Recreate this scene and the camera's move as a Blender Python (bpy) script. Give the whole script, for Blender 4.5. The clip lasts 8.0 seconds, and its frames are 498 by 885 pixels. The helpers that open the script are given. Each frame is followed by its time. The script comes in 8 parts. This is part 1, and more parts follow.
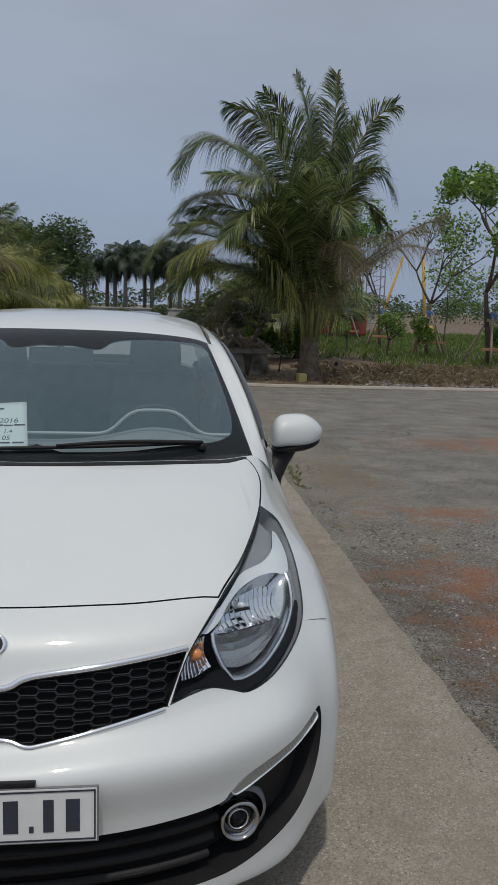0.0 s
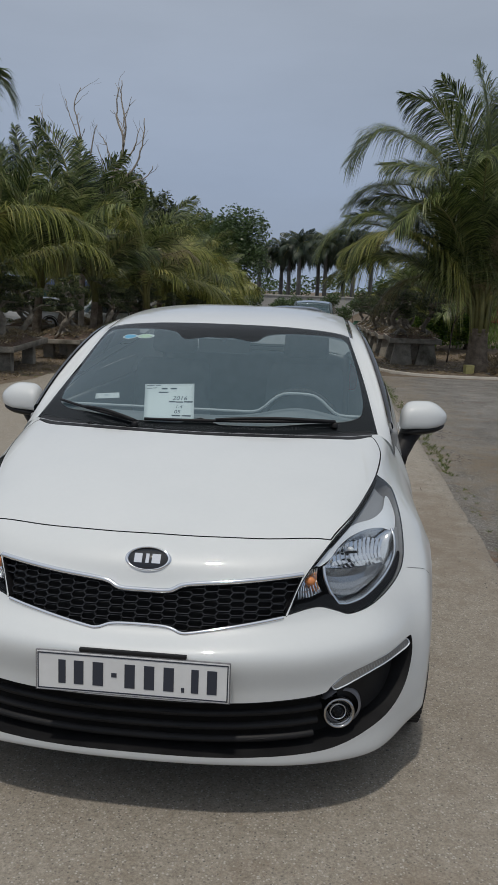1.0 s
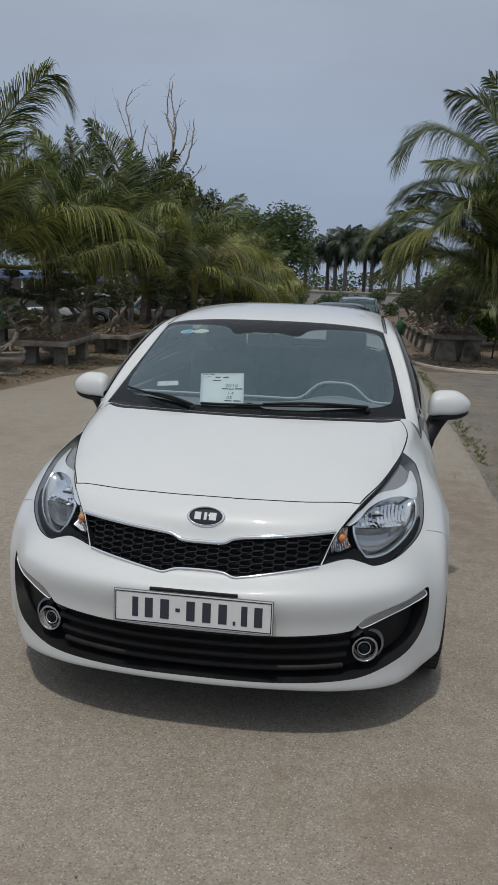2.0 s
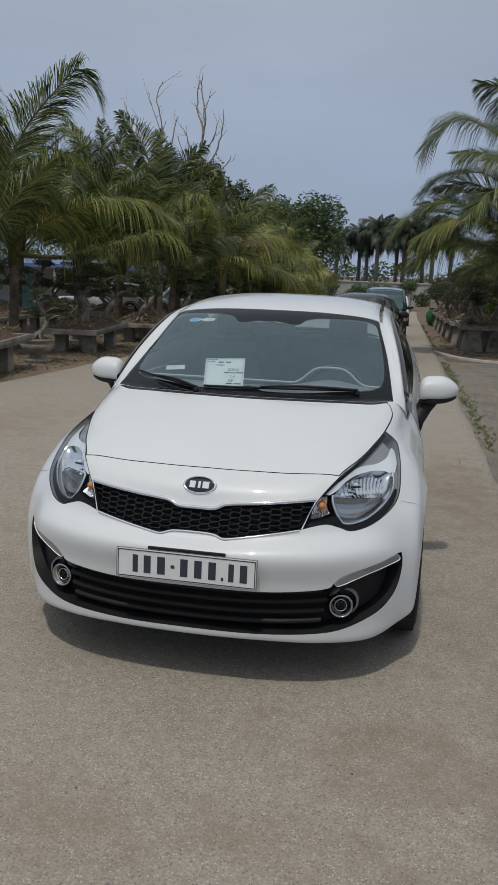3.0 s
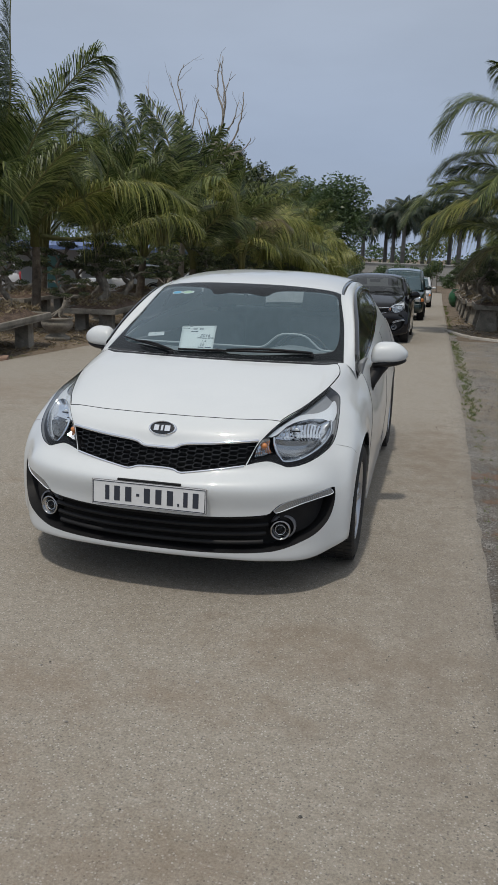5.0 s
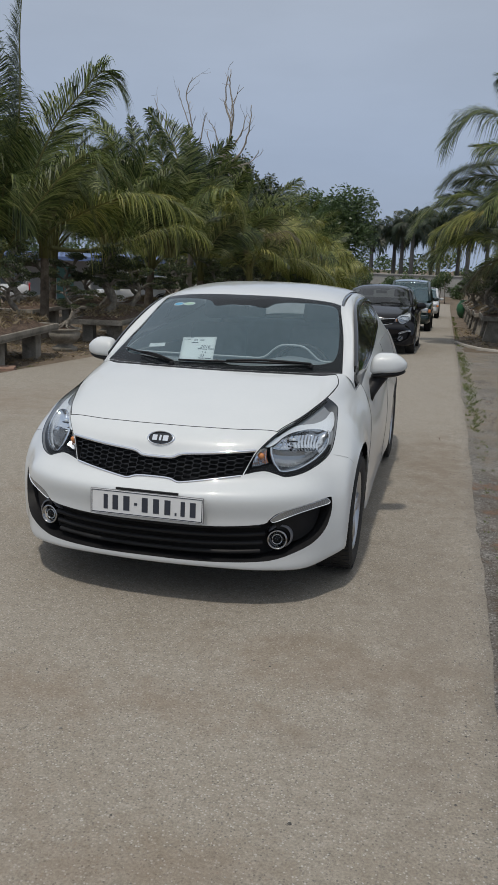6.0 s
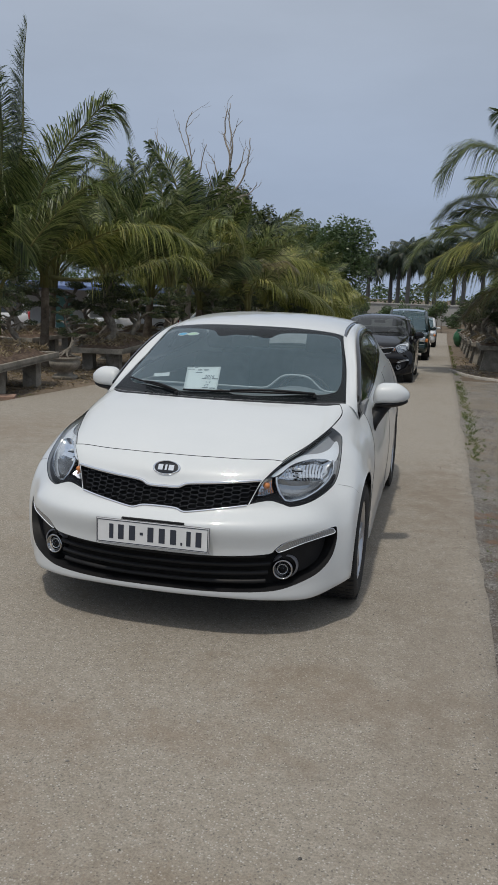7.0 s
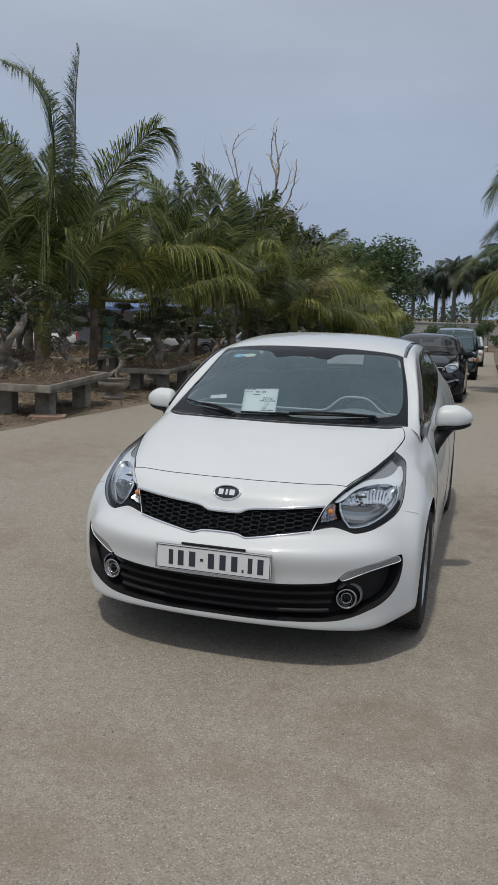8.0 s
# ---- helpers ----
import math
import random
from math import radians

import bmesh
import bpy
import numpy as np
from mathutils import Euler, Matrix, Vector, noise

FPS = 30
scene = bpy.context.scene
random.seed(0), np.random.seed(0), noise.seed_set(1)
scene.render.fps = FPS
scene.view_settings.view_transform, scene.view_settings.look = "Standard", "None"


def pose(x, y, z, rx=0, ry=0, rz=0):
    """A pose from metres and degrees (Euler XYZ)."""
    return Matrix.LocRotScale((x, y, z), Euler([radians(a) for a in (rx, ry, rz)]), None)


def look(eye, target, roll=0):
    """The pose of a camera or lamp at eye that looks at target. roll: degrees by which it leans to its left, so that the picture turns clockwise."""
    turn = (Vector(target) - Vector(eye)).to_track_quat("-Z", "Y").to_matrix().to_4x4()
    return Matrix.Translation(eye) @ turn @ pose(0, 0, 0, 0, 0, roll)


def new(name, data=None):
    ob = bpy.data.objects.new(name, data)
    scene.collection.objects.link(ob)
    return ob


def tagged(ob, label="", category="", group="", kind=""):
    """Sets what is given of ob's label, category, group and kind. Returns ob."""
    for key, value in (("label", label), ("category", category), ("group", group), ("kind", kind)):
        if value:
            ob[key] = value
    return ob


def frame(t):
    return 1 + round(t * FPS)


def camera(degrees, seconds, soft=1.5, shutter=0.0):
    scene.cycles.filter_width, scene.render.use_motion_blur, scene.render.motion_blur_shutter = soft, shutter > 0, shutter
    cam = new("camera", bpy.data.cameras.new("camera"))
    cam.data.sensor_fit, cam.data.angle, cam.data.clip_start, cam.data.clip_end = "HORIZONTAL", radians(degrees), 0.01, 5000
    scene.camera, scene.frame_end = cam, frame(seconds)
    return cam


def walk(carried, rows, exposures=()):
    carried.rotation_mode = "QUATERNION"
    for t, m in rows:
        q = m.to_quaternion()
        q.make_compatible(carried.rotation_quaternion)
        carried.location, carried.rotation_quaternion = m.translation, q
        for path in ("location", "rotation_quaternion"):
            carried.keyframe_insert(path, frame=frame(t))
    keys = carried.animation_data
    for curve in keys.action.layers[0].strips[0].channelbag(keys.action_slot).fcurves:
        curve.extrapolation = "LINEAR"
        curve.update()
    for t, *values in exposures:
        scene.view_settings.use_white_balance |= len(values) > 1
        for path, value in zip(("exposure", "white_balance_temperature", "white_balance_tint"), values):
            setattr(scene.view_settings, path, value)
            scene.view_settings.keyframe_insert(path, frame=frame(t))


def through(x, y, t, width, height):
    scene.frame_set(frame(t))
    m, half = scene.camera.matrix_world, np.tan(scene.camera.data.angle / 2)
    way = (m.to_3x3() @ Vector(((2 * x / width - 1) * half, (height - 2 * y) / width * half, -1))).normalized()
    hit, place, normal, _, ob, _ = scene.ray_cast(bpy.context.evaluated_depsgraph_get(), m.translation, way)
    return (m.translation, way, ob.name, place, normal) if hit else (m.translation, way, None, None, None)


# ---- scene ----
cam = camera(34.8, 8.0, soft=1.25)
PATH = [
    (0, (0.362, -1.374, 1.441), (0.597, 0.582, 1.101), 1.8),
    (0.5, (0.377, -1.631, 1.465), (0.362, 0.334, 1.095), 1.9),
    (1, (0.468, -1.888, 1.497), (0.286, 0.066, 1.114), 2.0),
    (1.5, (0.471, -2.142, 1.507), (0.213, -0.196, 1.121), 2.0),
    (2.8, (0.688, -2.535, 1.536), (0.342, -0.61, 1.117), 2.0),
    (3, (0.717, -2.6, 1.535), (0.351, -0.68, 1.112), 2.1),
    (3.5, (0.718, -2.825, 1.52), (0.334, -0.913, 1.076), 2.1),
    (4, (0.782, -2.988, 1.53), (0.392, -1.081, 1.072), 2.1),
    (4.5, (1.005, -3.069, 1.522), (0.607, -1.165, 1.059), 2.0),
    (4.7, (1.08, -3.083, 1.52), (0.668, -1.182, 1.052), 1.95),
    (6, (1.205, -3.114, 1.527), (0.751, -1.217, 1.085), 1.9),
    (6.5, (1.189, -3.133, 1.532), (0.733, -1.229, 1.121), 2.0),
    (7, (1.172, -3.136, 1.537), (0.719, -1.224, 1.164), 2.0),
    (7.5, (1.148, -3.108, 1.526), (0.693, -1.191, 1.18), 1.9),
    (7.8, (1.118, -3.096, 1.532), (0.629, -1.188, 1.194), 1.83),
    (8, (1.065, -3.074, 1.541), (0.505, -1.182, 1.212), 1.7),
]
walk(cam, [(t, look(eye, target, roll)) for t, eye, target, roll in PATH],
     exposures=[(0.0, 0.02), (1.5, 0.07), (3.0, 0.12), (4.0, 0.13), (4.5, 0.23), (6.0, 0.21), (8.0, 0.21)])

# ---- daylight: a thin veil of cloud, the sun high behind the camera ----
SUN_HIGH, SUN_FROM = 69.0, 188.0      # degrees above the horizon; compass from +y towards +x
world = bpy.data.worlds.new("hazy_sky")
scene.world = world
world.use_nodes = True
wn, wl = world.node_tree.nodes, world.node_tree.links
wn.clear()
sky = wn.new("ShaderNodeTexSky")
sky.sky_type, sky.sun_disc = "NISHITA", False
sky.sun_elevation, sky.sun_rotation = radians(SUN_HIGH), radians(SUN_FROM)
sky.air_density, sky.dust_density, sky.ozone_density = 1.2, 4.0, 1.5
dim = wn.new("ShaderNodeMix")
dim.data_type, dim.blend_type = "RGBA", "MULTIPLY"
dim.inputs["Factor"].default_value = 1.0
dim.inputs["B"].default_value = (0.07, 0.07, 0.07, 1)
wl.new(sky.outputs["Color"], dim.inputs["A"])
coord = wn.new("ShaderNodeTexCoord")
split = wn.new("ShaderNodeSeparateXYZ")
wl.new(coord.outputs["Generated"], split.inputs["Vector"])
veil = wn.new("ShaderNodeValToRGB")
veil.color_ramp.elements[0].position, veil.color_ramp.elements[0].color = 0.0, (0.295, 0.362, 0.482, 1)
veil.color_ramp.elements[1].position, veil.color_ramp.elements[1].color = 1.0, (0.52, 0.545, 0.58, 1)
for at, colour in ((0.12, (0.27, 0.328, 0.438, 1)), (0.30, (0.322, 0.368, 0.446, 1)), (0.6, (0.42, 0.455, 0.515, 1))):
    veil.color_ramp.elements.new(at).color = colour
wl.new(split.outputs["Z"], veil.inputs["Fac"])
stretch = wn.new("ShaderNodeMapping")
stretch.inputs["Scale"].default_value = (1.0, 1.0, 3.5)
wl.new(coord.outputs["Generated"], stretch.inputs["Vector"])
cloud = wn.new("ShaderNodeTexNoise")
cloud.inputs["Scale"].default_value, cloud.inputs["Detail"].default_value = 1.6, 6
cloud.inputs["Roughness"].default_value = 0.55
wl.new(stretch.outputs["Vector"], cloud.inputs["Vector"])
puff = wn.new("ShaderNodeMapRange")
puff.inputs["From Min"].default_value, puff.inputs["From Max"].default_value = 0.3, 0.7
puff.inputs["To Min"].default_value, puff.inputs["To Max"].default_value = 0.90, 1.10
wl.new(cloud.outputs["Fac"], puff.inputs["Value"])
shaded = wn.new("ShaderNodeMix")
shaded.data_type, shaded.blend_type = "RGBA", "MULTIPLY"
shaded.inputs["Factor"].default_value = 1.0
# the haze thickens towards the west (-x)
west = wn.new("ShaderNodeMapRange")
west.inputs["From Min"].default_value, west.inputs["From Max"].default_value = -0.9, 0.5
west.inputs["To Min"].default_value, west.inputs["To Max"].default_value = 1.16, 0.99
wl.new(split.outputs["X"], west.inputs["Value"])
hazy = wn.new("ShaderNodeMath")
hazy.operation = "MULTIPLY"
wl.new(puff.outputs["Result"], hazy.inputs[0])
wl.new(west.outputs["Result"], hazy.inputs[1])
wl.new(veil.outputs["Color"], shaded.inputs["A"])
wl.new(hazy.outputs["Value"], shaded.inputs["B"])
both = wn.new("ShaderNodeMix")
both.data_type = "RGBA"
both.inputs["Factor"].default_value = 0.88
wl.new(dim.outputs["Result"], both.inputs["A"])
wl.new(shaded.outputs["Result"], both.inputs["B"])
glow = wn.new("ShaderNodeBackground")
glow.inputs["Strength"].default_value = 1.0
wl.new(both.outputs["Result"], glow.inputs["Color"])
wl.new(glow.outputs["Background"], wn.new("ShaderNodeOutputWorld").inputs["Surface"])

sun = new("sun", bpy.data.lights.new("sun", "SUN"))
sun.data.energy, sun.data.angle, sun.data.color = 1.5, radians(2.5), (1.0, 0.94, 0.85)
_h, _f = radians(SUN_HIGH), radians(SUN_FROM)
sun.matrix_world = look((math.sin(_f) * math.cos(_h) * 50, math.cos(_f) * math.cos(_h) * 50, math.sin(_h) * 50), (0, 0, 0))
# ---- small tools ----
def part(name, data, material, parent=None, label=""):
    """Links a mesh (or a bmesh) as one object under its thing or part."""
    if isinstance(data, bmesh.types.BMesh):
        mesh = bpy.data.meshes.new(name)
        data.to_mesh(mesh)
        data.free()
        data = mesh
    ob = new(name, data)
    for m in (material if isinstance(material, (list, tuple)) else [material]):
        if m and m.name not in data.materials:
            data.materials.append(m)
    if parent:
        ob.parent = parent
    if label:
        ob["label"] = label
    return ob


def mesh(name, verts, faces, smooth=True, normals=None):
    me = bpy.data.meshes.new(name)
    me.from_pydata([tuple(v) for v in verts], [], [tuple(int(i) for i in f) for f in faces])
    me.validate()
    if smooth:
        me.shade_smooth()
    if normals is not None and len(normals) == len(me.vertices):
        me.normals_split_custom_set_from_vertices([tuple(n) for n in normals])
    return me


def smooth_bm(bm):
    for f in bm.faces:
        f.smooth = True
    return bm


def box(size, at=(0, 0, 0), bevel=0.0, turn=(0, 0, 0), segments=2, taper=1.0):
    """A bevelled box standing on its base at the given place; taper narrows the top."""
    bm = bmesh.new()
    bmesh.ops.create_cube(bm, size=1)
    for v in bm.verts:
        k = taper if v.co.z > 0 else 1
        v.co = Vector((v.co.x * size[0] * k, v.co.y * size[1] * k, v.co.z * size[2]))
    if bevel:
        bmesh.ops.bevel(bm, geom=bm.edges[:], offset=bevel, segments=segments, affect="EDGES", profile=0.6)
    bmesh.ops.transform(bm, matrix=pose(at[0], at[1], at[2], *turn) @ Matrix.Translation((0, 0, size[2] / 2)), verts=bm.verts)
    return bm


def merge(*bms):
    whole = bmesh.new()
    for b in bms:
        me = bpy.data.meshes.new("tmp")
        b.to_mesh(me)
        b.free()
        whole.from_mesh(me)
        bpy.data.meshes.remove(me)
    return whole


def tube(points, radii, sides=8, closed_ends=True):
    """A round bar along a line of points, with a radius for each."""
    pts = [Vector(p) for p in points]
    verts, faces = [], []
    side = None
    for i, p in enumerate(pts):
        ahead = (pts[min(i + 1, len(pts) - 1)] - pts[max(i - 1, 0)]).normalized()
        if side is None:
            side = ahead.orthogonal().normalized()
        side = (side - ahead * side.dot(ahead)).normalized()
        up = ahead.cross(side)
        for k in range(sides):
            a = 2 * math.pi * k / sides
            verts.append(p + radii[i] * (math.cos(a) * side + math.sin(a) * up))
    for i in range(len(pts) - 1):
        for k in range(sides):
            a, b = i * sides + k, i * sides + (k + 1) % sides
            faces.append((a, b, b + sides, a + sides))
    if closed_ends:
        faces.append(tuple(range(sides))[::-1])
        faces.append(tuple(range((len(pts) - 1) * sides, len(pts) * sides)))
    return verts, faces


def lathe(profile, sides=32, axis="z"):
    """A turned form from (radius, height) pairs."""
    verts, faces = [], []
    for r, h in profile:
        for k in range(sides):
            a = 2 * math.pi * k / sides
            c, s = r * math.cos(a), r * math.sin(a)
            verts.append((c, s, h) if axis == "z" else (h, c, s) if axis == "x" else (c, h, s))
    for i in range(len(profile) - 1):
        for k in range(sides):
            a, b = i * sides + k, i * sides + (k + 1) % sides
            faces.append((a, b, b + sides, a + sides))
    return verts, faces


def joined(pieces):
    """Several (verts, faces) lists as one."""
    verts, faces = [], []
    for v, f in pieces:
        n = len(verts)
        verts.extend(v)
        faces.extend(tuple(i + n for i in g) for g in f)
    return verts, faces


# ---- materials ----
def plain(name, colour, rough=0.5, metal=0.0, coat=0.0, spec=0.5):
    m = bpy.data.materials.new(name)
    m.use_nodes = True
    b = m.node_tree.nodes["Principled BSDF"]
    b.inputs["Base Color"].default_value = (*colour, 1)
    b.inputs["Roughness"].default_value, b.inputs["Metallic"].default_value = rough, metal
    b.inputs["Coat Weight"].default_value, b.inputs["Coat Roughness"].default_value = coat, 0.03
    b.inputs["Specular IOR Level"].default_value = spec
    return m


def node(m, kind, **inputs):
    n = m.node_tree.nodes.new(kind)
    for key, value in inputs.items():
        n.inputs[key.replace("_", " ")].default_value = value
    return n


def link(m, a, b):
    m.node_tree.links.new(a, b)


def varied(name, colours, scale, rough=0.7, fine=0.0, bump=0.0, bump_scale=None, metal=0.0, detail=6, per_piece=0.0, coat=0.0,
           second=None, second_scale=0.5, second_at=(0.5, 0.62), spec=0.4, rough_spread=0.15):
    """A mottled surface: a ramp of colours over noise, fine grain over it, patches of a second colour, and relief."""
    m = plain(name, colours[0], rough, metal, coat, spec)
    b = m.node_tree.nodes["Principled BSDF"]
    place = node(m, "ShaderNodeTexCoord").outputs["Object"]
    n1 = node(m, "ShaderNodeTexNoise", Scale=scale, Detail=float(detail), Roughness=0.6)
    link(m, place, n1.inputs["Vector"])
    ramp = node(m, "ShaderNodeValToRGB")
    e = ramp.color_ramp.elements
    e[0].position, e[0].color = 0.3, (*colours[0], 1)
    e[1].position, e[1].color = 0.7, (*colours[-1], 1)
    for i, c in enumerate(colours[1:-1]):
        e.new(0.3 + 0.4 * (i + 1) / (len(colours) - 1)).color = (*c, 1)
    link(m, n1.outputs["Fac"], ramp.inputs["Fac"])
    out = ramp.outputs["Color"]
    if second:
        n2 = node(m, "ShaderNodeTexNoise", Scale=second_scale, Detail=5.0, Roughness=0.6)
        link(m, place, n2.inputs["Vector"])
        step = node(m, "ShaderNodeMapRange")
        step.inputs["From Min"].default_value, step.inputs["From Max"].default_value = second_at
        link(m, n2.outputs["Fac"], step.inputs["Value"])
        mix = node(m, "ShaderNodeMix")
        mix.data_type = "RGBA"
        mix.inputs["B"].default_value = (*second, 1)
        link(m, step.outputs["Result"], mix.inputs["Factor"])
        link(m, out, mix.inputs["A"])
        out = mix.outputs["Result"]
    n3 = node(m, "ShaderNodeTexNoise", Scale=bump_scale or scale * 12, Detail=4.0, Roughness=0.7)
    link(m, place, n3.inputs["Vector"])
    if fine:
        span = node(m, "ShaderNodeMapRange")
        span.inputs["From Min"].default_value, span.inputs["From Max"].default_value = 0.25, 0.75
        span.inputs["To Min"].default_value, span.inputs["To Max"].default_value = 1 - fine, 1 + fine
        link(m, n3.outputs["Fac"], span.inputs["Value"])
        mul = node(m, "ShaderNodeMix")
        mul.data_type, mul.blend_type = "RGBA", "MULTIPLY"
        mul.inputs["Factor"].default_value = 1.0
        link(m, out, mul.inputs["A"])
        link(m, span.outputs["Result"], mul.inputs["B"])
        out = mul.outputs["Result"]
    if per_piece:
        info = node(m, "ShaderNodeObjectInfo")
        span = node(m, "ShaderNodeMapRange")
        span.inputs["To Min"].default_value, span.inputs["To Max"].default_value = 1 - per_piece, 1 + per_piece
        link(m, info.outputs["Random"], span.inputs["Value"])
        mul = node(m, "ShaderNodeMix")
        mul.data_type, mul.blend_type = "RGBA", "MULTIPLY"
        mul.inputs["Factor"].default_value = 1.0
        link(m, out, mul.inputs["A"])
        link(m, span.outputs["Result"], mul.inputs["B"])
        out = mul.outputs["Result"]
    link(m, out, b.inputs["Base Color"])
    if rough_spread:
        span = node(m, "ShaderNodeMapRange")
        span.inputs["To Min"].default_value, span.inputs["To Max"].default_value = max(rough - rough_spread, 0.02), min(rough + rough_spread, 1)
        link(m, n1.outputs["Fac"], span.inputs["Value"])
        link(m, span.outputs["Result"], b.inputs["Roughness"])
    if bump:
        bp = node(m, "ShaderNodeBump", Strength=1.0, Distance=bump)
        link(m, n3.outputs["Fac"], bp.inputs["Height"])
        link(m, bp.outputs["Normal"], b.inputs["Normal"])
    return m


def leafy(name, dark, light, tip=None, scale=1.5, through=0.42):
    """Leaves: each blade its own shade, some light through it."""
    m = plain(name, dark, 0.5 if through < .3 else 0.36, spec=0.35 if through < .3 else 0.6)
    b = m.node_tree.nodes["Principled BSDF"]
    geo = node(m, "ShaderNodeNewGeometry")
    place = node(m, "ShaderNodeTexCoord").outputs["Object"]
    n1 = node(m, "ShaderNodeTexNoise", Scale=scale, Detail=3.0)
    link(m, place, n1.inputs["Vector"])
    add = node(m, "ShaderNodeMath")
    add.operation = "ADD"
    link(m, geo.outputs["Random Per Island"], add.inputs[0])
    link(m, n1.outputs["Fac"], add.inputs[1])
    ramp = node(m, "ShaderNodeValToRGB")
    e = ramp.color_ramp.elements
    e[0].position, e[0].color = 0.35, (*dark, 1)
    e[1].position, e[1].color = 1.15 / 1.6, (*light, 1)
    if tip:
        e.new(0.93).color = (*tip, 1)
    half = node(m, "ShaderNodeMath")
    half.operation = "MULTIPLY"
    half.inputs[1].default_value = 0.62
    link(m, add.outputs["Value"], half.inputs[0])
    link(m, half.outputs["Value"], ramp.inputs["Fac"])
    link(m, ramp.outputs["Color"], b.inputs["Base Color"])
    thin = node(m, "ShaderNodeBsdfTranslucent")
    link(m, ramp.outputs["Color"], thin.inputs["Color"])
    mix = node(m, "ShaderNodeMixShader", Fac=through)
    link(m, b.outputs["BSDF"], mix.inputs[1])
    link(m, thin.outputs["BSDF"], mix.inputs[2])
    link(m, mix.outputs["Shader"], m.node_tree.nodes["Material Output"].inputs["Surface"])
    return m


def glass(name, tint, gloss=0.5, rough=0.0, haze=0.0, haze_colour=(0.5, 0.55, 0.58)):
    """A thin pane: tinted see-through, mirror-like at a slant, with a diffuse film of dust and, on the windscreen, of
    painted sky sheen.
    """
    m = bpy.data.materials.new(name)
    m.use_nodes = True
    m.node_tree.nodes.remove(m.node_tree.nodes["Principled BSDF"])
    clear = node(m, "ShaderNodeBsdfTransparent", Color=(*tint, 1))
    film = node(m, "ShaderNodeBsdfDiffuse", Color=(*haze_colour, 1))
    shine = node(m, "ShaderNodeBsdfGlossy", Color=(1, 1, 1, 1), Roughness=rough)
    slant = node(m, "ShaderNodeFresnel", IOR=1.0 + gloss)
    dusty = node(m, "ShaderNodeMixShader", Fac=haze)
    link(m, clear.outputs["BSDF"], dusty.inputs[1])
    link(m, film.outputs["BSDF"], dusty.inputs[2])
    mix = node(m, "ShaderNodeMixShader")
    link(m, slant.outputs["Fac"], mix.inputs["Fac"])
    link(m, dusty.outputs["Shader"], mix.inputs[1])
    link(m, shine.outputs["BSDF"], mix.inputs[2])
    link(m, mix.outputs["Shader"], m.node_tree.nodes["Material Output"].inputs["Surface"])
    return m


WHITE = varied("white_car_paint", [(0.62, 0.648, 0.652), (0.655, 0.678, 0.678)], 2.5, rough=0.4, coat=0.8, fine=0.012, bump_scale=60, rough_spread=0.05)
SEAM = plain("panel_gap_black", (0.008, 0.008, 0.008), 0.9)
BLACK_PLASTIC = varied("black_moulded_plastic", [(0.010, 0.010, 0.011), (0.017, 0.017, 0.018)], 18, rough=0.5, bump=0.0004, bump_scale=900, spec=0.25)
GLOSS_BLACK = plain("gloss_black_trim", (0.01, 0.01, 0.011), 0.12, coat=0.6)
CHROME = plain("chrome", (0.82, 0.84, 0.87), 0.08, metal=1.0)
SATIN = plain("satin_silver", (0.74, 0.78, 0.82), 0.28, metal=0.1)
LAMP_GREY = plain("lamp_housing_grey", (0.28, 0.295, 0.315), 0.4, metal=0.1)
LAMP_DARK = plain("lamp_housing_dark", (0.006, 0.006, 0.007), 0.35, spec=.2)
AMBER = plain("amber_plastic", (0.74, 0.27, 0.09), 0.25)
RED_LENS = plain("red_lamp_lens", (0.45, 0.02, 0.02), 0.1, coat=1.0)
TYRE = varied("tyre_rubber", [(0.018, 0.018, 0.018), (0.04, 0.038, 0.035)], 9, rough=0.85, bump=0.001, bump_scale=200)
ALLOY = plain("alloy_wheel", (0.55, 0.56, 0.58), 0.3, metal=0.9)
# the bluish diffuse film puts the sky's reflection into the windscreen's colour
SCREEN_GLASS = glass("windscreen_sheen_glass", (0.74, 0.85, 0.90), gloss=0.44, haze=0.12, haze_colour=(0.36, 0.60, 0.72))
# next to none of that painted sheen here, so the black border stays dark
BORDER_GLASS = glass("windscreen_edge_glass", (0.80, 0.88, 0.90), gloss=0.22, haze=0.001, haze_colour=(0.38, 0.55, 0.66))
SIDE_GLASS = glass("dark_side_glass", (0.22, 0.25, 0.25), gloss=0.55, haze=0.02)
LENS_GLASS = glass("clear_lamp_lens", (0.95, 0.97, 0.98), gloss=0.19, haze=0.002)
FRIT = plain("black_glass_border", (0.010, 0.011, 0.013), 0.6, spec=0.15)
CABIN = varied("dark_cabin_plastic", [(0.22, 0.23, 0.235), (0.27, 0.28, 0.285)], 9, rough=0.6)
CABIN_GREY = varied("grey_cabin_cloth", [(0.25, 0.26, 0.27), (0.32, 0.33, 0.34)], 14, rough=0.85)
HEADLINING = plain("pale_headlining", (0.42, 0.41, 0.39), 0.9)
PAPER = varied("pale_paper", [(0.60, 0.62, 0.61), (0.66, 0.675, 0.66)], 12, rough=0.7)
STICKER_BLUE = plain("blue_sticker", (0.10, 0.42, 0.62), 0.5)
STICKER_GREEN = plain("pale_green_sticker", (0.50, 0.60, 0.42), 0.5)
INK = plain("dark_ink", (0.03, 0.035, 0.05), 0.7)
PLATE_WHITE = varied("plate_white", [(0.66, 0.67, 0.67), (0.72, 0.73, 0.73)], 20, rough=0.35)
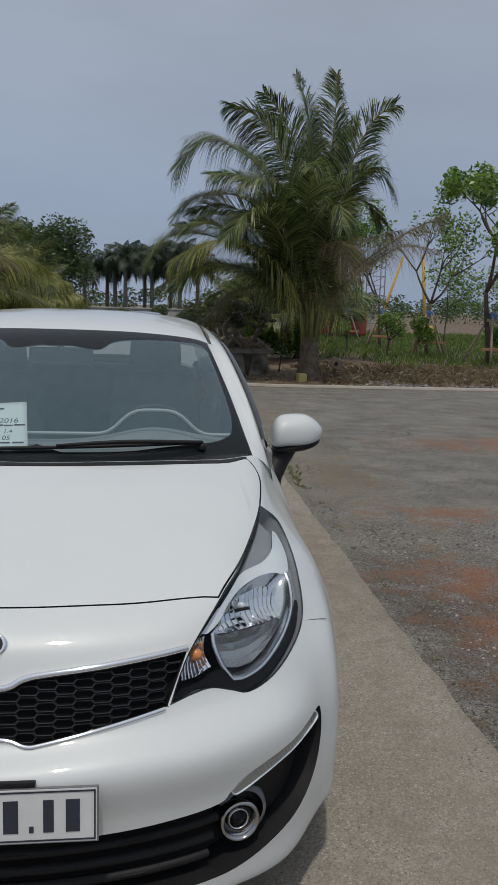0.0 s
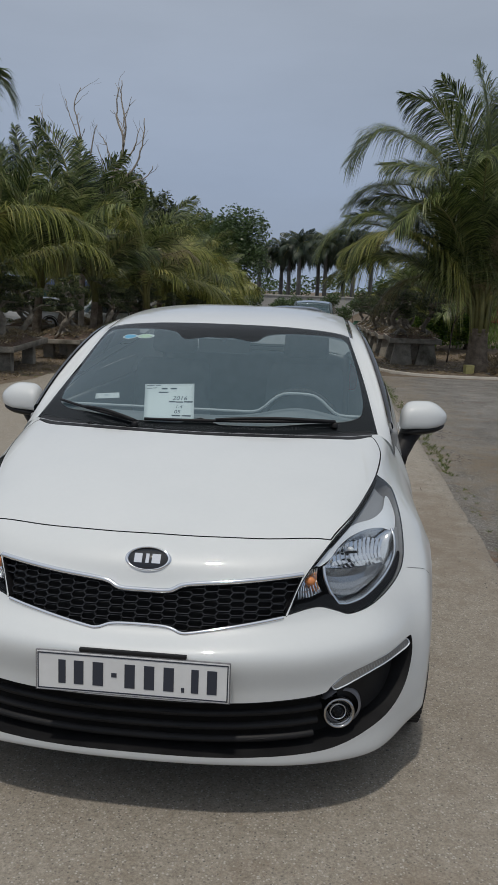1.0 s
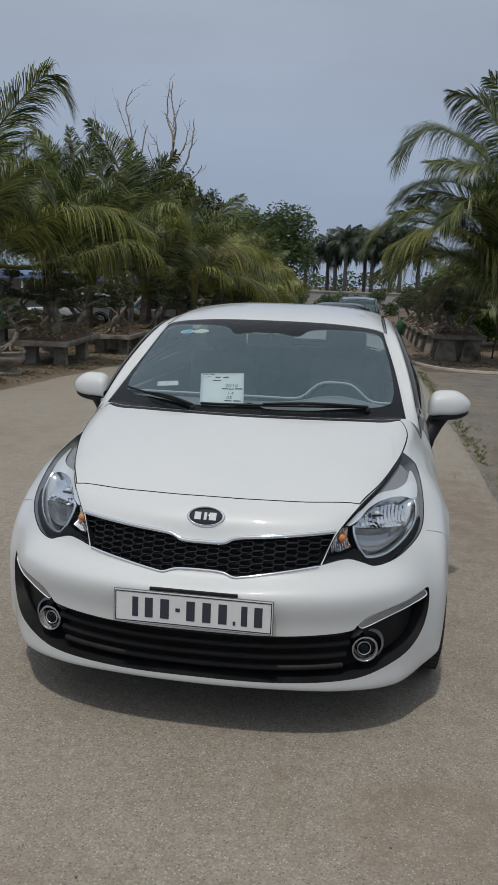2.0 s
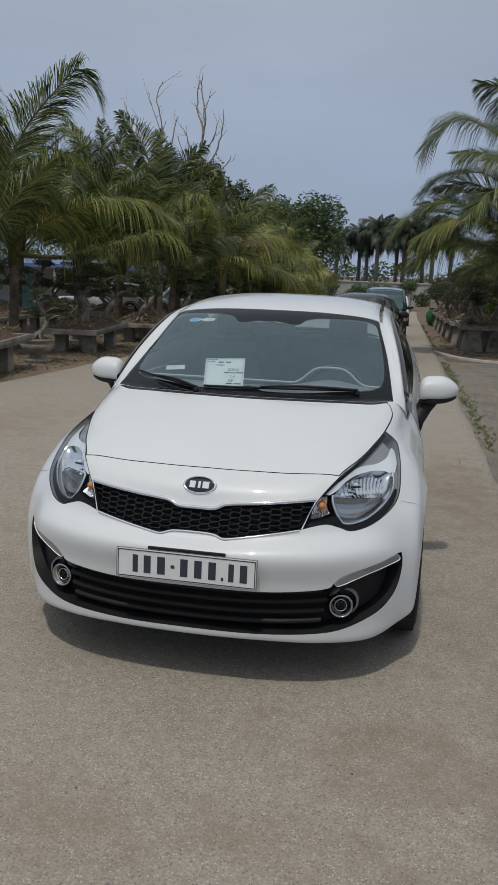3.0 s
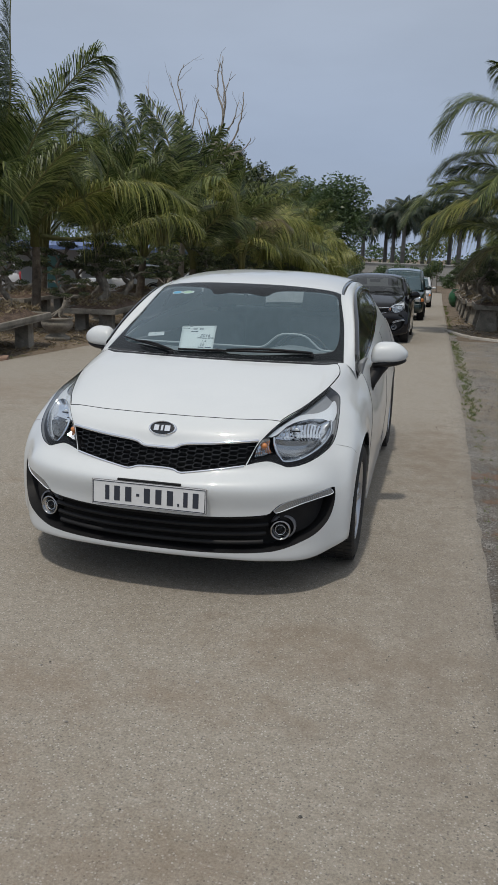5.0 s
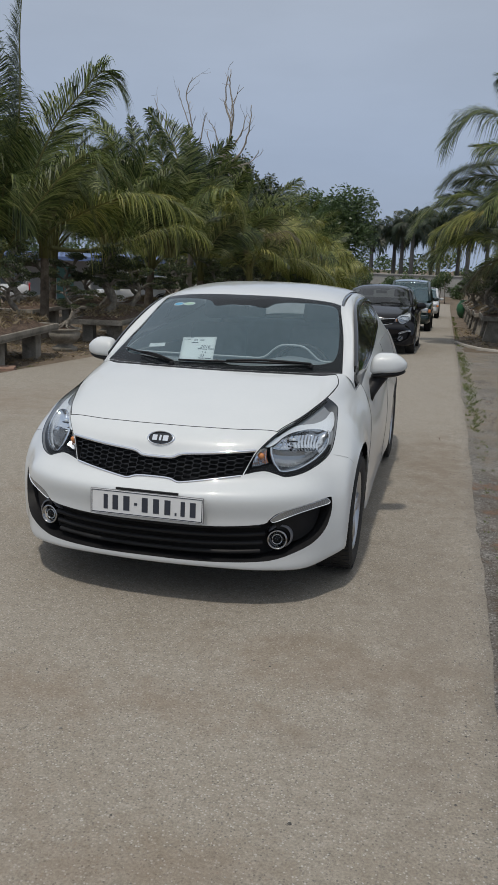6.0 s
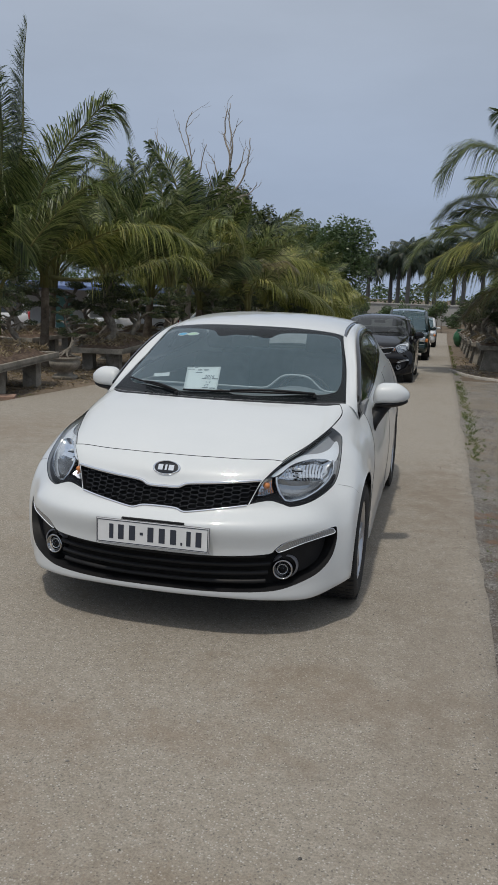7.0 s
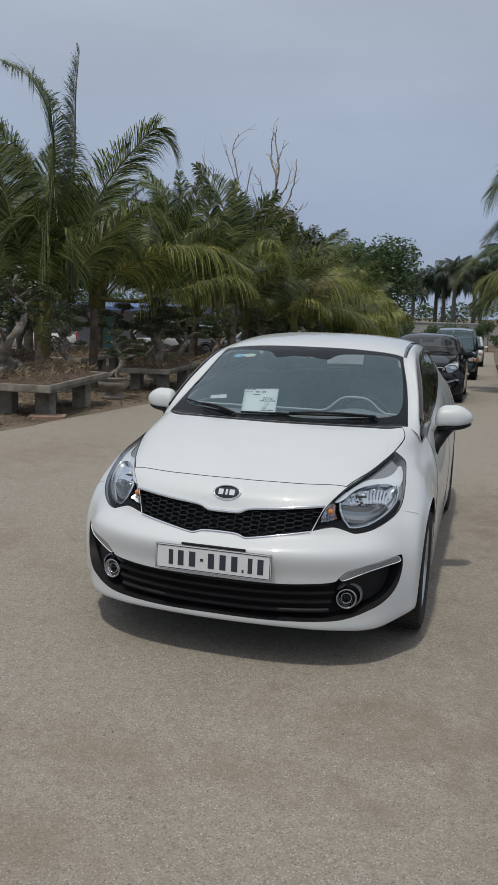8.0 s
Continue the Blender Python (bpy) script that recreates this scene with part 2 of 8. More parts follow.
# ---- the saloon's skin: seven guide lines run from the chin over the bonnet, along the side and down the tail ----
def spline(table, q):
    """Smooth curve through the rows of a table, at the row numbers q (any array)."""
    p = np.asarray(table, float)
    q = np.clip(np.asarray(q, float), 0, len(p) - 1 - 1e-9)
    d = np.maximum(np.linalg.norm(np.diff(p, axis=0), axis=1), 1e-4) ** 0.5
    s = np.diff(p, axis=0) / d[:, None]
    m = np.empty_like(p)
    m[1:-1] = (s[:-1] * d[1:, None] + s[1:] * d[:-1, None]) / (d[1:] + d[:-1])[:, None]
    m[0], m[-1] = s[0], s[-1]
    i = q.astype(int)
    t, h = (q - i)[..., None], d[i][..., None]
    return ((2 * t**3 - 3 * t**2 + 1) * p[i] + (t**3 - 2 * t**2 + t) * h * m[i]
            + (3 * t**2 - 2 * t**3) * p[i + 1] + (t**3 - t**2) * h * m[i + 1])


def arch(centre, angles, x):
    """Points on the lip of a wheel arch."""
    return [(xx, centre - 0.345 * math.cos(math.radians(a)), 0.31 + 0.345 * math.sin(math.radians(a))) for a, xx in zip(angles, x)]


# rows: 0 chin, 1 lip, 2 and 3 lower grille, 4 plate, 5 and 6 grille, 7 nose, 8 bonnet edge, 9 and 10 bonnet, 11 cowl
NOSE_CENTRE = [(0, .13, .188), (0, .075, .198), (0, .066, .235), (0, .05, .42), (0, .038, .525), (0, .10, .575),
               (0, .165, .672), (0, .205, .735), (0, .285, .786), (0, .55, .865), (0, .80, .925), (0, 1.0, .962)]
NOSE_GRILLE = [(.28, .145, .188), (.28, .09, .198), (.28, .081, .235), (.28, .068, .42), (.28, .055, .53), (.28, .125, .59),
               (.28, .185, .69), (.28, .225, .742), (.28, .30, .788), (.28, .56, .866), (.28, .82, .925), (.29, 1.03, .961)]
NOSE_LAMP = [(.50, .20, .180), (.50, .145, .190), (.50, .136, .24), (.50, .13, .42), (.50, .122, .53), (.48, .20, .605),
             (.475, .245, .70), (.485, .28, .742), (.512, .345, .783), (.53, .58, .856), (.545, .84, .914), (.56, 1.10, .955)]
NOSE_CORNER = [(.66, .30, .168), (.67, .25, .182), (.67, .24, .26), (.67, .235, .42), (.66, .232, .53), (.61, .28, .605),
               (.60, .345, .69), (.60, .41, .745), (.605, .49, .79), (.63, .66, .848), (.665, .90, .90), (.70, 1.19, .942)]
FLANK_TOP = [(.765, .43, .185), (.775, .395, .20), (.78, .385, .27), (.785, .395, .42), (.775, .40, .50), (.75, .425, .595),
             (.742, .50, .675), (.728, .58, .745), (.722, .66, .79), (.728, .78, .818), (.742, .99, .838), (.759, 1.22, .858)]
FLANK_MID = [(.80, .475, .205), (.82, .455, .215), (.825, .45, .275), (.83, .455, .43), (.825, .47, .52), (.82, .52, .60),
             (.816, .60, .662), (.81, .68, .708), (.807, .735, .735), (.808, .82, .748), (.812, 1.0, .748), (.821, 1.2, .745)]
FLANK_LOW = arch(.83, (-18, -15, -8, 18, 33, 50, 62, 72, 80, 88, 108, 132),
                 (.825, .832, .836, .843, .846, .849, .852, .854, .856, .857, .858, .858))
# the side behind the front wheel: rows 12 and 13 round the arch, 14 to 16 the doors, 17 to 22 round the rear arch
FLANK_TOP += [(.767, 1.34, .878), (.773, 1.45, .90), (.783, 2.0, 1.0), (.779, 2.6, 1.03), (.770, 3.0, 1.04),
              (.764, 3.2, 1.04), (.758, 3.35, 1.04), (.750, 3.5, 1.035), (.740, 3.65, 1.025), (.728, 3.85, 1.005), (.712, 4.03, .97)]
FLANK_MID += [(.838, 1.32, .73), (.845, 1.42, .65), (.862, 2.0, .62), (.862, 2.6, .62), (.86, 2.95, .66),
              (.855, 3.12, .74), (.85, 3.28, .79), (.845, 3.45, .81), (.838, 3.66, .80), (.825, 3.88, .77), (.80, 4.08, .74)]
FLANK_LOW += (arch(.83, (162, 195), (.857, .853)) + [(.845, 2.0, .19), (.845, 2.6, .19)]
              + arch(3.40, (-18, 15, 50, 80, 105, 140, 185), (.85, .857, .86, .858, .855, .85, .83)))
# the tail: rows 23 boot lid edge, 24 lamps, 25 plate, 26 bumper, 27 underside
FLANK_TOP += [(.70, 4.16, .90), (.70, 4.20, .78), (.71, 4.22, .62), (.73, 4.23, .45), (.74, 4.15, .24)]
FLANK_MID += [(.78, 4.10, .72), (.785, 4.08, .66), (.795, 4.05, .55), (.80, 4.02, .42), (.79, 3.97, .25)]
FLANK_LOW += [(.83, 3.745, .30), (.83, 3.745, .29), (.83, 3.745, .28), (.83, 3.745, .27), (.83, 3.74, .24)]
TAIL_CENTRE = [(0, 4.0, 1.055), (0, 4.22, 1.03), (0, 4.31, .90), (0, 4.33, .72), (0, 4.37, .55), (0, 4.33, .24)]
TAIL_IN = [(.36, 3.99, 1.05), (.36, 4.21, 1.02), (.36, 4.29, .89), (.36, 4.31, .72), (.36, 4.35, .55), (.36, 4.31, .24)]
TAIL_OUT = [(.63, 3.96, 1.02), (.63, 4.17, .98), (.63, 4.24, .86), (.63, 4.26, .70), (.63, 4.29, .53), (.64, 4.25, .24)]


def skin(u, v, lines=None, off=0.0):
    """Points of the skin at row u and guide line v (arrays), moved outwards by off."""
    lines = lines or NOSE
    u, v = np.broadcast_arrays(np.asarray(u, float), np.asarray(v, float))
    flat = spline_net(lines, u.ravel(), v.ravel())
    if off:
        e = 1e-3
        last, wide = len(lines[0]) - 1, len(lines) - 1
        ua, ub = np.clip(u.ravel() - e, 0, last), np.clip(u.ravel() + e, 0, last)
        va, vb = np.clip(v.ravel() - e, -wide, wide), np.clip(v.ravel() + e, -wide, wide)
        n = np.cross(spline_net(lines, u.ravel(), vb) - spline_net(lines, u.ravel(), va),
                     spline_net(lines, ub, v.ravel()) - spline_net(lines, ua, v.ravel()))
        n /= np.maximum(np.linalg.norm(n, axis=1), 1e-9)[:, None]
        flat = flat + off * n
    return flat.reshape(u.shape + (3,))


def spline_net(lines, u, v):
    """The net of guide lines, mirrored about the middle, read at (u, v)."""
    cols = np.stack([spline(line, u) for line in lines])          # guide line, point, xyz
    mirror = cols[:0:-1] * np.array([-1, 1, 1])
    cols = np.concatenate([mirror, cols])
    n = len(cols)
    q = np.clip(v + len(lines) - 1, 0, n - 1 - 1e-9)
    d = np.maximum(np.linalg.norm(np.diff(cols, axis=0), axis=2), 1e-4) ** 0.5
    s = np.diff(cols, axis=0) / d[..., None]
    m = np.empty_like(cols)
    m[1:-1] = (s[:-1] * d[1:, :, None] + s[1:] * d[:-1, :, None]) / (d[1:] + d[:-1])[..., None]
    m[0], m[-1] = s[0], s[-1]
    i, k = q.astype(int), np.arange(len(q))
    t, h = (q - i)[:, None], d[i, k][:, None]
    return ((2 * t**3 - 3 * t**2 + 1) * cols[i, k] + (t**3 - 2 * t**2 + t) * h * m[i, k]
            + (3 * t**2 - 2 * t**3) * cols[i + 1, k] + (t**3 - t**2) * h * m[i + 1, k])


NOSE = (NOSE_CENTRE, NOSE_GRILLE, NOSE_LAMP, NOSE_CORNER, FLANK_TOP, FLANK_MID, FLANK_LOW)
FLANK_IN = NOSE_CORNER + [(x - .065, y, z + .05) for x, y, z in FLANK_TOP[12:]]
SIDE = (FLANK_IN, FLANK_TOP, FLANK_MID, FLANK_LOW)
TAIL = (TAIL_CENTRE, TAIL_IN, TAIL_OUT, FLANK_TOP[22:], FLANK_MID[22:], FLANK_LOW[22:])
# rows of the glasshouse: 0 cowl, 1 windscreen, 2 header, 3 and 4 roof, 5 rear header, 6 rear window's foot
HOUSE = ([(0, 1.02, .955), (0, 1.38, 1.165), (0, 1.74, 1.33), (0, 2.35, 1.395), (0, 2.9, 1.385), (0, 3.35, 1.335), (0, 4.0, 1.055)],
         [(.36, 1.06, .953), (.345, 1.43, 1.155), (.32, 1.785, 1.322), (.32, 2.35, 1.386), (.32, 2.9, 1.376), (.33, 3.34, 1.325), (.36, 3.99, 1.05)],
         [(.64, 1.17, .945), (.585, 1.545, 1.133), (.525, 1.86, 1.298), (.51, 2.35, 1.358), (.51, 2.9, 1.35), (.52, 3.28, 1.298), (.63, 3.95, 1.02)],
         [(.70, 1.19, .942), (.65, 1.565, 1.113), (.585, 1.885, 1.278), (.565, 2.35, 1.338), (.565, 2.9, 1.33), (.58, 3.26, 1.275), (.67, 3.93, 1.0)],
         [(.740, 1.20, .908), (.70, 1.53, 1.10), (.643, 1.90, 1.258), (.615, 2.35, 1.31), (.61, 2.9, 1.30), (.625, 3.25, 1.24), (.70, 3.90, .99)],
         [(.759, 1.22, .858), (.776, 1.62, .935), (.783, 1.95, .995), (.782, 2.35, 1.022), (.773, 2.9, 1.04), (.762, 3.25, 1.04), (.726, 3.88, 1.0)])
# ---- cutting panels out of the skin ----
class Net:
    """A set of guide lines with a fine table of its points, to find the row and line that belong to a place in an elevation."""

    def __init__(self, lines):
        self.lines = lines
        r, c = len(lines[0]) - 1, len(lines) - 1
        self.rows, self.wide = r, c
        self.u, self.v = np.meshgrid(np.linspace(0, r, r * 16 + 1), np.linspace(-c, c, 2 * c * 16 + 1), indexing="ij")
        self.p = skin(self.u, self.v, lines)

    def at(self, u, v, off=0.0):
        return skin(u, v, self.lines, off)

    def find(self, pts, axes="xz"):
        """Rows and lines of points given in the front ("xz") or top ("xy") elevation."""
        k = ["xyz".index(a) for a in axes]
        out = []
        for p in pts:
            d = np.hypot(self.p[..., k[0]] - p[0], self.p[..., k[1]] - p[1])
            i = np.unravel_index(d.argmin(), d.shape)
            q = np.array([self.u[i], self.v[i]])
            for _ in range(4):
                e = 1e-3
                a = skin(np.array([q[0], q[0] + e, q[0]]), np.array([q[1], q[1], q[1] + e]), self.lines)[:, k]
                j = np.stack([(a[1] - a[0]) / e, (a[2] - a[0]) / e], axis=1)
                if abs(np.linalg.det(j)) < 1e-7:
                    break
                step = np.linalg.solve(j, np.asarray(p, float) - a[0])
                q = np.clip(q + np.clip(step, -0.2, 0.2), (0, -self.wide), (self.rows, self.wide))
            out.append(q)
        return np.array(out)


def rounded(points, n=6, closed=True):
    """A smooth line through points; a point given twice stays a sharp corner."""
    p = np.asarray(points, float)
    m = len(p)
    out = []
    for i in range(m if closed else m - 1):
        a, b = p[i], p[(i + 1) % m]
        if np.allclose(a, b):
            continue
        before = p[(i - 1) % m] if closed or i > 0 else a
        after = p[(i + 2) % m] if closed or i + 2 < m else b
        if np.allclose(before, a):
            before = a - (b - a)
        if np.allclose(after, b):
            after = b + (b - a)
        for k in range(n):
            t = k / n
            out.append(0.5 * ((2 * a) + (b - before) * t + (2 * before - 5 * a + 4 * b - after) * t * t + (3 * a - before - 3 * b + after) * t**3))
    if not closed:
        out.append(p[-1])
    return np.array(out)


def mirrored(points):
    """The same outline on the other side, run the same way round."""
    p = np.asarray(points, float).copy()
    p[:, 0] *= -1
    return p[::-1]


def shrunk(points, d):
    """An outline moved inwards by d."""
    p = np.asarray(points, float)
    area = 0.5 * np.sum(p[:, 0] * np.roll(p[:, 1], -1) - np.roll(p[:, 0], -1) * p[:, 1])
    t = np.roll(p, -1, axis=0) - np.roll(p, 1, axis=0)
    n = np.stack([-t[:, 1], t[:, 0]], axis=1)
    n /= np.maximum(np.linalg.norm(n, axis=1), 1e-9)[:, None]
    return p + n * d * (1 if area > 0 else -1)


def inside(loop, pts):
    x, y = pts[:, 0], pts[:, 1]
    hit = np.zeros(len(pts), bool)
    for (ax, ay), (bx, by) in zip(loop, np.roll(loop, -1, axis=0)):
        if ay == by:
            continue
        hit ^= ((ay > y) != (by > y)) & (x < (bx - ax) * (y - ay) / (by - ay) + ax)
    return hit


def cut(net, span, steps, loops, off=0.0):
    """The skin over span (u0, u1, v0, v1), cut along closed loops: a dict from region name to (verts, faces, normals).
    The region is that of the last loop that holds it, or 'rest'."""
    from mathutils.geometry import delaunay_2d_cdt
    u0, u1, v0, v1 = span
    gu, gv = np.meshgrid(np.linspace(u0, u1, steps[0] + 1), np.linspace(v0, v1, steps[1] + 1), indexing="ij")
    grid = np.stack([gu.ravel(), gv.ravel()], axis=1)
    near = np.zeros(len(grid), bool)
    cell = 0.3 * min((u1 - u0) / steps[0], (v1 - v0) / steps[1])
    for _, loop in loops:
        for a, b in zip(loop, np.roll(loop, -1, axis=0)):
            d = b - a
            t = np.clip(((grid - a) @ d) / max(d @ d, 1e-12), 0, 1)
            near |= np.linalg.norm(grid - a - t[:, None] * d, axis=1) < cell
    rim = (grid[:, 0] <= u0) | (grid[:, 0] >= u1) | (grid[:, 1] <= v0) | (grid[:, 1] >= v1)
    pts = [tuple(p) for p in grid[~near | rim]]
    edges = []
    for _, loop in loops:
        n = len(pts)
        pts += [tuple(p) for p in loop]
        edges += [(n + i, n + (i + 1) % len(loop)) for i in range(len(loop))]
    out = delaunay_2d_cdt([Vector(p) for p in pts], edges, [], 0, 1e-5)
    uv = np.array([tuple(v) for v in out[0]])
    tri = np.array([f for f in out[2] if len(f) == 3])
    mid = uv[tri].mean(axis=1)
    keep = (mid[:, 0] > u0) & (mid[:, 0] < u1) & (mid[:, 1] > v0) & (mid[:, 1] < v1)
    tri, mid = tri[keep], mid[keep]
    where = np.full(len(tri), -1)
    for k, (_, loop) in enumerate(loops):
        where[inside(loop, mid)] = k
    places = net.at(uv[:, 0], uv[:, 1], off)
    norms = net.at(uv[:, 0], uv[:, 1], off + 0.01) - net.at(uv[:, 0], uv[:, 1], off - 0.01)
    norms /= np.maximum(np.linalg.norm(norms, axis=1), 1e-9)[:, None]
    # faces look outwards
    cr = np.cross(places[tri[:, 1]] - places[tri[:, 0]], places[tri[:, 2]] - places[tri[:, 0]])
    back = np.einsum("ij,ij->i", cr, norms[tri[:, 0]]) < 0
    tri[back] = tri[back][:, ::-1]
    regions = {}
    for k in np.unique(where):
        name = "rest" if k < 0 else loops[k][0]
        old = regions.get(name)
        regions[name] = np.concatenate([old, tri[where == k]]) if old is not None else tri[where == k]
    result = {}
    for name, faces in regions.items():
        used = np.unique(faces)
        index = np.zeros(len(uv), int)
        index[used] = np.arange(len(used))
        result[name] = (places[used], index[faces], norms[used])
    return result


def lofted(net, loop, offs, inset=None):
    """A wall along a loop of the skin, from depth to depth (a flange)."""
    n = len(loop)
    rings = [net.at(loop[:, 0], loop[:, 1], o) for o in offs]
    verts = np.concatenate(rings)
    faces = [(r * n + i, r * n + (i + 1) % n, (r + 1) * n + (i + 1) % n, (r + 1) * n + i) for r in range(len(offs) - 1) for i in range(n)]
    return verts, faces


def bowl(net, loop, offs, shrink):
    """A dish: rings that shrink towards the loop's middle while they sink."""
    mid = loop.mean(axis=0)
    verts = []
    n = len(loop)
    for o, s in zip(offs, shrink):
        q = mid + (loop - mid) * s
        verts.append(net.at(q[:, 0], q[:, 1], o))
    verts = np.concatenate(verts)
    faces = [(r * n + i, r * n + (i + 1) % n, (r + 1) * n + (i + 1) % n, (r + 1) * n + i) for r in range(len(offs) - 1) for i in range(n)]
    faces.append(tuple((len(offs) - 1) * n + i for i in range(n)))
    return verts, faces


def bead(net, line, wide, high, base=0.0, closed=False, arc=5):
    """A rounded strip laid on the skin along a line of (u, v)."""
    q = np.asarray(line, float)
    mid = net.at(q[:, 0], q[:, 1], base)
    nor = net.at(q[:, 0], q[:, 1], base + 0.01) - net.at(q[:, 0], q[:, 1], base - 0.01)
    nor /= np.linalg.norm(nor, axis=1)[:, None]
    way = (np.roll(mid, -1, axis=0) - np.roll(mid, 1, axis=0)) if closed else np.gradient(mid, axis=0)
    side = np.cross(way, nor)
    side /= np.maximum(np.linalg.norm(side, axis=1), 1e-9)[:, None]
    w = np.broadcast_to(np.asarray(wide, float), (len(q),))[:, None]
    verts = np.concatenate([mid + side * w * 0.5 * math.cos(math.pi * k / (arc - 1)) + nor * (high * math.sin(math.pi * k / (arc - 1)) - 0.001) for k in range(arc)])
    n = len(q)
    faces = [(k * n + i, k * n + (i + 1) % n, (k + 1) * n + (i + 1) % n, (k + 1) * n + i) for k in range(arc - 1) for i in range(n if closed else n - 1)]
    return verts, faces


# ---- outlines in the front elevation, x and z in metres ----
LAMP = [(.661, .880), (.661, .880), (.700, .850), (.724, .822), (.740, .765), (.741, .690), (.715, .647), (.650, .611), (.577, .600),
        (.535, .612), (.49, .626), (.45, .624), (.399, .613), (.399, .613), (.439, .704), (.511, .781), (.573, .816), (.625, .851)]
GRILLE = [(0, .661), (.07, .663), (.118, .680), (.26, .693), (.436, .709), (.436, .709), (.396, .618), (.388, .612),
          (.26, .594), (.15, .578), (.115, .576), (.075, .586), (0, .588)]
INTAKE = [(0, .397), (.26, .396), (.40, .401), (.505, .410), (.53, .43), (.565, .458), (.65, .482), (.748, .494), (.768, .482), (.770, .42), (.752, .35),
          (.710, .300), (.64, .266), (.56, .240), (.475, .231), (.26, .225), (0, .225)]
BONNET = [(0, .286), (.15, .287), (.33, .303), (.511, .343), (.511, .343), (.573, .487), (.626, .656), (.661, .800), (.684, .96), (.686, 1.05), (.668, 1.125),
          (.652, 1.138), (.652, 1.138), (.56, 1.068), (.29, 1.0), (0, .972)]      # from above: x and y


def whole(half):
    """A symmetric outline from its right half, which starts and ends on the middle line."""
    h = np.asarray(half, float)
    left = h[1:-1][::-1].copy()
    left[:, 0] *= -1
    return np.concatenate([h, left])


def car_wheel(parent, x, y, side, radius=0.30, width=0.195, rim=0.20):
    hub = part("wheel", mesh("tyre", *lathe([(rim, -width * .42), (rim + .02, -width * .48), (radius - .03, -width * .5), (radius - .008, -width * .42),
               (radius, -width * .30), (radius, width * .30), (radius - .008, width * .42), (radius - .03, width * .5), (rim + .02, width * .48), (rim, width * .42)], 48, "x")), TYRE, parent)
    hub.location = (x - side * width * .5, y, radius)
    blocks = []
    for k in range(56):
        a = 2 * math.pi * k / 56
        for j, w in enumerate((-.36, -.12, .12, .36)):
            c, s = math.cos(a + .03 * (j % 2)), math.sin(a + .03 * (j % 2))
            b = []
            for dr in (-.004, .0035):
                for dx in (-.095, .095):
                    for da in (-.036, .036):
                        ca, sa = math.cos(a + .03 * (j % 2) + da), math.sin(a + .03 * (j % 2) + da)
                        b.append(((w + dx) * width, (radius + dr) * ca, (radius + dr) * sa))
            blocks.append((b, [(0, 1, 3, 2), (4, 6, 7, 5), (0, 2, 6, 4), (1, 5, 7, 3), (0, 4, 5, 1), (2, 3, 7, 6)]))
    part("tread", mesh("tread", *joined(blocks), smooth=False), TYRE, hub)
    o = side * width
    pieces = [lathe([(rim, o * .44), (rim - .012, o * .42), (rim - .02, o * .2), (rim - .025, -o * .3)], 40, "x"),
              lathe([(.001, o * .40), (.028, o * .40), (.034, o * .34), (.036, o * .1)], 20, "x")]
    for k in range(10):
        a = 2 * math.pi * (k // 2) / 5 + (0.16 if k % 2 else -0.16)
        c, s = math.cos(a), math.sin(a)
        b = [(o * f, r * c - w * s, r * s + w * c) for r, f in ((.03, .38), (rim - .018, .40)) for w in (-.013, .013)] + \
            [(o * f, r * c - w * s, r * s + w * c) for r, f in ((.03, .2), (rim - .018, .25)) for w in (-.015, .015)]
        pieces.append((b, [(0, 1, 3, 2), (4, 6, 7, 5), (0, 4, 5, 1), (2, 3, 7, 6), (0, 2, 6, 4), (1, 5, 7, 3)]))
    part("rim", mesh("rim", *joined(pieces)), ALLOY, hub, "silver alloy rim")
    part("brake_disc", mesh("brake_disc", *lathe([(.001, o * .02), (.13, o * .02), (.13, -o * .02)], 28, "x")), SATIN, hub)
    return hub


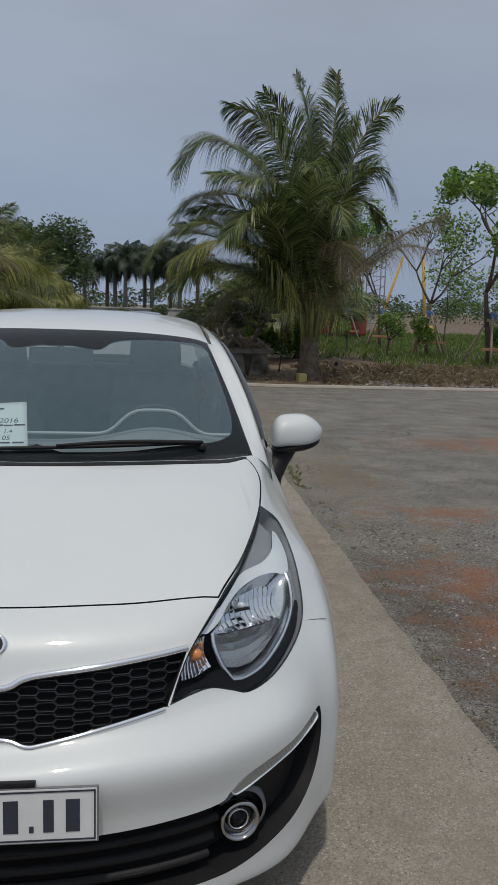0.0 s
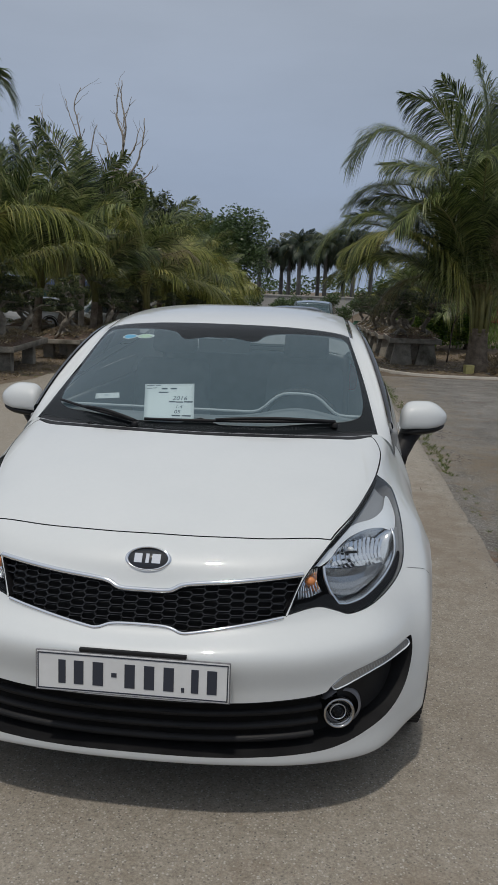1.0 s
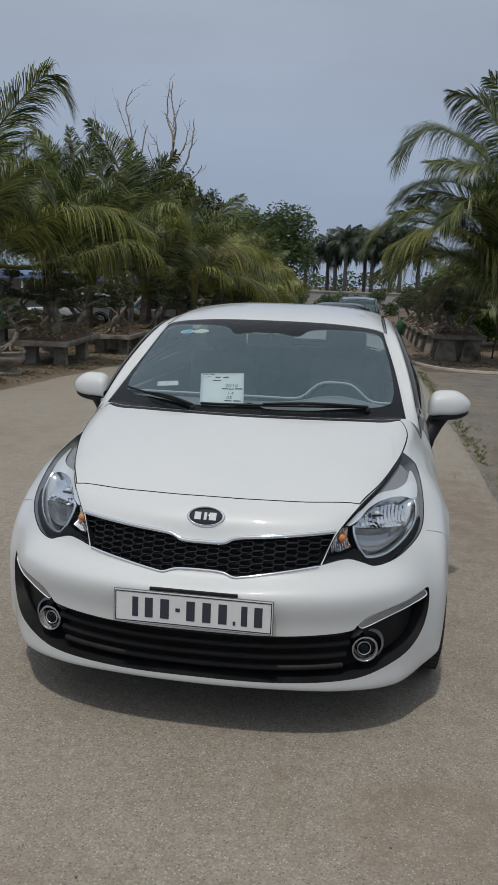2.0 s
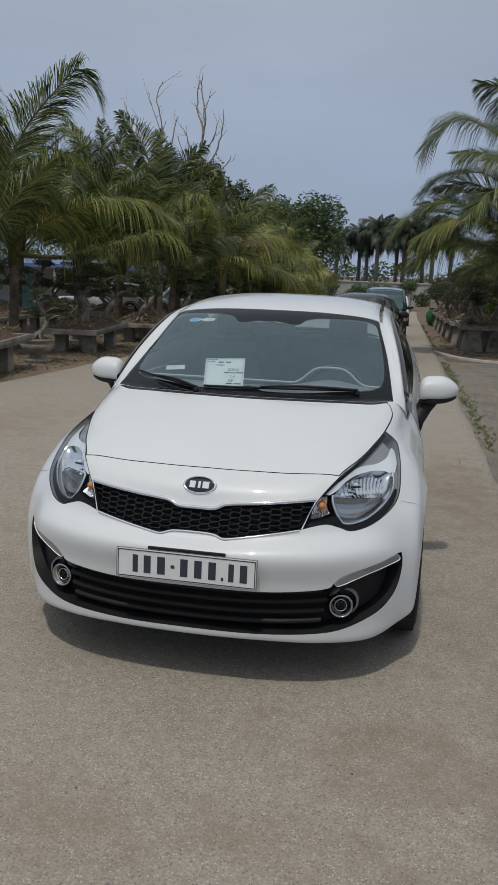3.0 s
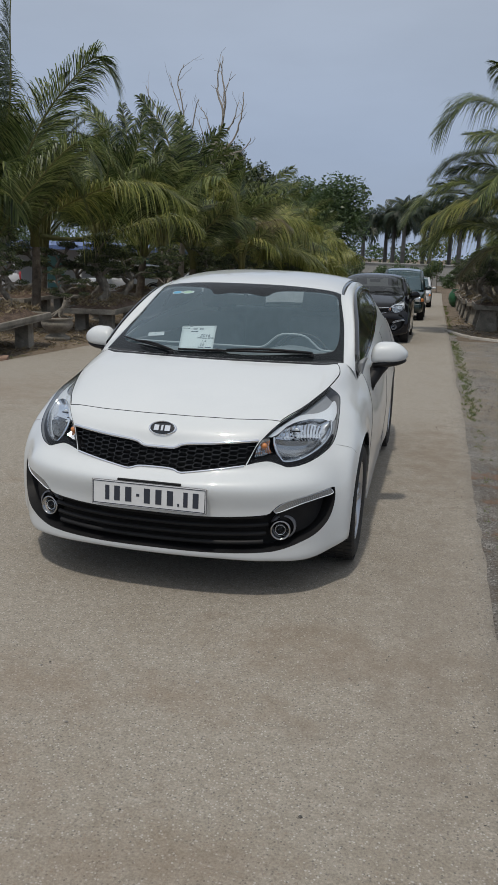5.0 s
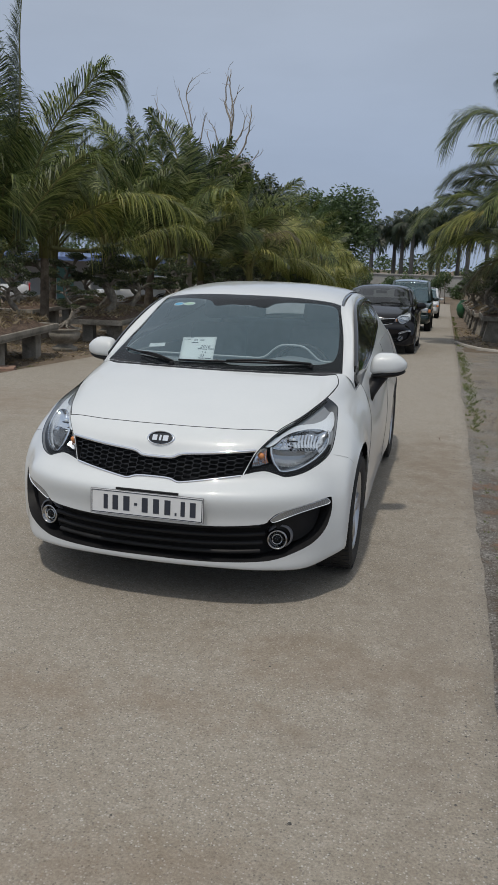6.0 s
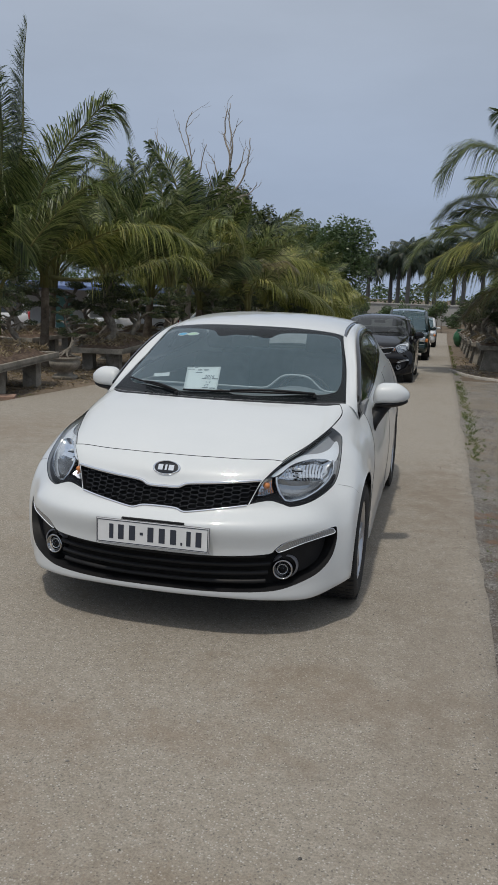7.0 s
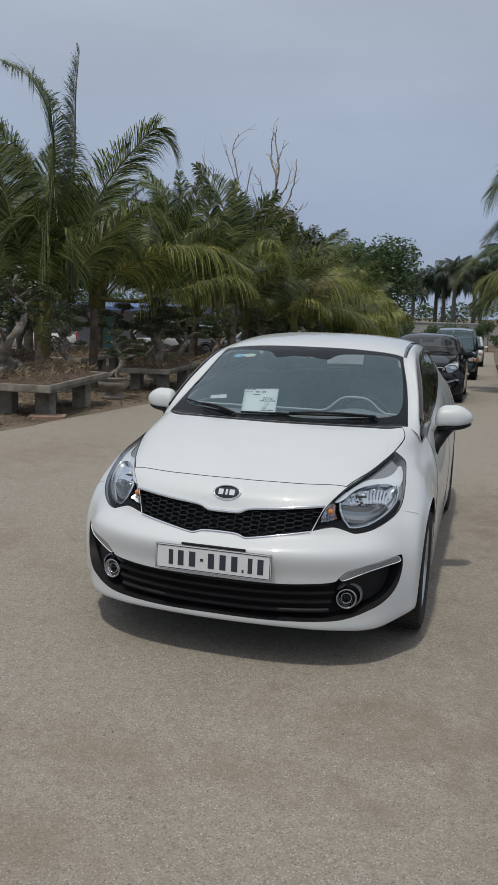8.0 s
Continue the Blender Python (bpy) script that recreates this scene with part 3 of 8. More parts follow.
def saloon(name, label, paint, plate_bars=True, style="hatched"):
    """A four-door saloon, nose at y = 0 and tail towards +y, standing on z = 0."""
    car = tagged(new(name), label, "car")
    nose, tail, house = Net(NOSE), Net(TAIL), Net(HOUSE)

    # nose: bumper, bonnet and wings, with the lamps, grille and intake cut out
    lamp = rounded(LAMP, 5)
    lamps = [nose.find(lamp), nose.find(mirrored(lamp))]
    grille, intake = rounded(whole(GRILLE), 4), rounded(whole(INTAKE), 4)
    grille_uv, intake_uv = nose.find(grille), nose.find(intake)
    lid = rounded(whole(BONNET), 5)
    lid_uv, lid_gap = nose.find(lid, "xy"), nose.find(shrunk(lid, 0.0045), "xy")
    wings = []
    for s in (1, -1):
        a = nose.find([(s * .735, .668)])[0]
        seam = [a, (5.55, s * 5.0), (5.35, s * 5.6), (5.3, s * 6.0)]
        over = np.array(seam + [(11, s * 6.0), (11, s * 2.2), (9.0, s * 3.0), (7.0, s * 3.3)])
        wings.append(over)
    scuttle_uv = np.array([(10.62, v) for v in np.linspace(-2.66, 2.66, 90)] + [(10.99, v) for v in np.linspace(2.66, -2.66, 90)])
    loops = [("front_wing", wings[0]), ("front_wing_l", wings[1]), ("scuttle", scuttle_uv), ("gap", lid_uv), ("bonnet", lid_gap), ("lamp_r", lamps[0]), ("lamp_l", lamps[1]),
             ("grille", grille_uv), ("intake", intake_uv)]
    panels = cut(nose, (0, 11, -6, 6), (88, 120), loops)
    part("front_bumper", mesh("front_bumper", *panels["rest"][:2], normals=panels["rest"][2]), paint, car)
    part("scuttle", mesh("scuttle", *panels["scuttle"][:2], normals=panels["scuttle"][2]), BLACK_PLASTIC, car, "black strip behind the bonnet")
    part("bonnet", mesh("bonnet", *panels["bonnet"][:2], normals=panels["bonnet"][2]), paint, car)
    for key in ("front_wing", "front_wing_l"):
        part("front_wing", mesh("front_wing", *panels[key][:2], normals=panels[key][2]), paint, car)
    v, f = joined([lofted(nose, lid_uv, (0, -.02)), lofted(nose, lid_gap, (0, -.02)), bead(nose, (lid_uv + lid_gap) / 2, .03, .002, -.018, True)])
    part("bonnet_seal", mesh("bonnet_seal", v, f), SEAM, car)
    for s, key in ((1, 0), (-1, 1)):
        line = rounded(wings[key][:4], 6, closed=False)
        part("wing_seam", mesh("wing_seam", *bead(nose, line, .0011, .0003, .0003)), SEAM, car)

    # headlamps
    for k, s in ((0, 1), (1, -1)):
        loop = lamps[k]
        unit = part("headlamp", mesh("lamp_rim", *lofted(nose, loop, (0.0, -.012, -.09))), LAMP_GREY, car, "clear headlamp with an amber indicator bulb")

        def region(points, smooth=5):
            r = rounded(points, smooth)
            return nose.find(r if s > 0 else mirrored(r))

        low = cut(nose, (4.2, 10.2, .8 * (1 if s > 0 else -5.5), 4.4 if s > 0 else -.8), (50, 40), [("in", loop)], -.09)["in"]
        part("housing", mesh("housing", *low[:2], normals=low[2]), LAMP_DARK, unit)
        span = (4.2, 10.2, .8 if s > 0 else -4.4, 4.4 if s > 0 else -.8)

        def plate_at(name, points, off, material, note=""):
            flat = cut(nose, span, (50, 40), [("in", region(points))], off)["in"]
            return part(name, mesh(name, *flat[:2], normals=flat[2]), material, unit, note)

        def fluted(name, top, low, count, off, deep, material, note=""):
            """A reflector of upright flutes between two lines of (x, z)."""
            cols, rows_ = 2 * count + 1, 5
            grid = []
            for k in range(cols):
                f = k / (cols - 1)
                a = (np.interp(f, np.linspace(0, 1, len(top)), [p[0] for p in top]), np.interp(f, np.linspace(0, 1, len(top)), [p[1] for p in top]))
                b = (np.interp(f, np.linspace(0, 1, len(low)), [p[0] for p in low]), np.interp(f, np.linspace(0, 1, len(low)), [p[1] for p in low]))
                for r in range(rows_):
                    t = r / (rows_ - 1)
                    q = nose.find([(s * (a[0] + (b[0] - a[0]) * t), a[1] + (b[1] - a[1]) * t)])[0]
                    grid.append(nose.at(q[0], q[1], off - deep * (k % 2) - .016 * math.sin(math.pi * t)))
            quads = [(k * rows_ + r, (k + 1) * rows_ + r, (k + 1) * rows_ + r + 1, k * rows_ + r + 1) for k in range(cols - 1) for r in range(rows_ - 1)]
            return part(name, mesh(name, grid, quads if s > 0 else [q[::-1] for q in quads], smooth=False), material, unit, note)

        plate_at("lamp_skirt", [(.408, .617), (.43, .637), (.47, .644), (.505, .656), (.528, .650), (.550, .630), (.608, .627), (.682, .655), (.720, .690), (.729, .708), (.738, .705), (.735, .685),
                                (.713, .652), (.65, .616), (.577, .605), (.535, .617), (.49, .630), (.45, .627)], -.014, LAMP_DARK, "gloss black lower edge")
        plate_at("bezel", [(.655, .868), (.69, .842), (.703, .830), (.686, .810), (.65, .800), (.598, .800), (.540, .784), (.595, .822), (.625, .848)], -.028, LAMP_GREY)
        plate_at("bezel", [(.704, .832), (.686, .812), (.65, .802), (.597, .802), (.545, .790), (.50, .755), (.458, .718), (.476, .733), (.493, .731), (.524, .745), (.549, .764), (.582, .778), (.628, .784), (.676, .778),
                           (.708, .765), (.727, .760), (.733, .785), (.722, .815)], -.020, SATIN, "satin silver lamp bezel")
        plate_at("bezel", [(.722, .706), (.727, .735), (.726, .760), (.737, .762), (.741, .73), (.738, .703)], -.020, LAMP_GREY)
        rim_line = [(.716, .764), (.725, .738), (.719, .700), (.686, .664), (.632, .635), (.580, .626), (.549, .629), (.549, .629), (.525, .660), (.507, .702), (.503, .728)]
        dish = region([(.690, .778)] + rim_line + [(.503, .728), (.526, .748), (.549, .767), (.582, .781), (.629, .786)])
        part("reflector", mesh("reflector", *bowl(nose, dish, (-.020, -.030, -.045, -.066, -.078), (1, .97, .90, .62, .2))), DARK_CHROME, unit, "smoky chrome reflector bowl")
        part("trim_ring", mesh("trim_ring", *bead(nose, nose.find(rounded(rim_line, 5, closed=False) * (s, 1)), .011, .005, -.017)), CHROME, unit)
        fluted("reflector", [(.520, .733), (.549, .758), (.590, .770), (.640, .771), (.696, .752)], [(.522, .724), (.562, .716), (.614, .710), (.662, .702), (.698, .700)], 15, -.032, .003, CHROME, "fluted bright reflector")
        fluted("lamp_shelf", [(.516, .722), (.562, .714), (.614, .708), (.662, .700), (.702, .699)], [(.530, .668), (.555, .646), (.610, .646), (.662, .664), (.702, .690)], 3, -.034, .001, SHIELD, "smoked lower shelf")
        fluted("indicator", [(.446, .718), (.464, .727), (.486, .728)], [(.432, .650), (.464, .652), (.500, .664)], 8, -.022, .003, CHROME, "fluted chrome indicator cup")
        for at_, size_, tone, deep_, note in (((.466, .696), .0125, AMBER, -.026, "amber bulb"), ((.590, .752), .008, SATIN, -.030, "silver bulb shield")):
            c = nose.find([(s * at_[0], at_[1])])[0]
            p = nose.at(c[0], c[1], deep_)
            b = bmesh.new()
            bmesh.ops.create_uvsphere(b, u_segments=16, v_segments=10, radius=size_)
            bmesh.ops.transform(b, matrix=Matrix.Translation(p) @ Matrix.Diagonal((1.25, 1.0, 1.1, 1)), verts=b.verts)
            part("bulb", smooth_bm(b), tone, unit, note)
        c = nose.find([(s * .590, .744)])[0]
        p = nose.at(c[0], c[1], -.030)
        part("bulb_shade", smooth_bm(box((.040, .010, .006), (p[0], p[1], p[2]), .002, turn=(0, 0, s * 24))), LAMP_DARK, unit)
        lens = cut(nose, span, (50, 40), [("in", loop)], .0015)["in"]
        cover = part("lens", mesh("lens", *lens[:2], normals=lens[2]), LENS_GLASS, unit)
        cover.visible_shadow = False
        part("lens_seal", mesh("lens_seal", *bead(nose, loop, .007, .002, -.001, True)), GLOSS_BLACK, unit)

    # grille: a dark recess, wide hexagonal cells, bright strips above and below
    mask = part("grille", mesh("grille_frame", *lofted(nose, grille_uv, (0, -.035))), BLACK_PLASTIC, car, "black honeycomb grille with chrome strips")
    deep = cut(nose, (4.2, 7.2, -2.6, 2.6), (24, 40), [("in", grille_uv)], -.035)["in"]
    part("backing", mesh("backing", *deep[:2], normals=deep[2]), SEAM, mask)
    w, h = .0440, .0186
    hexa = [(-.5, 0), (-.35, .5), (.35, .5), (.5, 0), (.35, -.5), (-.35, -.5)]
    ring = [(x * w * kx, d, z * h * kz - lift * h) for kx, kz, d, lift in ((1.0, 1.0, .004, 0), (.99, .98, -.002, 0), (.955, .86, -.002, -.02), (.93, .62, .010, -.06)) for x, z in hexa]
    faces = [(r * 6 + i, r * 6 + (i + 1) % 6, (r + 1) * 6 + (i + 1) % 6, (r + 1) * 6 + i) for r in range(3) for i in range(6)]
    cell = mesh("grille_cell", ring, faces, smooth=False)
    cell.materials.append(GRILLE_BLACK)
    tight = shrunk(grille, .004)
    for col in range(-14, 15):
        for row in range(-6, 9):
            x, z = col * w * .85, .578 + row * h * 1.0 + (h * .5 if col % 2 else 0)
            if not inside(tight, np.array([[x, z]]))[0]:
                continue
            q = nose.find([(x, z)])[0]
            p = nose.at(q[0], q[1], -.012)
            n = nose.at(q[0], q[1], 0) - p
            ob = part("grille_cell", cell, None, mask)
            yaw = math.atan2(n[0], -n[1])
            tilt = math.atan2(n[2], math.hypot(n[0], n[1]))
            ob.matrix_basis = Matrix.Translation(p) @ Euler((-tilt * .8, 0, yaw)).to_matrix().to_4x4()
    half = np.array(GRILLE[:6])
    top = np.concatenate([(half * (-1, 1))[::-1], half[1:]])
    top = rounded(top + (0, .004), 5, closed=False)
    part("chrome_strip", mesh("chrome_strip", *bead(nose, nose.find(top), .015, .007, .001)), CHROME, mask, "chrome strip")
    half = np.array(GRILLE[7:][::-1])
    low = np.concatenate([(half * (-1, 1))[::-1], half[1:]])
    low = rounded(low - (0, .003), 5, closed=False)
    part("chrome_strip", mesh("chrome_strip", *bead(nose, nose.find(low), .012, .006, .001)), CHROME, mask, "chrome strip")

    # badge on the nose
    q = nose.find([(0, .737)])[0]
    p = nose.at(q[0], q[1], .004)
    badge = part("badge", mesh("badge", *lathe([(.0001, .0), (.052, .0), (.056, -.004), (.058, -.01)], 40)), GLOSS_BLACK, car, "oval badge with a chrome rim")
    badge.matrix_basis = Matrix.Translation(p) @ Euler((radians(52), 0, 0)).to_matrix().to_4x4() @ Matrix.Diagonal((1.14, .63, 1, 1))
    part("badge_rim", mesh("badge_rim", *lathe([(.049, .0005), (.051, .0045), (.055, .0045), (.059, -.004), (.06, -.01)], 40)), CHROME, badge)
    for x, wide in ((-.024, .020), (-.001, .009), (.021, .022)):
        part("emblem", box((wide, .044, .003), (x, 0, .0005), .0008), CHROME, badge, "plain silver block")

    # lower intake: dark recess, four bars, fog lamps and their bright blades
    mouth = part("lower_grille", mesh("mouth_wall", *lofted(nose, intake_uv, (0, -.045, -.09))), BLACK_PLASTIC, car, "black lower intake with bars")
    deep = cut(nose, (1.2, 4.6, -4.6, 4.6), (26, 60), [("in", intake_uv)], -.09)["in"]
    part("backing", mesh("backing", *deep[:2], normals=deep[2]), SEAM, mouth)
    for k, z in enumerate((.256, .297, .338, .377)):
        wide = (.50, .51, .52, .50)[k]
        xs = np.linspace(-wide, wide, 41)
        q = nose.find([(x, z + .012 * (x / .5) ** 2) for x in xs])
        part("bar", mesh("bar", *bead(nose, q, .021, .012, -.04)), BLACK_PLASTIC, mouth)
        for x0 in (-.36, -.12, .12, .36):
            x0 += .05 * ((k % 2) - .5)
            q = nose.find([(x, z + .003 + .012 * (x / .5) ** 2) for x in np.linspace(x0 - .025, x0 + .025, 5)])
            part("bar_rib", mesh("bar_rib", *bead(nose, q, .003, .002, -.0295)), BLACK_PLASTIC, mouth)
    for s in (1, -1):
        pocket = rounded([(.60, .295), (.66, .300), (.715, .325), (.742, .36), (.758, .43), (.745, .465), (.66, .455), (.58, .43), (.575, .36)], 5)
        q = nose.find(pocket if s > 0 else mirrored(pocket))
        lower = cut(nose, (1.2, 4.6, 1.2 if s > 0 else -4.6, 4.6 if s > 0 else -1.2), (26, 30), [("in", q)], -.05)["in"]
        part("fog_pocket", mesh("fog_pocket", *lower[:2], normals=lower[2]), BLACK_PLASTIC, mouth)
        blade = rounded([(.534, .424), (.534, .424), (.575, .455), (.64, .475), (.70, .484), (.748, .489), (.763, .478), (.763, .462), (.712, .459), (.66, .450), (.61, .434), (.57, .419), (.545, .413)], 5)
        q = nose.find(blade if s > 0 else mirrored(blade))
        strip = cut(nose, (2.2, 4.9, 1.2 if s > 0 else -4.6, 4.6 if s > 0 else -1.2), (40, 50), [("in", q)], -.008)["in"]
        running = part("daytime_lamp", mesh("daytime_lamp", *strip[:2], normals=strip[2]), BLADE, car, "slim clear daytime running lamp")
        part("lamp_edge", mesh("lamp_edge", *lofted(nose, q, (-.008, -.04))), LAMP_GREY, running)
        part("lamp_rib", mesh("lamp_rib", *bead(nose, q, .004, .003, -.007, True)), SATIN, running, "silver rim")
        for k in range(22):
            f = (k + 1) / 23
            a = np.array([np.interp(f, [0, .33, .66, 1], [.575, .64, .70, .756]), np.interp(f, [0, .33, .66, 1], [.451, .471, .480, .484])])
            b = np.array([np.interp(f, [0, .33, .66, 1], [.585, .645, .705, .758]), np.interp(f, [0, .33, .66, 1], [.433, .452, .463, .468])])
            part("lamp_rib", mesh("lamp_rib", *bead(nose, nose.find([a * (s, 1), (a + b) / 2 * (s, 1), b * (s, 1)]), .002, .0015, -.008)), LAMP_GREY, running)
        c = nose.find([(s * .572, .321)])[0]
        p = nose.at(c[0], c[1], -.03)
        ring = [(.034, .028), (.038, .0), (.042, -.003), (.046, .003), (.048, .02), (.050, .05), (.052, .08)]
        v, f = lathe(ring, 36, "y")
        fog = part("fog_lamp", mesh("fog_ring", v, f), FOG_CHROME, mouth, "round fog lamp in a chrome ring")
        fog.matrix_basis = Matrix.Translation(p) @ Euler((radians(-4), 0, radians(s * 12))).to_matrix().to_4x4()
        part("lens", mesh("fog_glass", *lathe([(.0001, -.006), (.02, -.003), (.035, .006)], 30, "y")), LENS_GLASS, fog)
        part("fog_bowl", mesh("fog_bowl", *lathe([(.001, .055), (.020, .05), (.030, .036), (.034, .028)], 30, "y")), DARK_CHROME, fog)
        part("inner_ring", mesh("inner_ring", *lathe([(.020, .014), (.0215, .010), (.023, .010), (.0245, .016)], 30, "y")), DARK_CHROME, fog)
        part("bulb", mesh("fog_bulb", *lathe([(.0001, .010), (.012, .012), (.019, .018), (.020, .05)], 20, "y")), LAMP_DARK, fog)
        flange = mesh("fog_flange", [(x + s * .014, y + .02, z + .012) for x, y, z in lathe([(.046, .0), (.054, .002), (.058, .02), (.06, .06)], 30, "y")[0]], lathe([(.046, .0), (.054, .002), (.058, .02), (.06, .06)], 30, "y")[1])
        part("fog_flange", flange, SATIN_DARK, fog)

    # number plate
    plate = part("number_plate", box((.52, .006, .11), (0, 0, -.055), .0015), PLATE_WHITE, car, "white number plate in a dark frame")
    plate.matrix_basis = Matrix.Translation((0, .026, .474)) @ Euler((radians(-2), 0, 0)).to_matrix().to_4x4()
    rim = merge(box((.526, .007, .003), (0, .001, .0535), .001), box((.526, .007, .003), (0, .001, -.0565), .001),
                box((.003, .007, .107), (-.2615, .001, -.0535), .001), box((.003, .007, .107), (.2615, .001, -.0535), .001))
    part("plate_frame", rim, SATIN_DARK, plate)
    inner = merge(box((.511, .002, .0032), (0, -.0032, .0478), 0), box((.511, .002, .0032), (0, -.0032, -.051), 0),
                  box((.0032, .002, .102), (-.2558, -.0032, -.051), 0), box((.0032, .002, .102), (.2558, -.0032, -.051), 0))
    part("plate_border", inner, INK, plate)
    x = -.205
    for wide, high, z in ((.030, .066, 0), (.040, .066, 0), (.044, .066, 0), (.022, .012, 0), (.042, .066, 0), (.042, .066, 0), (.042, .066, 0), (.013, .013, -.0265), (.030, .066, 0), (.040, .066, 0)):
        part("bar", box((wide * .66, .002, high), (x + wide / 2, -.0035, z - high / 2), .0006), INK, plate)
        x += wide + .0105
    part("plate_bracket", box((.29, .012, .010), (.0, .004, .058), .003), BLACK_PLASTIC, plate)

    # flanks, with doors, rear wings and sills
    for s in (1, -1):
        u = np.linspace(0, 11, 89)
        v = np.linspace(0, 2, 25)
        gu, gv = np.meshgrid(u, v, indexing="ij")
        p = spline_side(SIDE, gu, gv)
        p = p * np.array([s, 1, 1])
        n = len(v)
        quads = [(i * n + j, (i + 1) * n + j, (i + 1) * n + j + 1, i * n + j + 1) for i in range(len(u) - 1) for j in range(n - 1)]
        if s < 0:
            quads = [q[::-1] for q in quads]
        pts = p.reshape(-1, 3)
        ranges = (("front_wing", -1, 1.36), ("front_door", 1.36, 2.42), ("rear_door", 2.42, 3.22), ("rear_wing", 3.22, 9))
        mids = np.array([pts[list(q)].mean(axis=0) for q in quads])
        for kind, lo, hi in ranges:
            use = [q for q, m in zip(quads, mids) if lo <= m[1] < hi]
            ids = sorted({i for q in use for i in q})
            back = {g: k for k, g in enumerate(ids)}
            panel = part(kind, mesh(kind, pts[ids], [[back[i] for i in q] for q in use]), paint, car)
            if kind in ("front_door", "rear_door"):
                y = hi - .16
                grip = merge(box((.018, .16, .022), (s * .868, y, .80), .006))
                part("door_handle", smooth_bm(grip), paint, panel)
        for y in (1.36, 2.42, 3.22):
            rows = np.abs(p[:, 8, 1] - y).argmin()
            line = p[rows, :, :]
            v2, f2 = tube([tuple(a + np.array([s * .0005, 0, 0])) for a in line], [.0009] * len(line), 5)
            part("door_gap", mesh("door_gap", v2, f2), SEAM, car)
        sill = [(s * (.845 - .05 * (k % 2)), y, z) for y in np.linspace(1.17, 3.07, 20) for k, z in enumerate((.20, .15))]
        part("sill", mesh("sill", sill, [(2 * i, 2 * i + 1, 2 * i + 3, 2 * i + 2) for i in range(19)]), paint, car)
        for y in (.83, 3.40):
            ring = [(y - .345 * math.cos(a), .31 + .345 * math.sin(a)) for a in np.linspace(-.08 if y < 2 else -.3, math.pi + .3, 33)]
            v2 = [(s * x, a, b) for x in (.825, .60) for a, b in ring]
            f2 = [(i, i + 1, i + 34, i + 33) for i in range(32)]
            disc = [(s * .60, a, b) for a, b in ring]
            part("wheel_arch", mesh("wheel_arch", v2 + disc, f2 + [tuple(range(66, 99))]), SEAM, car)
            car_wheel(car, s * .853, y, s)

    # tail: boot, lamps, bumper
    boot = rounded([(.60, .985), (.60, .985), (.60, .86), (.56, .70), (.56, .70), (-.56, .70), (-.56, .70), (-.60, .86), (-.60, .985), (-.60, .985), (0, 1.03)], 4)
    lampr = rounded([(.62, .96), (.69, .93), (.71, .85), (.70, .76), (.62, .76), (.615, .86)], 5)
    loops = [("boot_lid", tail.find(boot)), ("lamp_r", tail.find(lampr)), ("lamp_l", tail.find(mirrored(lampr)))]
    rear = cut(tail, (0, 5, -5, 5), (50, 100), loops)
    part("rear_bumper", mesh("rear_bumper", *rear["rest"][:2], normals=rear["rest"][2]), paint, car)
    part("boot_lid", mesh("boot_lid", *rear["boot_lid"][:2], normals=rear["boot_lid"][2]), paint, car)
    part("boot_gap", mesh("boot_gap", *bead(tail, loops[0][1], .004, .0008, 0, True)), SEAM, car)
    for key in ("lamp_r", "lamp_l"):
        part("tail_lamp", mesh("tail_lamp", *rear[key][:2], normals=rear[key][2]), RED_LENS, car, "red tail lamp")

    # glasshouse
    edge = 2.72
    frame_in = rounded([(.22, 0), (.21, 1.4), (.27, 1.85), (.42, 2.10), (.62, 2.27), (1.1, 2.36), (1.60, 2.42), (1.78, 2.33), (1.86, 1.9), (1.81, .98), (1.73, .62), (1.56, .44), (1.53, 0)], 5)
    frame_in = np.concatenate([frame_in[:frame_in.shape[0] - 5], (frame_in[1:frame_in.shape[0] - 5] * (1, -1))[::-1]])
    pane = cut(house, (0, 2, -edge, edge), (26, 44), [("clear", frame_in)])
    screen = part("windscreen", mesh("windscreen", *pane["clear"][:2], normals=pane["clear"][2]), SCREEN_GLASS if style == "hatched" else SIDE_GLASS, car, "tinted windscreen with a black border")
    screen.visible_shadow = False
    edge_pane = part("glass_edge", mesh("glass_edge", *pane["rest"][:2], normals=pane["rest"][2]), BORDER_GLASS if style == "hatched" else SIDE_GLASS, screen)
    edge_pane.visible_shadow = False
    if style == "hatched":
        for v0, ink in ((-1.40, STICKER_BLUE), (-1.08, STICKER_GREEN)):
            for grow, tone, lift in ((1.0, PAPER, -.003), (.78, ink, -.0022)):
                ring = np.array([(1.635 + .055 * grow * math.sin(a), v0 + .165 * grow * math.cos(a)) for a in np.linspace(0, 2 * math.pi, 25)[:-1]])
                disc = house.at(ring[:, 0], ring[:, 1], lift)
                part("sticker", mesh("sticker", disc, [tuple(range(24))[::-1]], smooth=False), tone, screen, "oval inspection sticker")
    border = cut(house, (0, 2, -edge, edge), (26, 44), [("clear", frame_in)], -.004)["rest"]
    part("screen_border", mesh("screen_border", *border[:2], normals=border[2]), FRIT, screen)
    roofp = cut(house, (2, 5, -2.78, 2.78), (30, 40), [])["rest"]
    part("roof", mesh("roof", *roofp[:2], normals=roofp[2]), paint, car)
    lining = cut(house, (2, 5, -3.6, 3.6), (12, 16), [], -.03)["rest"]
    part("headlining", mesh("headlining", *lining[:2]), HEADLINING, car)
    rearp = cut(house, (5, 6, -2.6, 2.6), (12, 30), [])["rest"]
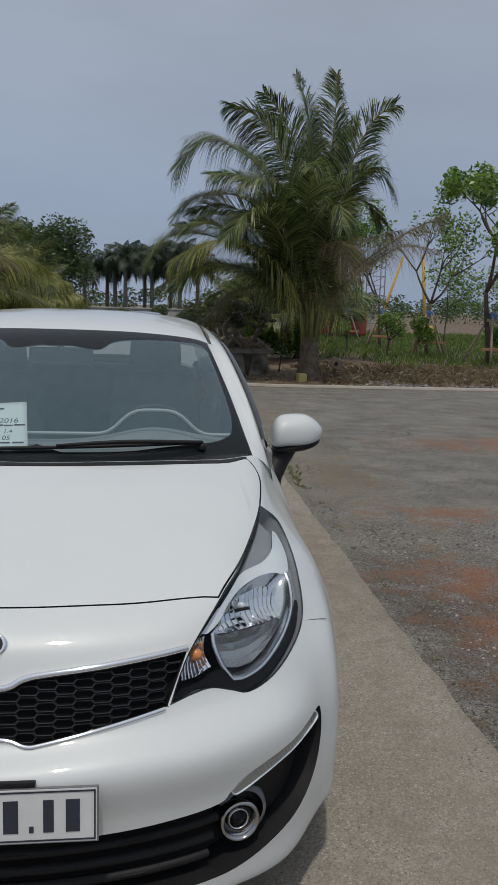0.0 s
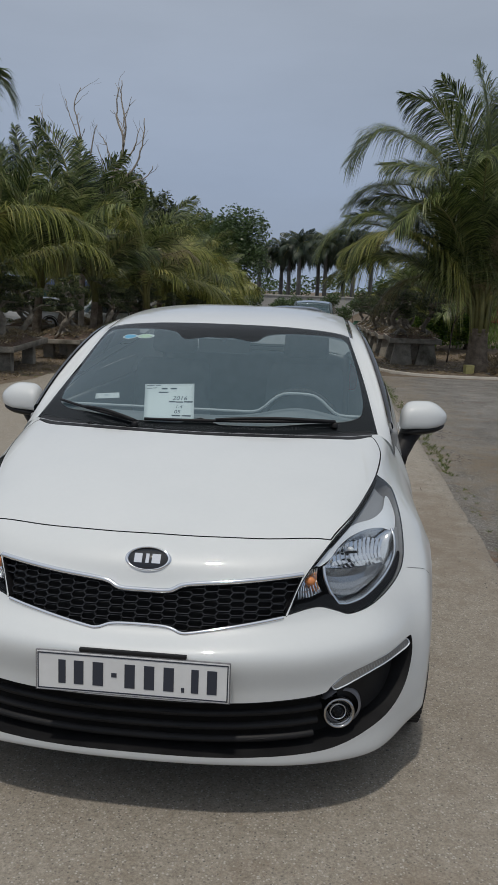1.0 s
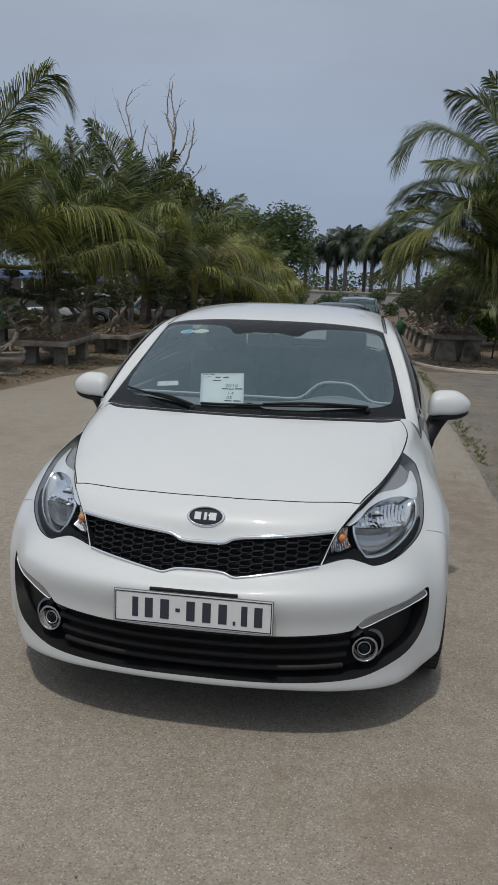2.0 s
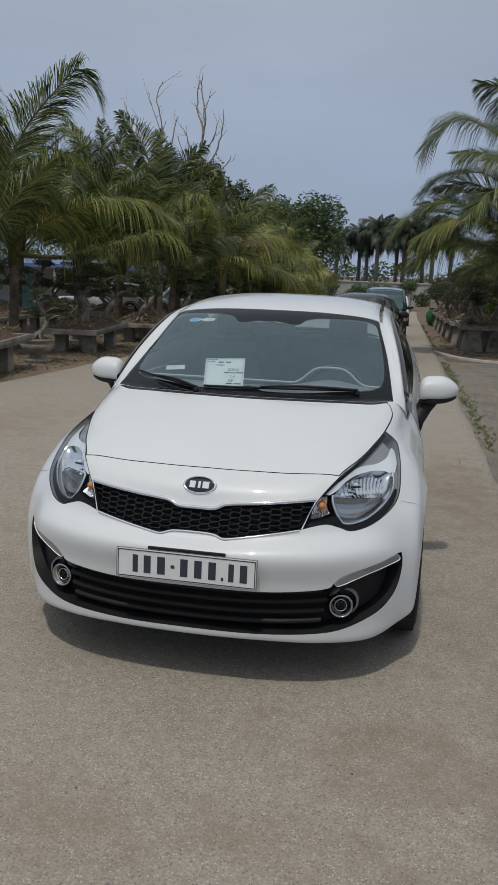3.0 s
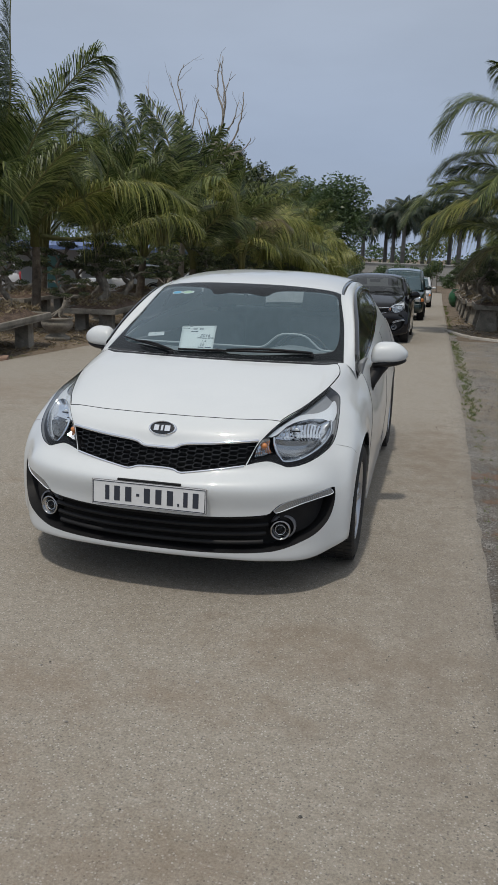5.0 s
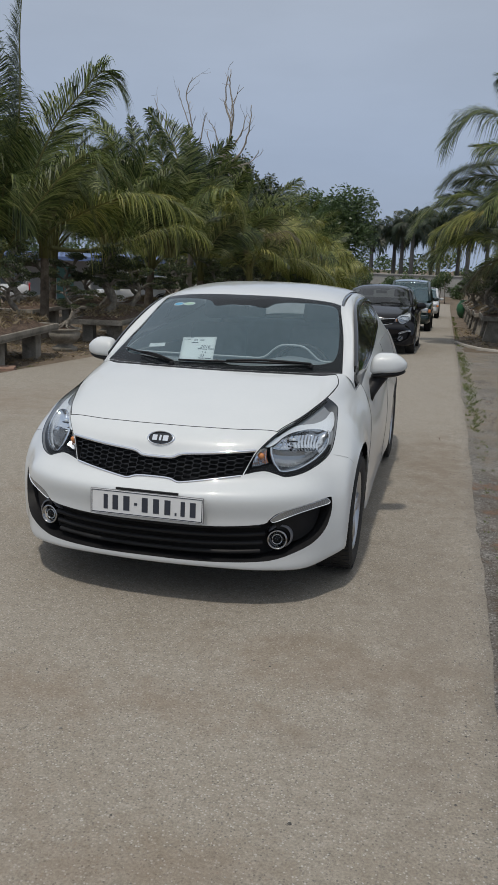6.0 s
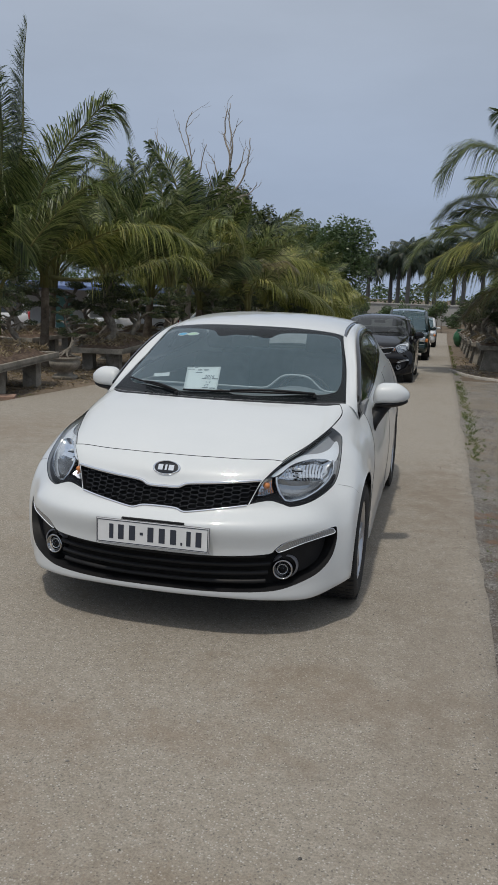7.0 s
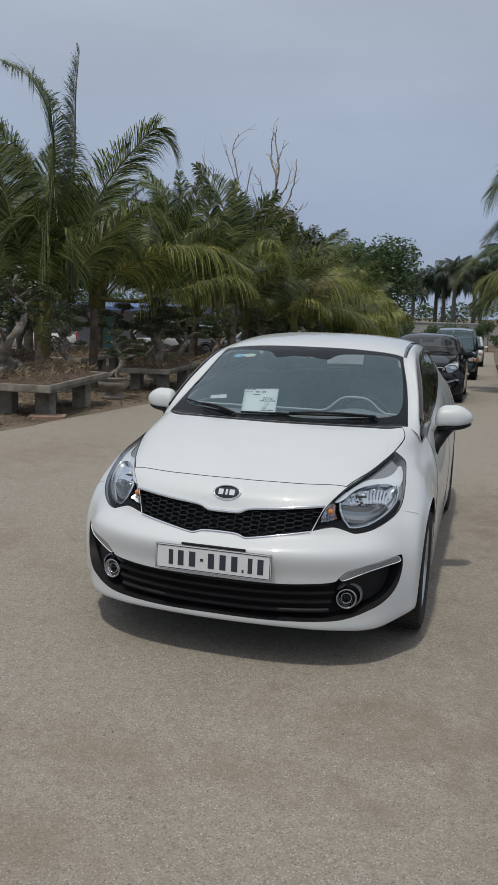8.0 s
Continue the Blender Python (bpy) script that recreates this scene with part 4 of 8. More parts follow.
    rw = part("rear_window", mesh("rear_window", *rearp[:2], normals=rearp[2]), REAR_GLASS, car)
    rw.visible_shadow = False
    for s in (1, -1):
        def strip(u0, u1, v0, v1, loops=(), off=0.0, steps=(60, 14)):
            a, b = (v0, v1) if s > 0 else (-v1, -v0)
            return cut(house, (u0, u1, a, b), steps, [(n, l if s > 0 else (l * (1, -1))[::-1]) for n, l in loops], off)
        ditch = strip(2, 5, 2.78, 3.04, off=-.005, steps=(30, 3))["rest"]
        part("roof_moulding", mesh("roof_moulding", *ditch[:2]), GLOSS_BLACK, car, "black roof moulding")
        opening = rounded([(.04, 4.95), (.04, 4.95), (.10, 4.35), (.35, 4.12), (1.0, 4.06), (1.7, 4.05), (2.4, 4.06), (3.3, 4.08), (4.4, 4.11), (4.8, 4.22), (4.65, 4.44), (3.9, 4.72), (3.0, 4.86), (2.0, 4.95), (1.0, 4.96)], 5)
        inner = rounded([(.28, 4.86), (.28, 4.86), (.40, 4.45), (.65, 4.30), (1.2, 4.24), (1.9, 4.21), (2.5, 4.18), (3.3, 4.18), (4.3, 4.21), (4.55, 4.27), (4.4, 4.42), (3.8, 4.64), (3.0, 4.78), (2.0, 4.88), (1.0, 4.90)], 5)
        sidep = strip(0, 6, edge, 5, [("gap", np.array([(2, 2.5), (5, 2.5), (5, 3.04), (2, 3.04)])), ("opening", opening)])
        part("side_frame", mesh("side_frame", *sidep["rest"][:2], normals=sidep["rest"][2]), paint, car)
        trim = strip(0, 6, 3.6, 5, [("opening", opening), ("inner", inner)], -.003)
        part("window_frame", mesh("window_frame", *trim["opening"][:2], normals=trim["opening"][2]), GLOSS_BLACK, car)
        pane2 = strip(0, 6, 3.6, 5, [("inner", inner)], -.006)["inner"]
        sw = part("side_window", mesh("side_window", *pane2[:2], normals=pane2[2]), SIDE_GLASS, car, "dark tinted side window")
        sw.visible_shadow = False
        visor = rounded(np.array([(.40, 4.28), (.8, 4.17), (1.3, 4.13), (1.9, 4.12), (2.5, 4.12), (3.3, 4.13), (4.2, 4.16)]) * (1, s), 6, closed=False)
        part("rain_visor", mesh("rain_visor", *bead(house, visor, .05, .012, .004)), VISOR, car, "smoked plastic rain visor")
        post = [house.at(np.array([2.75, 2.8, 2.85, 2.9]), np.full(4, s * q), -.005) for q in (4.15, 4.74)]
        part("door_post", mesh("door_post", np.concatenate(post), [(i, i + 1, i + 5, i + 4) for i in range(3)]), GLOSS_BLACK, car)

        # filler between the wing, the bonnet's corner and the pillar's foot
        vs = np.linspace(0, 1, 15)
        a = nose.at(np.full(15, 11.0), s * (2.45 + 1.55 * vs), 0)
        b = house.at(np.full(15, .03), s * (2.45 + 2.55 * vs), 0)
        a2 = nose.at(np.full(15, 10.97), s * (2.45 + 1.55 * vs), -.003)
        fv = np.concatenate([a2, a, b])
        part("pillar_foot", mesh("pillar_foot", fv, [(k * 15 + i, k * 15 + i + 1, (k + 1) * 15 + i + 1, (k + 1) * 15 + i) for k in range(2) for i in range(14)]), paint, car)

        # door mirror: white cap on a black foot
        cap = bmesh.new()
        bmesh.ops.create_uvsphere(cap, u_segments=32, v_segments=20, radius=1)
        for v in cap.verts:
            x, y, z = v.co
            z = math.copysign(abs(z) ** (.8 if z > 0 else .5), z)
            taper = 1 - (.50 if z > 0 else .15) * max(x, 0) ** 1.5
            v.co = Vector(((.905 + .105 * math.copysign(abs(x) ** (.80 if x > 0 else .42), x)) * s, 1.615 + (.085 if y < 0 else .045) * math.copysign(abs(y) ** .9, y) + .03 * x,
                           .955 + (.082 if z > 0 else .040) * z * taper + .010 * x))
        if s < 0:
            bmesh.ops.reverse_faces(cap, faces=cap.faces[:])
        mirror = part("door_mirror", smooth_bm(cap), paint, car, "door mirror with a body-coloured cap and a black foot")
        dark = bmesh.new()
        bmesh.ops.create_uvsphere(dark, u_segments=32, v_segments=16, radius=1)
        for v in dark.verts:
            x, y, z = v.co
            v.co = Vector(((.905 + .098 * math.copysign(abs(x) ** .85, x)) * s, 1.62 + (.08 if y < 0 else .048) * y + .03 * x, .915 + .024 * z + .014 * x))
        part("mirror_underside", smooth_bm(dark), BLACK_PLASTIC, mirror)
        foot = [(s * .785, 1.53, .775), (s * .805, 1.56, .81), (s * .84, 1.60, .87), (s * .865, 1.62, .915)]
        v2, f2 = tube(foot, [.05, .042, .042, .05], 12)
        part("mirror_foot", mesh("mirror_foot", v2, f2), BLACK_PLASTIC, mirror)
        v2, f2 = lathe([(.0001, .0), (.9, .0), (1, -.02)], 28, "y")
        part("mirror_glass", mesh("mirror_glass", [(s * .91 + .085 * a, 1.662 + .01 * b + .03 * a * s, .96 + .052 * c) for a, b, c in v2], f2), CHROME, mirror)

    # cowl, wipers
    scuttle = [(x, 1.0 + .01 + .185 * (abs(x) / .68) ** 2.2 + d, z) for x in np.linspace(-.67, .67, 41) for d, z in ((-.02, .950), (.03, .958), (.10, .972))]
    cowl = part("cowl", mesh("cowl", scuttle, [(3 * i + j, 3 * i + j + 1, 3 * i + j + 4, 3 * i + j + 3) for i in range(40) for j in range(2)]), BLACK_PLASTIC, car, "black slotted cowl panel")
    for k in range(-22, 13):
        x = k * .02
        y = 1.0 + .01 + .185 * (abs(x) / .68) ** 2.2
        part("cowl_slot", box((.006, .035, .004), (x, y + .018, .957), 0), GLOSS_BLACK, cowl)
    for root, tip in (((.50, .17), (-.21, .10)), ((-.24, .06), (-.62, .30))):
        line, arm_line = [], []
        for t in np.linspace(0, 1, 14):
            x, u = root[0] + (tip[0] - root[0]) * t, root[1] + (tip[1] - root[1]) * t
            v_ = np.interp(abs(x), [0, .36, .64, .70], [0, 1, 2, 3]) * (1 if x > 0 else -1)
            line.append(tuple(house.at(u + .02, v_, .010)))
            arm_line.append(tuple(house.at(u * .9 + .012 * math.sin(math.pi * t), v_, .020 + .014 * math.sin(math.pi * min(t * 1.5, 1)))))
        arm = part("wiper", mesh("wiper_blade", *tube(line, [.006] * 14, 6)), BLACK_PLASTIC, car, "black wiper")
        part("wiper_arm", mesh("wiper_arm", *tube(arm_line[:9], [.008 - .0003 * i for i in range(9)], 6)), BLACK_PLASTIC, arm)
        v2, f2 = lathe([(.013, 0), (.013, .012), (.009, .018), (.001, .02)], 14)
        part("wiper_pivot", mesh("wiper_pivot", [(p_[0] + arm_line[0][0], p_[1] + arm_line[0][1], p_[2] + arm_line[0][2] - .02) for p_ in v2], f2), BLACK_PLASTIC, arm)

    cabin(car)
    under = box((1.15, 3.4, .10), (0, 2.3, .18), .02)
    part("floor_pan", under, SEAM, car)
    return car


def spline_side(lines, u, v):
    """The flank between its lower three guide lines, joining the nose without a step: u counts rows from the cowl, v runs from 0 to 2."""
    cols = np.stack([spline(line, u.ravel() + 11) for line in lines])
    q = np.clip(v.ravel() + 1, 0, len(lines) - 1 - 1e-9)
    d = np.maximum(np.linalg.norm(np.diff(cols, axis=0), axis=2), 1e-4) ** 0.5
    s = np.diff(cols, axis=0) / d[..., None]
    m = np.empty_like(cols)
    m[1:-1] = (s[:-1] * d[1:, :, None] + s[1:] * d[:-1, :, None]) / (d[1:] + d[:-1])[..., None]
    m[0], m[-1] = s[0], s[-1]
    i, k = q.astype(int), np.arange(len(q))
    t, h = (q - i)[:, None], d[i, k][:, None]
    out = ((2 * t**3 - 3 * t**2 + 1) * cols[i, k] + (t**3 - 2 * t**2 + t) * h * m[i, k]
           + (3 * t**2 - 2 * t**3) * cols[i + 1, k] + (t**3 - t**2) * h * m[i + 1, k])
    return out.reshape(u.shape + (3,))


def cabin(car):
    """Dashboard, steering wheel, seats and mirror, as seen through the windscreen."""
    rows = []
    for x in np.linspace(-.68, .68, 35):
        hump = .045 * math.exp(-((x - .36) / .17) ** 2)
        bow = .12 * (abs(x) / .68) ** 2
        rows += [(x, 1.05 + bow, .925), (x, 1.20 + bow, .955 + hump * .3), (x, 1.45 + bow * .4, .955 + hump), (x, 1.55 + bow * .3, .93 + hump), (x, 1.62, .70)]
    dash = part("dashboard", mesh("dashboard", rows, [(5 * i + j, 5 * i + j + 1, 5 * i + j + 6, 5 * i + j + 5) for i in range(34) for j in range(4)]), CABIN, car, "dark grey dashboard")
    piping = []
    for x in np.linspace(-.64, .64, 50):
        arch_ = .085 * math.exp(-((x - .36) / .13) ** 4)
        piping.append((x, 1.40, .985 + arch_))
    part("dash_edge", mesh("dash_edge", *tube(piping, [.006] * 50, 6)), PALE_TRIM, dash, "pale trim line")
    rim = [(.36 + .175 * math.cos(a), 1.70 + .07 * math.sin(a), .875 + .16 * math.sin(a)) for a in np.linspace(0, 2 * math.pi, 41)]
    wheel = part("steering_wheel", mesh("steering_wheel", *tube(rim, [.016] * 41, 10)), BLACK_PLASTIC, car, "dark steering wheel")
    v, f = lathe([(.001, -.03), (.06, -.02), (.075, .02), (.05, .1)], 20, "y")
    part("wheel_hub", mesh("wheel_hub", [(a + .36, b + 1.68, c + .865) for a, b, c in v], f), CABIN, wheel)
    for x in (-.36, .36):
        seat = part("front_seat", smooth_bm(box((.46, .50, .16), (x, 1.98, .42), .05, segments=3)), CABIN_GREY, car, "grey cloth seat")
        part("backrest", smooth_bm(box((.46, .15, .60), (x, 2.28, .52), .06, turn=(-14, 0, 0), segments=3, taper=.86)), CABIN_GREY, seat)
        part("headrest", smooth_bm(box((.25, .11, .19), (x, 2.44, 1.13), .045, turn=(-8, 0, 0), segments=3, taper=.9)), CABIN_GREY, seat)
    bench = part("rear_seat", smooth_bm(box((1.25, .5, .16), (0, 2.95, .42), .05, segments=3)), CABIN_GREY, car)
    part("backrest", smooth_bm(box((1.25, .15, .58), (0, 3.25, .52), .05, turn=(-18, 0, 0), segments=3)), CABIN_GREY, bench)
    part("parcel_shelf", box((1.2, .6, .02), (0, 3.68, 1.0), .005), CABIN_GREY, bench)
    view = part("rear_view_mirror", smooth_bm(box((.24, .03, .065), (0, 1.76, 1.195), .012, segments=3)), CABIN, car)
    part("mirror_stem", mesh("mirror_stem", *tube([(0, 1.76, 1.25), (0, 1.70, 1.285)], [.012, .014], 8)), CABIN, view)
    part("cabin_floor", box((1.5, 2.9, .02), (0, 2.6, .30), .005), CABIN, car)
    for s in (1, -1):
        part("door_card", box((.03, 1.9, .62), (s * .76, 2.3, .32), .01), CABIN, car)


SHIELD = plain("smoked_lamp_shield", (0.42, 0.43, 0.44), 0.22, metal=.9)
DARK_CHROME = plain("smoky_chrome", (0.68, 0.70, 0.72), 0.12, metal=.95)
GRILLE_BLACK = plain("grille_black", (0.018, 0.018, 0.019), 0.16, coat=1.0)
SATIN_DARK = plain("dark_satin", (0.16, 0.16, 0.17), 0.35)
BLADE = plain("frosted_lamp_blade", (0.34, 0.36, 0.37), 0.2, metal=0.5, coat=1.0)
FOG_CHROME = plain("fog_chrome", (0.42, 0.42, 0.42), 0.15, metal=1.0)
REAR_GLASS = glass("rear_window_glass", (0.34, 0.38, 0.38), gloss=0.45, haze=0.04)
VISOR = plain("smoked_visor", (0.02, 0.02, 0.022), 0.12, coat=0.5)
PALE_TRIM = plain("pale_cabin_trim", (0.45, 0.46, 0.46), 0.5)
# ---- ground, road and yard: the road falls gently away behind the white car ----
def speckled(name, colours, scale, stone_scale, stones, stone_amount, rough=0.9, bump=0.002, second=None, second_scale=0.5, second_at=(.55, .7), fine=0.2, proud=1.0):
    """A ground of packed grit: mottled base, with single stones of their own colours showing."""
    m = varied(name, colours, scale, rough=rough, fine=fine, bump=0, bump_scale=stone_scale * .9, second=second, second_scale=second_scale, second_at=second_at)
    b = m.node_tree.nodes["Principled BSDF"]
    old = b.inputs["Base Color"].links[0].from_socket
    place = node(m, "ShaderNodeTexCoord").outputs["Object"]
    cells = node(m, "ShaderNodeTexVoronoi", Scale=stone_scale, Randomness=1.0)
    link(m, place, cells.inputs["Vector"])
    split_ = node(m, "ShaderNodeSeparateColor")
    link(m, cells.outputs["Color"], split_.inputs["Color"])
    ramp = node(m, "ShaderNodeValToRGB")
    ramp.color_ramp.interpolation = "CONSTANT"
    e = ramp.color_ramp.elements
    e[0].position, e[0].color = 0.0, (*stones[0], 1)
    e[1].position, e[1].color = 1.0 / len(stones), (*stones[1], 1)
    for i, c in enumerate(stones[2:]):
        e.new((i + 2) / len(stones)).color = (*c, 1)
    link(m, split_.outputs["Red"], ramp.inputs["Fac"])
    edge = node(m, "ShaderNodeMapRange")
    edge.inputs["From Min"].default_value, edge.inputs["From Max"].default_value = .30, .45
    edge.inputs["To Min"].default_value, edge.inputs["To Max"].default_value = 1, 0
    link(m, cells.outputs["Distance"], edge.inputs["Value"])
    pick = node(m, "ShaderNodeMath")
    pick.operation = "LESS_THAN"
    pick.inputs[1].default_value = stone_amount
    link(m, split_.outputs["Green"], pick.inputs[0])
    both_ = node(m, "ShaderNodeMath")
    both_.operation = "MULTIPLY"
    link(m, edge.outputs["Result"], both_.inputs[0])
    link(m, pick.outputs["Value"], both_.inputs[1])
    mix = node(m, "ShaderNodeMix")
    mix.data_type = "RGBA"
    link(m, both_.outputs["Value"], mix.inputs["Factor"])
    link(m, old, mix.inputs["A"])
    link(m, ramp.outputs["Color"], mix.inputs["B"])
    link(m, mix.outputs["Result"], b.inputs["Base Color"])
    grit = node(m, "ShaderNodeTexNoise", Scale=stone_scale * 1.3, Detail=5.0, Roughness=.75)
    link(m, place, grit.inputs["Vector"])
    add = node(m, "ShaderNodeMath")
    add.operation = "MULTIPLY_ADD"
    link(m, both_.outputs["Value"], add.inputs[0])
    add.inputs[1].default_value = proud
    link(m, grit.outputs["Fac"], add.inputs[2])
    bp = node(m, "ShaderNodeBump", Strength=1.0, Distance=bump)
    link(m, add.outputs["Value"], bp.inputs["Height"])
    link(m, bp.outputs["Normal"], b.inputs["Normal"])
    return m


def red_patches(m, spots, colour=(0.30, 0.145, 0.085), strength=.75):
    """Stains of reddish dirt on a ground, at (x, y, half width, half depth), frayed by noise."""
    b = m.node_tree.nodes["Principled BSDF"]
    old = b.inputs["Base Color"].links[0].from_socket
    place = node(m, "ShaderNodeTexCoord").outputs["Object"]
    fray = node(m, "ShaderNodeTexNoise", Scale=4.5, Detail=9.0, Roughness=.75)
    link(m, place, fray.inputs["Vector"])
    total = None
    for x, y, rx, ry in spots:
        shift = node(m, "ShaderNodeMapping")
        shift.vector_type = "TEXTURE"
        shift.inputs["Location"].default_value = (x, y, 0)
        shift.inputs["Scale"].default_value = (rx * 1.7, ry * 1.7, 50)
        link(m, place, shift.inputs["Vector"])
        ball = node(m, "ShaderNodeTexGradient")
        ball.gradient_type = "SPHERICAL"
        link(m, shift.outputs["Vector"], ball.inputs["Vector"])
        if total is None:
            total = ball.outputs["Fac"]
        else:
            mx = node(m, "ShaderNodeMath")
            mx.operation = "MAXIMUM"
            link(m, total, mx.inputs[0])
            link(m, ball.outputs["Fac"], mx.inputs[1])
            total = mx.outputs["Value"]
    mul = node(m, "ShaderNodeMath")
    mul.operation = "MULTIPLY_ADD"
    link(m, fray.outputs["Fac"], mul.inputs[0])
    mul.inputs[1].default_value = 3.4
    link(m, total, mul.inputs[2])
    step = node(m, "ShaderNodeMapRange")
    step.inputs["From Min"].default_value, step.inputs["From Max"].default_value = 1.95, 2.75
    step.inputs["To Max"].default_value = strength
    link(m, mul.outputs["Value"], step.inputs["Value"])
    mix = node(m, "ShaderNodeMix")
    mix.data_type = "RGBA"
    mix.inputs["B"].default_value = (*colour, 1)
    link(m, step.outputs["Result"], mix.inputs["Factor"])
    link(m, old, mix.inputs["A"])
    link(m, mix.outputs["Result"], b.inputs["Base Color"])


SOIL = speckled("dry_soil", [(0.085, 0.065, 0.045), (0.15, 0.115, 0.08), (0.22, 0.17, 0.12)], 1.1, 28, [(.10, .08, .06), (.26, .22, .17), (.18, .14, .10)], .4, bump=.012, fine=.3)
ROAD = speckled("worn_concrete_road", [(0.238, 0.213, 0.174), (0.286, 0.257, 0.212), (0.324, 0.292, 0.246)], 26.0, 120, [(.40, .375, .335), (.20, .18, .155), (.44, .415, .375), (.27, .225, .175), (.155, .142, .125)], .50,
                rough=.85, bump=.0019, second=(0.240, 0.207, 0.160), second_scale=1.9, second_at=(.52, .82), fine=.40, proud=.3)
GRAVEL = speckled("grey_gravel_yard", [(0.14, 0.131, 0.117), (0.225, 0.212, 0.191), (0.32, 0.303, 0.275)], 2.2, 85, [(.44, .42, .385), (.085, .08, .07), (.27, .255, .23), (.54, .52, .48), (.13, .118, .10)], .9,
                  rough=.95, bump=.013, fine=.75)
red_patches(ROAD, [(-.15, -.75, .35, .22), (.35, -.72, .4, .12), (-.1, -1.25, .3, .2), (.9, -.25, .5, .25), (-2.2, 1.2, .8, .5), (.4, -1.5, .6, .2), (1.2, 3.4, .3, 1.2), (-3.4, 4.5, .8, 1.2)], (0.195, 0.140, 0.092), .38)
red_patches(ROAD, [(1.3, .3, .45, 1.8), (1.4, 2.6, .35, 1.8), (1.4, -2.4, .4, 1.2)], (0.180, 0.150, 0.117), .40)
red_patches(GRAVEL, [(1.75, 2.2, .30, 1.1), (1.72, .6, .30, 1.0), (2.3, 2.3, .6, .4), (2.05, 5.7, .35, .5), (3.2, 3.1, .7, .3), (2.6, 1.2, .8, .4)], (0.098, 0.070, 0.047), .75)
red_patches(GRAVEL, [(1.9, 6.0, .55, 2.6), (1.9, 10.5, .6, 3.0), (1.9, 15, .6, 2.4)], (0.275, 0.228, 0.165), .75)
red_patches(GRAVEL, [(4.6, 7.7, 1.3, .55), (2.6, 4.15, .5, .22), (2.2, 2.7, .5, .4), (2.05, 1.9, .35, .4), (3.0, .6, .6, .4), (7.5, 9.5, 1.6, .7)], (0.33, 0.155, 0.088), .80)
KERB = varied("pale_concrete_kerb", [(.34, .315, .275), (.46, .43, .38)], 3, rough=.9, fine=.25, bump=.002)


def fall(y):
    """Height of the road: level under the car, then falling away."""
    return -.0285 * 1.2 * math.log1p(math.exp((min(y, 60) - 4) / 1.2))


def terrain(x, y):
    """Height of the ground: the verges follow the road, the field beyond the yard stays level."""
    z = fall(y) - .02
    k = min(max((x - 2.6) / 2.5, 0), 1) * min(max((y - 17.5) / 2.0, 0), 1)
    z = z * (1 - k) + max(z, -.43) * k
    bump_ = .035 * noise.noise((x * .6, y * .6, 0)) + .02 * noise.noise((x * 2.1, y * 2.1, 4))
    off = min(max((x - 1.6) / .6, 0), 1) if y > 17 else 0
    off = max(off, min(max((-4.9 - x) / .6, 0), 1))
    return z + bump_ * off


def spread(lo, hi, fine_lo, fine_hi, step):
    """Positions with fine steps in the middle and wide ones far out."""
    a = list(np.arange(fine_lo, fine_hi + 1e-6, step))
    low, high, d = [], [], step
    x = fine_lo
    while x > lo:
        d *= 1.35
        x -= d
        low.append(max(x, lo))
    x, d = fine_hi, step
    while x < hi:
        d *= 1.35
        x += d
        high.append(min(x, hi))
    return low[::-1] + a + high


gx, gy = spread(-600, 600, -16, 20, .3), spread(-300, 900, -8, 48, .4)
gverts = [(x, y, terrain(x, y) - (.12 if x > -4.4 and (y < 16.2 or (x < 1.3 and y < 71.5)) else 0)) for y in gy for x in gx]
gw = len(gx)
ground = part("ground", mesh("ground", gverts, [(j * gw + i, j * gw + i + 1, (j + 1) * gw + i + 1, (j + 1) * gw + i) for j in range(len(gy) - 1) for i in range(gw - 1)]), SOIL)
tagged(ground, "dry earth ground with scattered litter", "ground", kind="structure")

ys = np.concatenate([np.linspace(-14, 20, 340), np.linspace(20.3, 72, 120)])
fr = (0, .004, .02, .1, .25, .5, .75, .9, .98, .996, 1)
rv = []
for y in ys:
    r = 1.525 + .03 * noise.noise((y * .7, 3.0, 0)) + .014 * noise.noise((y * 4.5, 7.0, 0)) + .012 * noise.noise((y * 13, 1.0, 0))
    l = -4.75 + .07 * noise.noise((y * .9, 9.0, 0)) + .03 * noise.noise((y * 4.0, 5.0, 0))
    for f in fr:
        rv.append((l + (r - l) * f, y, fall(y) + (-.06 if f in (0, 1) else 0.0)))
k = len(fr)
road = part("road", mesh("road", rv, [(k * j + i, k * j + i + 1, k * j + i + k + 1, k * j + i + k) for j in range(len(ys) - 1) for i in range(k - 1)]), ROAD)
tagged(road, "worn beige concrete road with stained patches", "road", kind="structure")


def kerb_line(x):
    """The y of the kerb that bounds the yard, curving in to meet the road."""
    return 16.55 + 3.4 * math.exp(-(max(x - 1.5, 0) / .42)) + .05 * noise.noise((x * .8, 1, 1))


xs = np.concatenate([np.linspace(1.40, 6, 60), np.linspace(6.4, 40, 40)])
fy = np.concatenate([np.linspace(-14, -1, 12), np.linspace(-.7, 12, 60), [13.5, 15]])
yv = []
for x in xs:
    top = kerb_line(x)
    for y in list(fy) + [min(15.8, top), top]:
        yv.append((x, y, fall(y) - .012 - .012 * min(max((x - 1.5) / .3, 0), 1) + .012 * noise.noise((x * 1.3, y * 1.3, 2)) * min(max((x - 1.6) / .4, 0), 1)))
k = len(fy) + 2
yard = part("yard", mesh("yard", yv, [(k * i + j, k * (i + 1) + j, k * (i + 1) + j + 1, k * i + j + 1) for i in range(len(xs) - 1) for j in range(k - 1)]), GRAVEL)
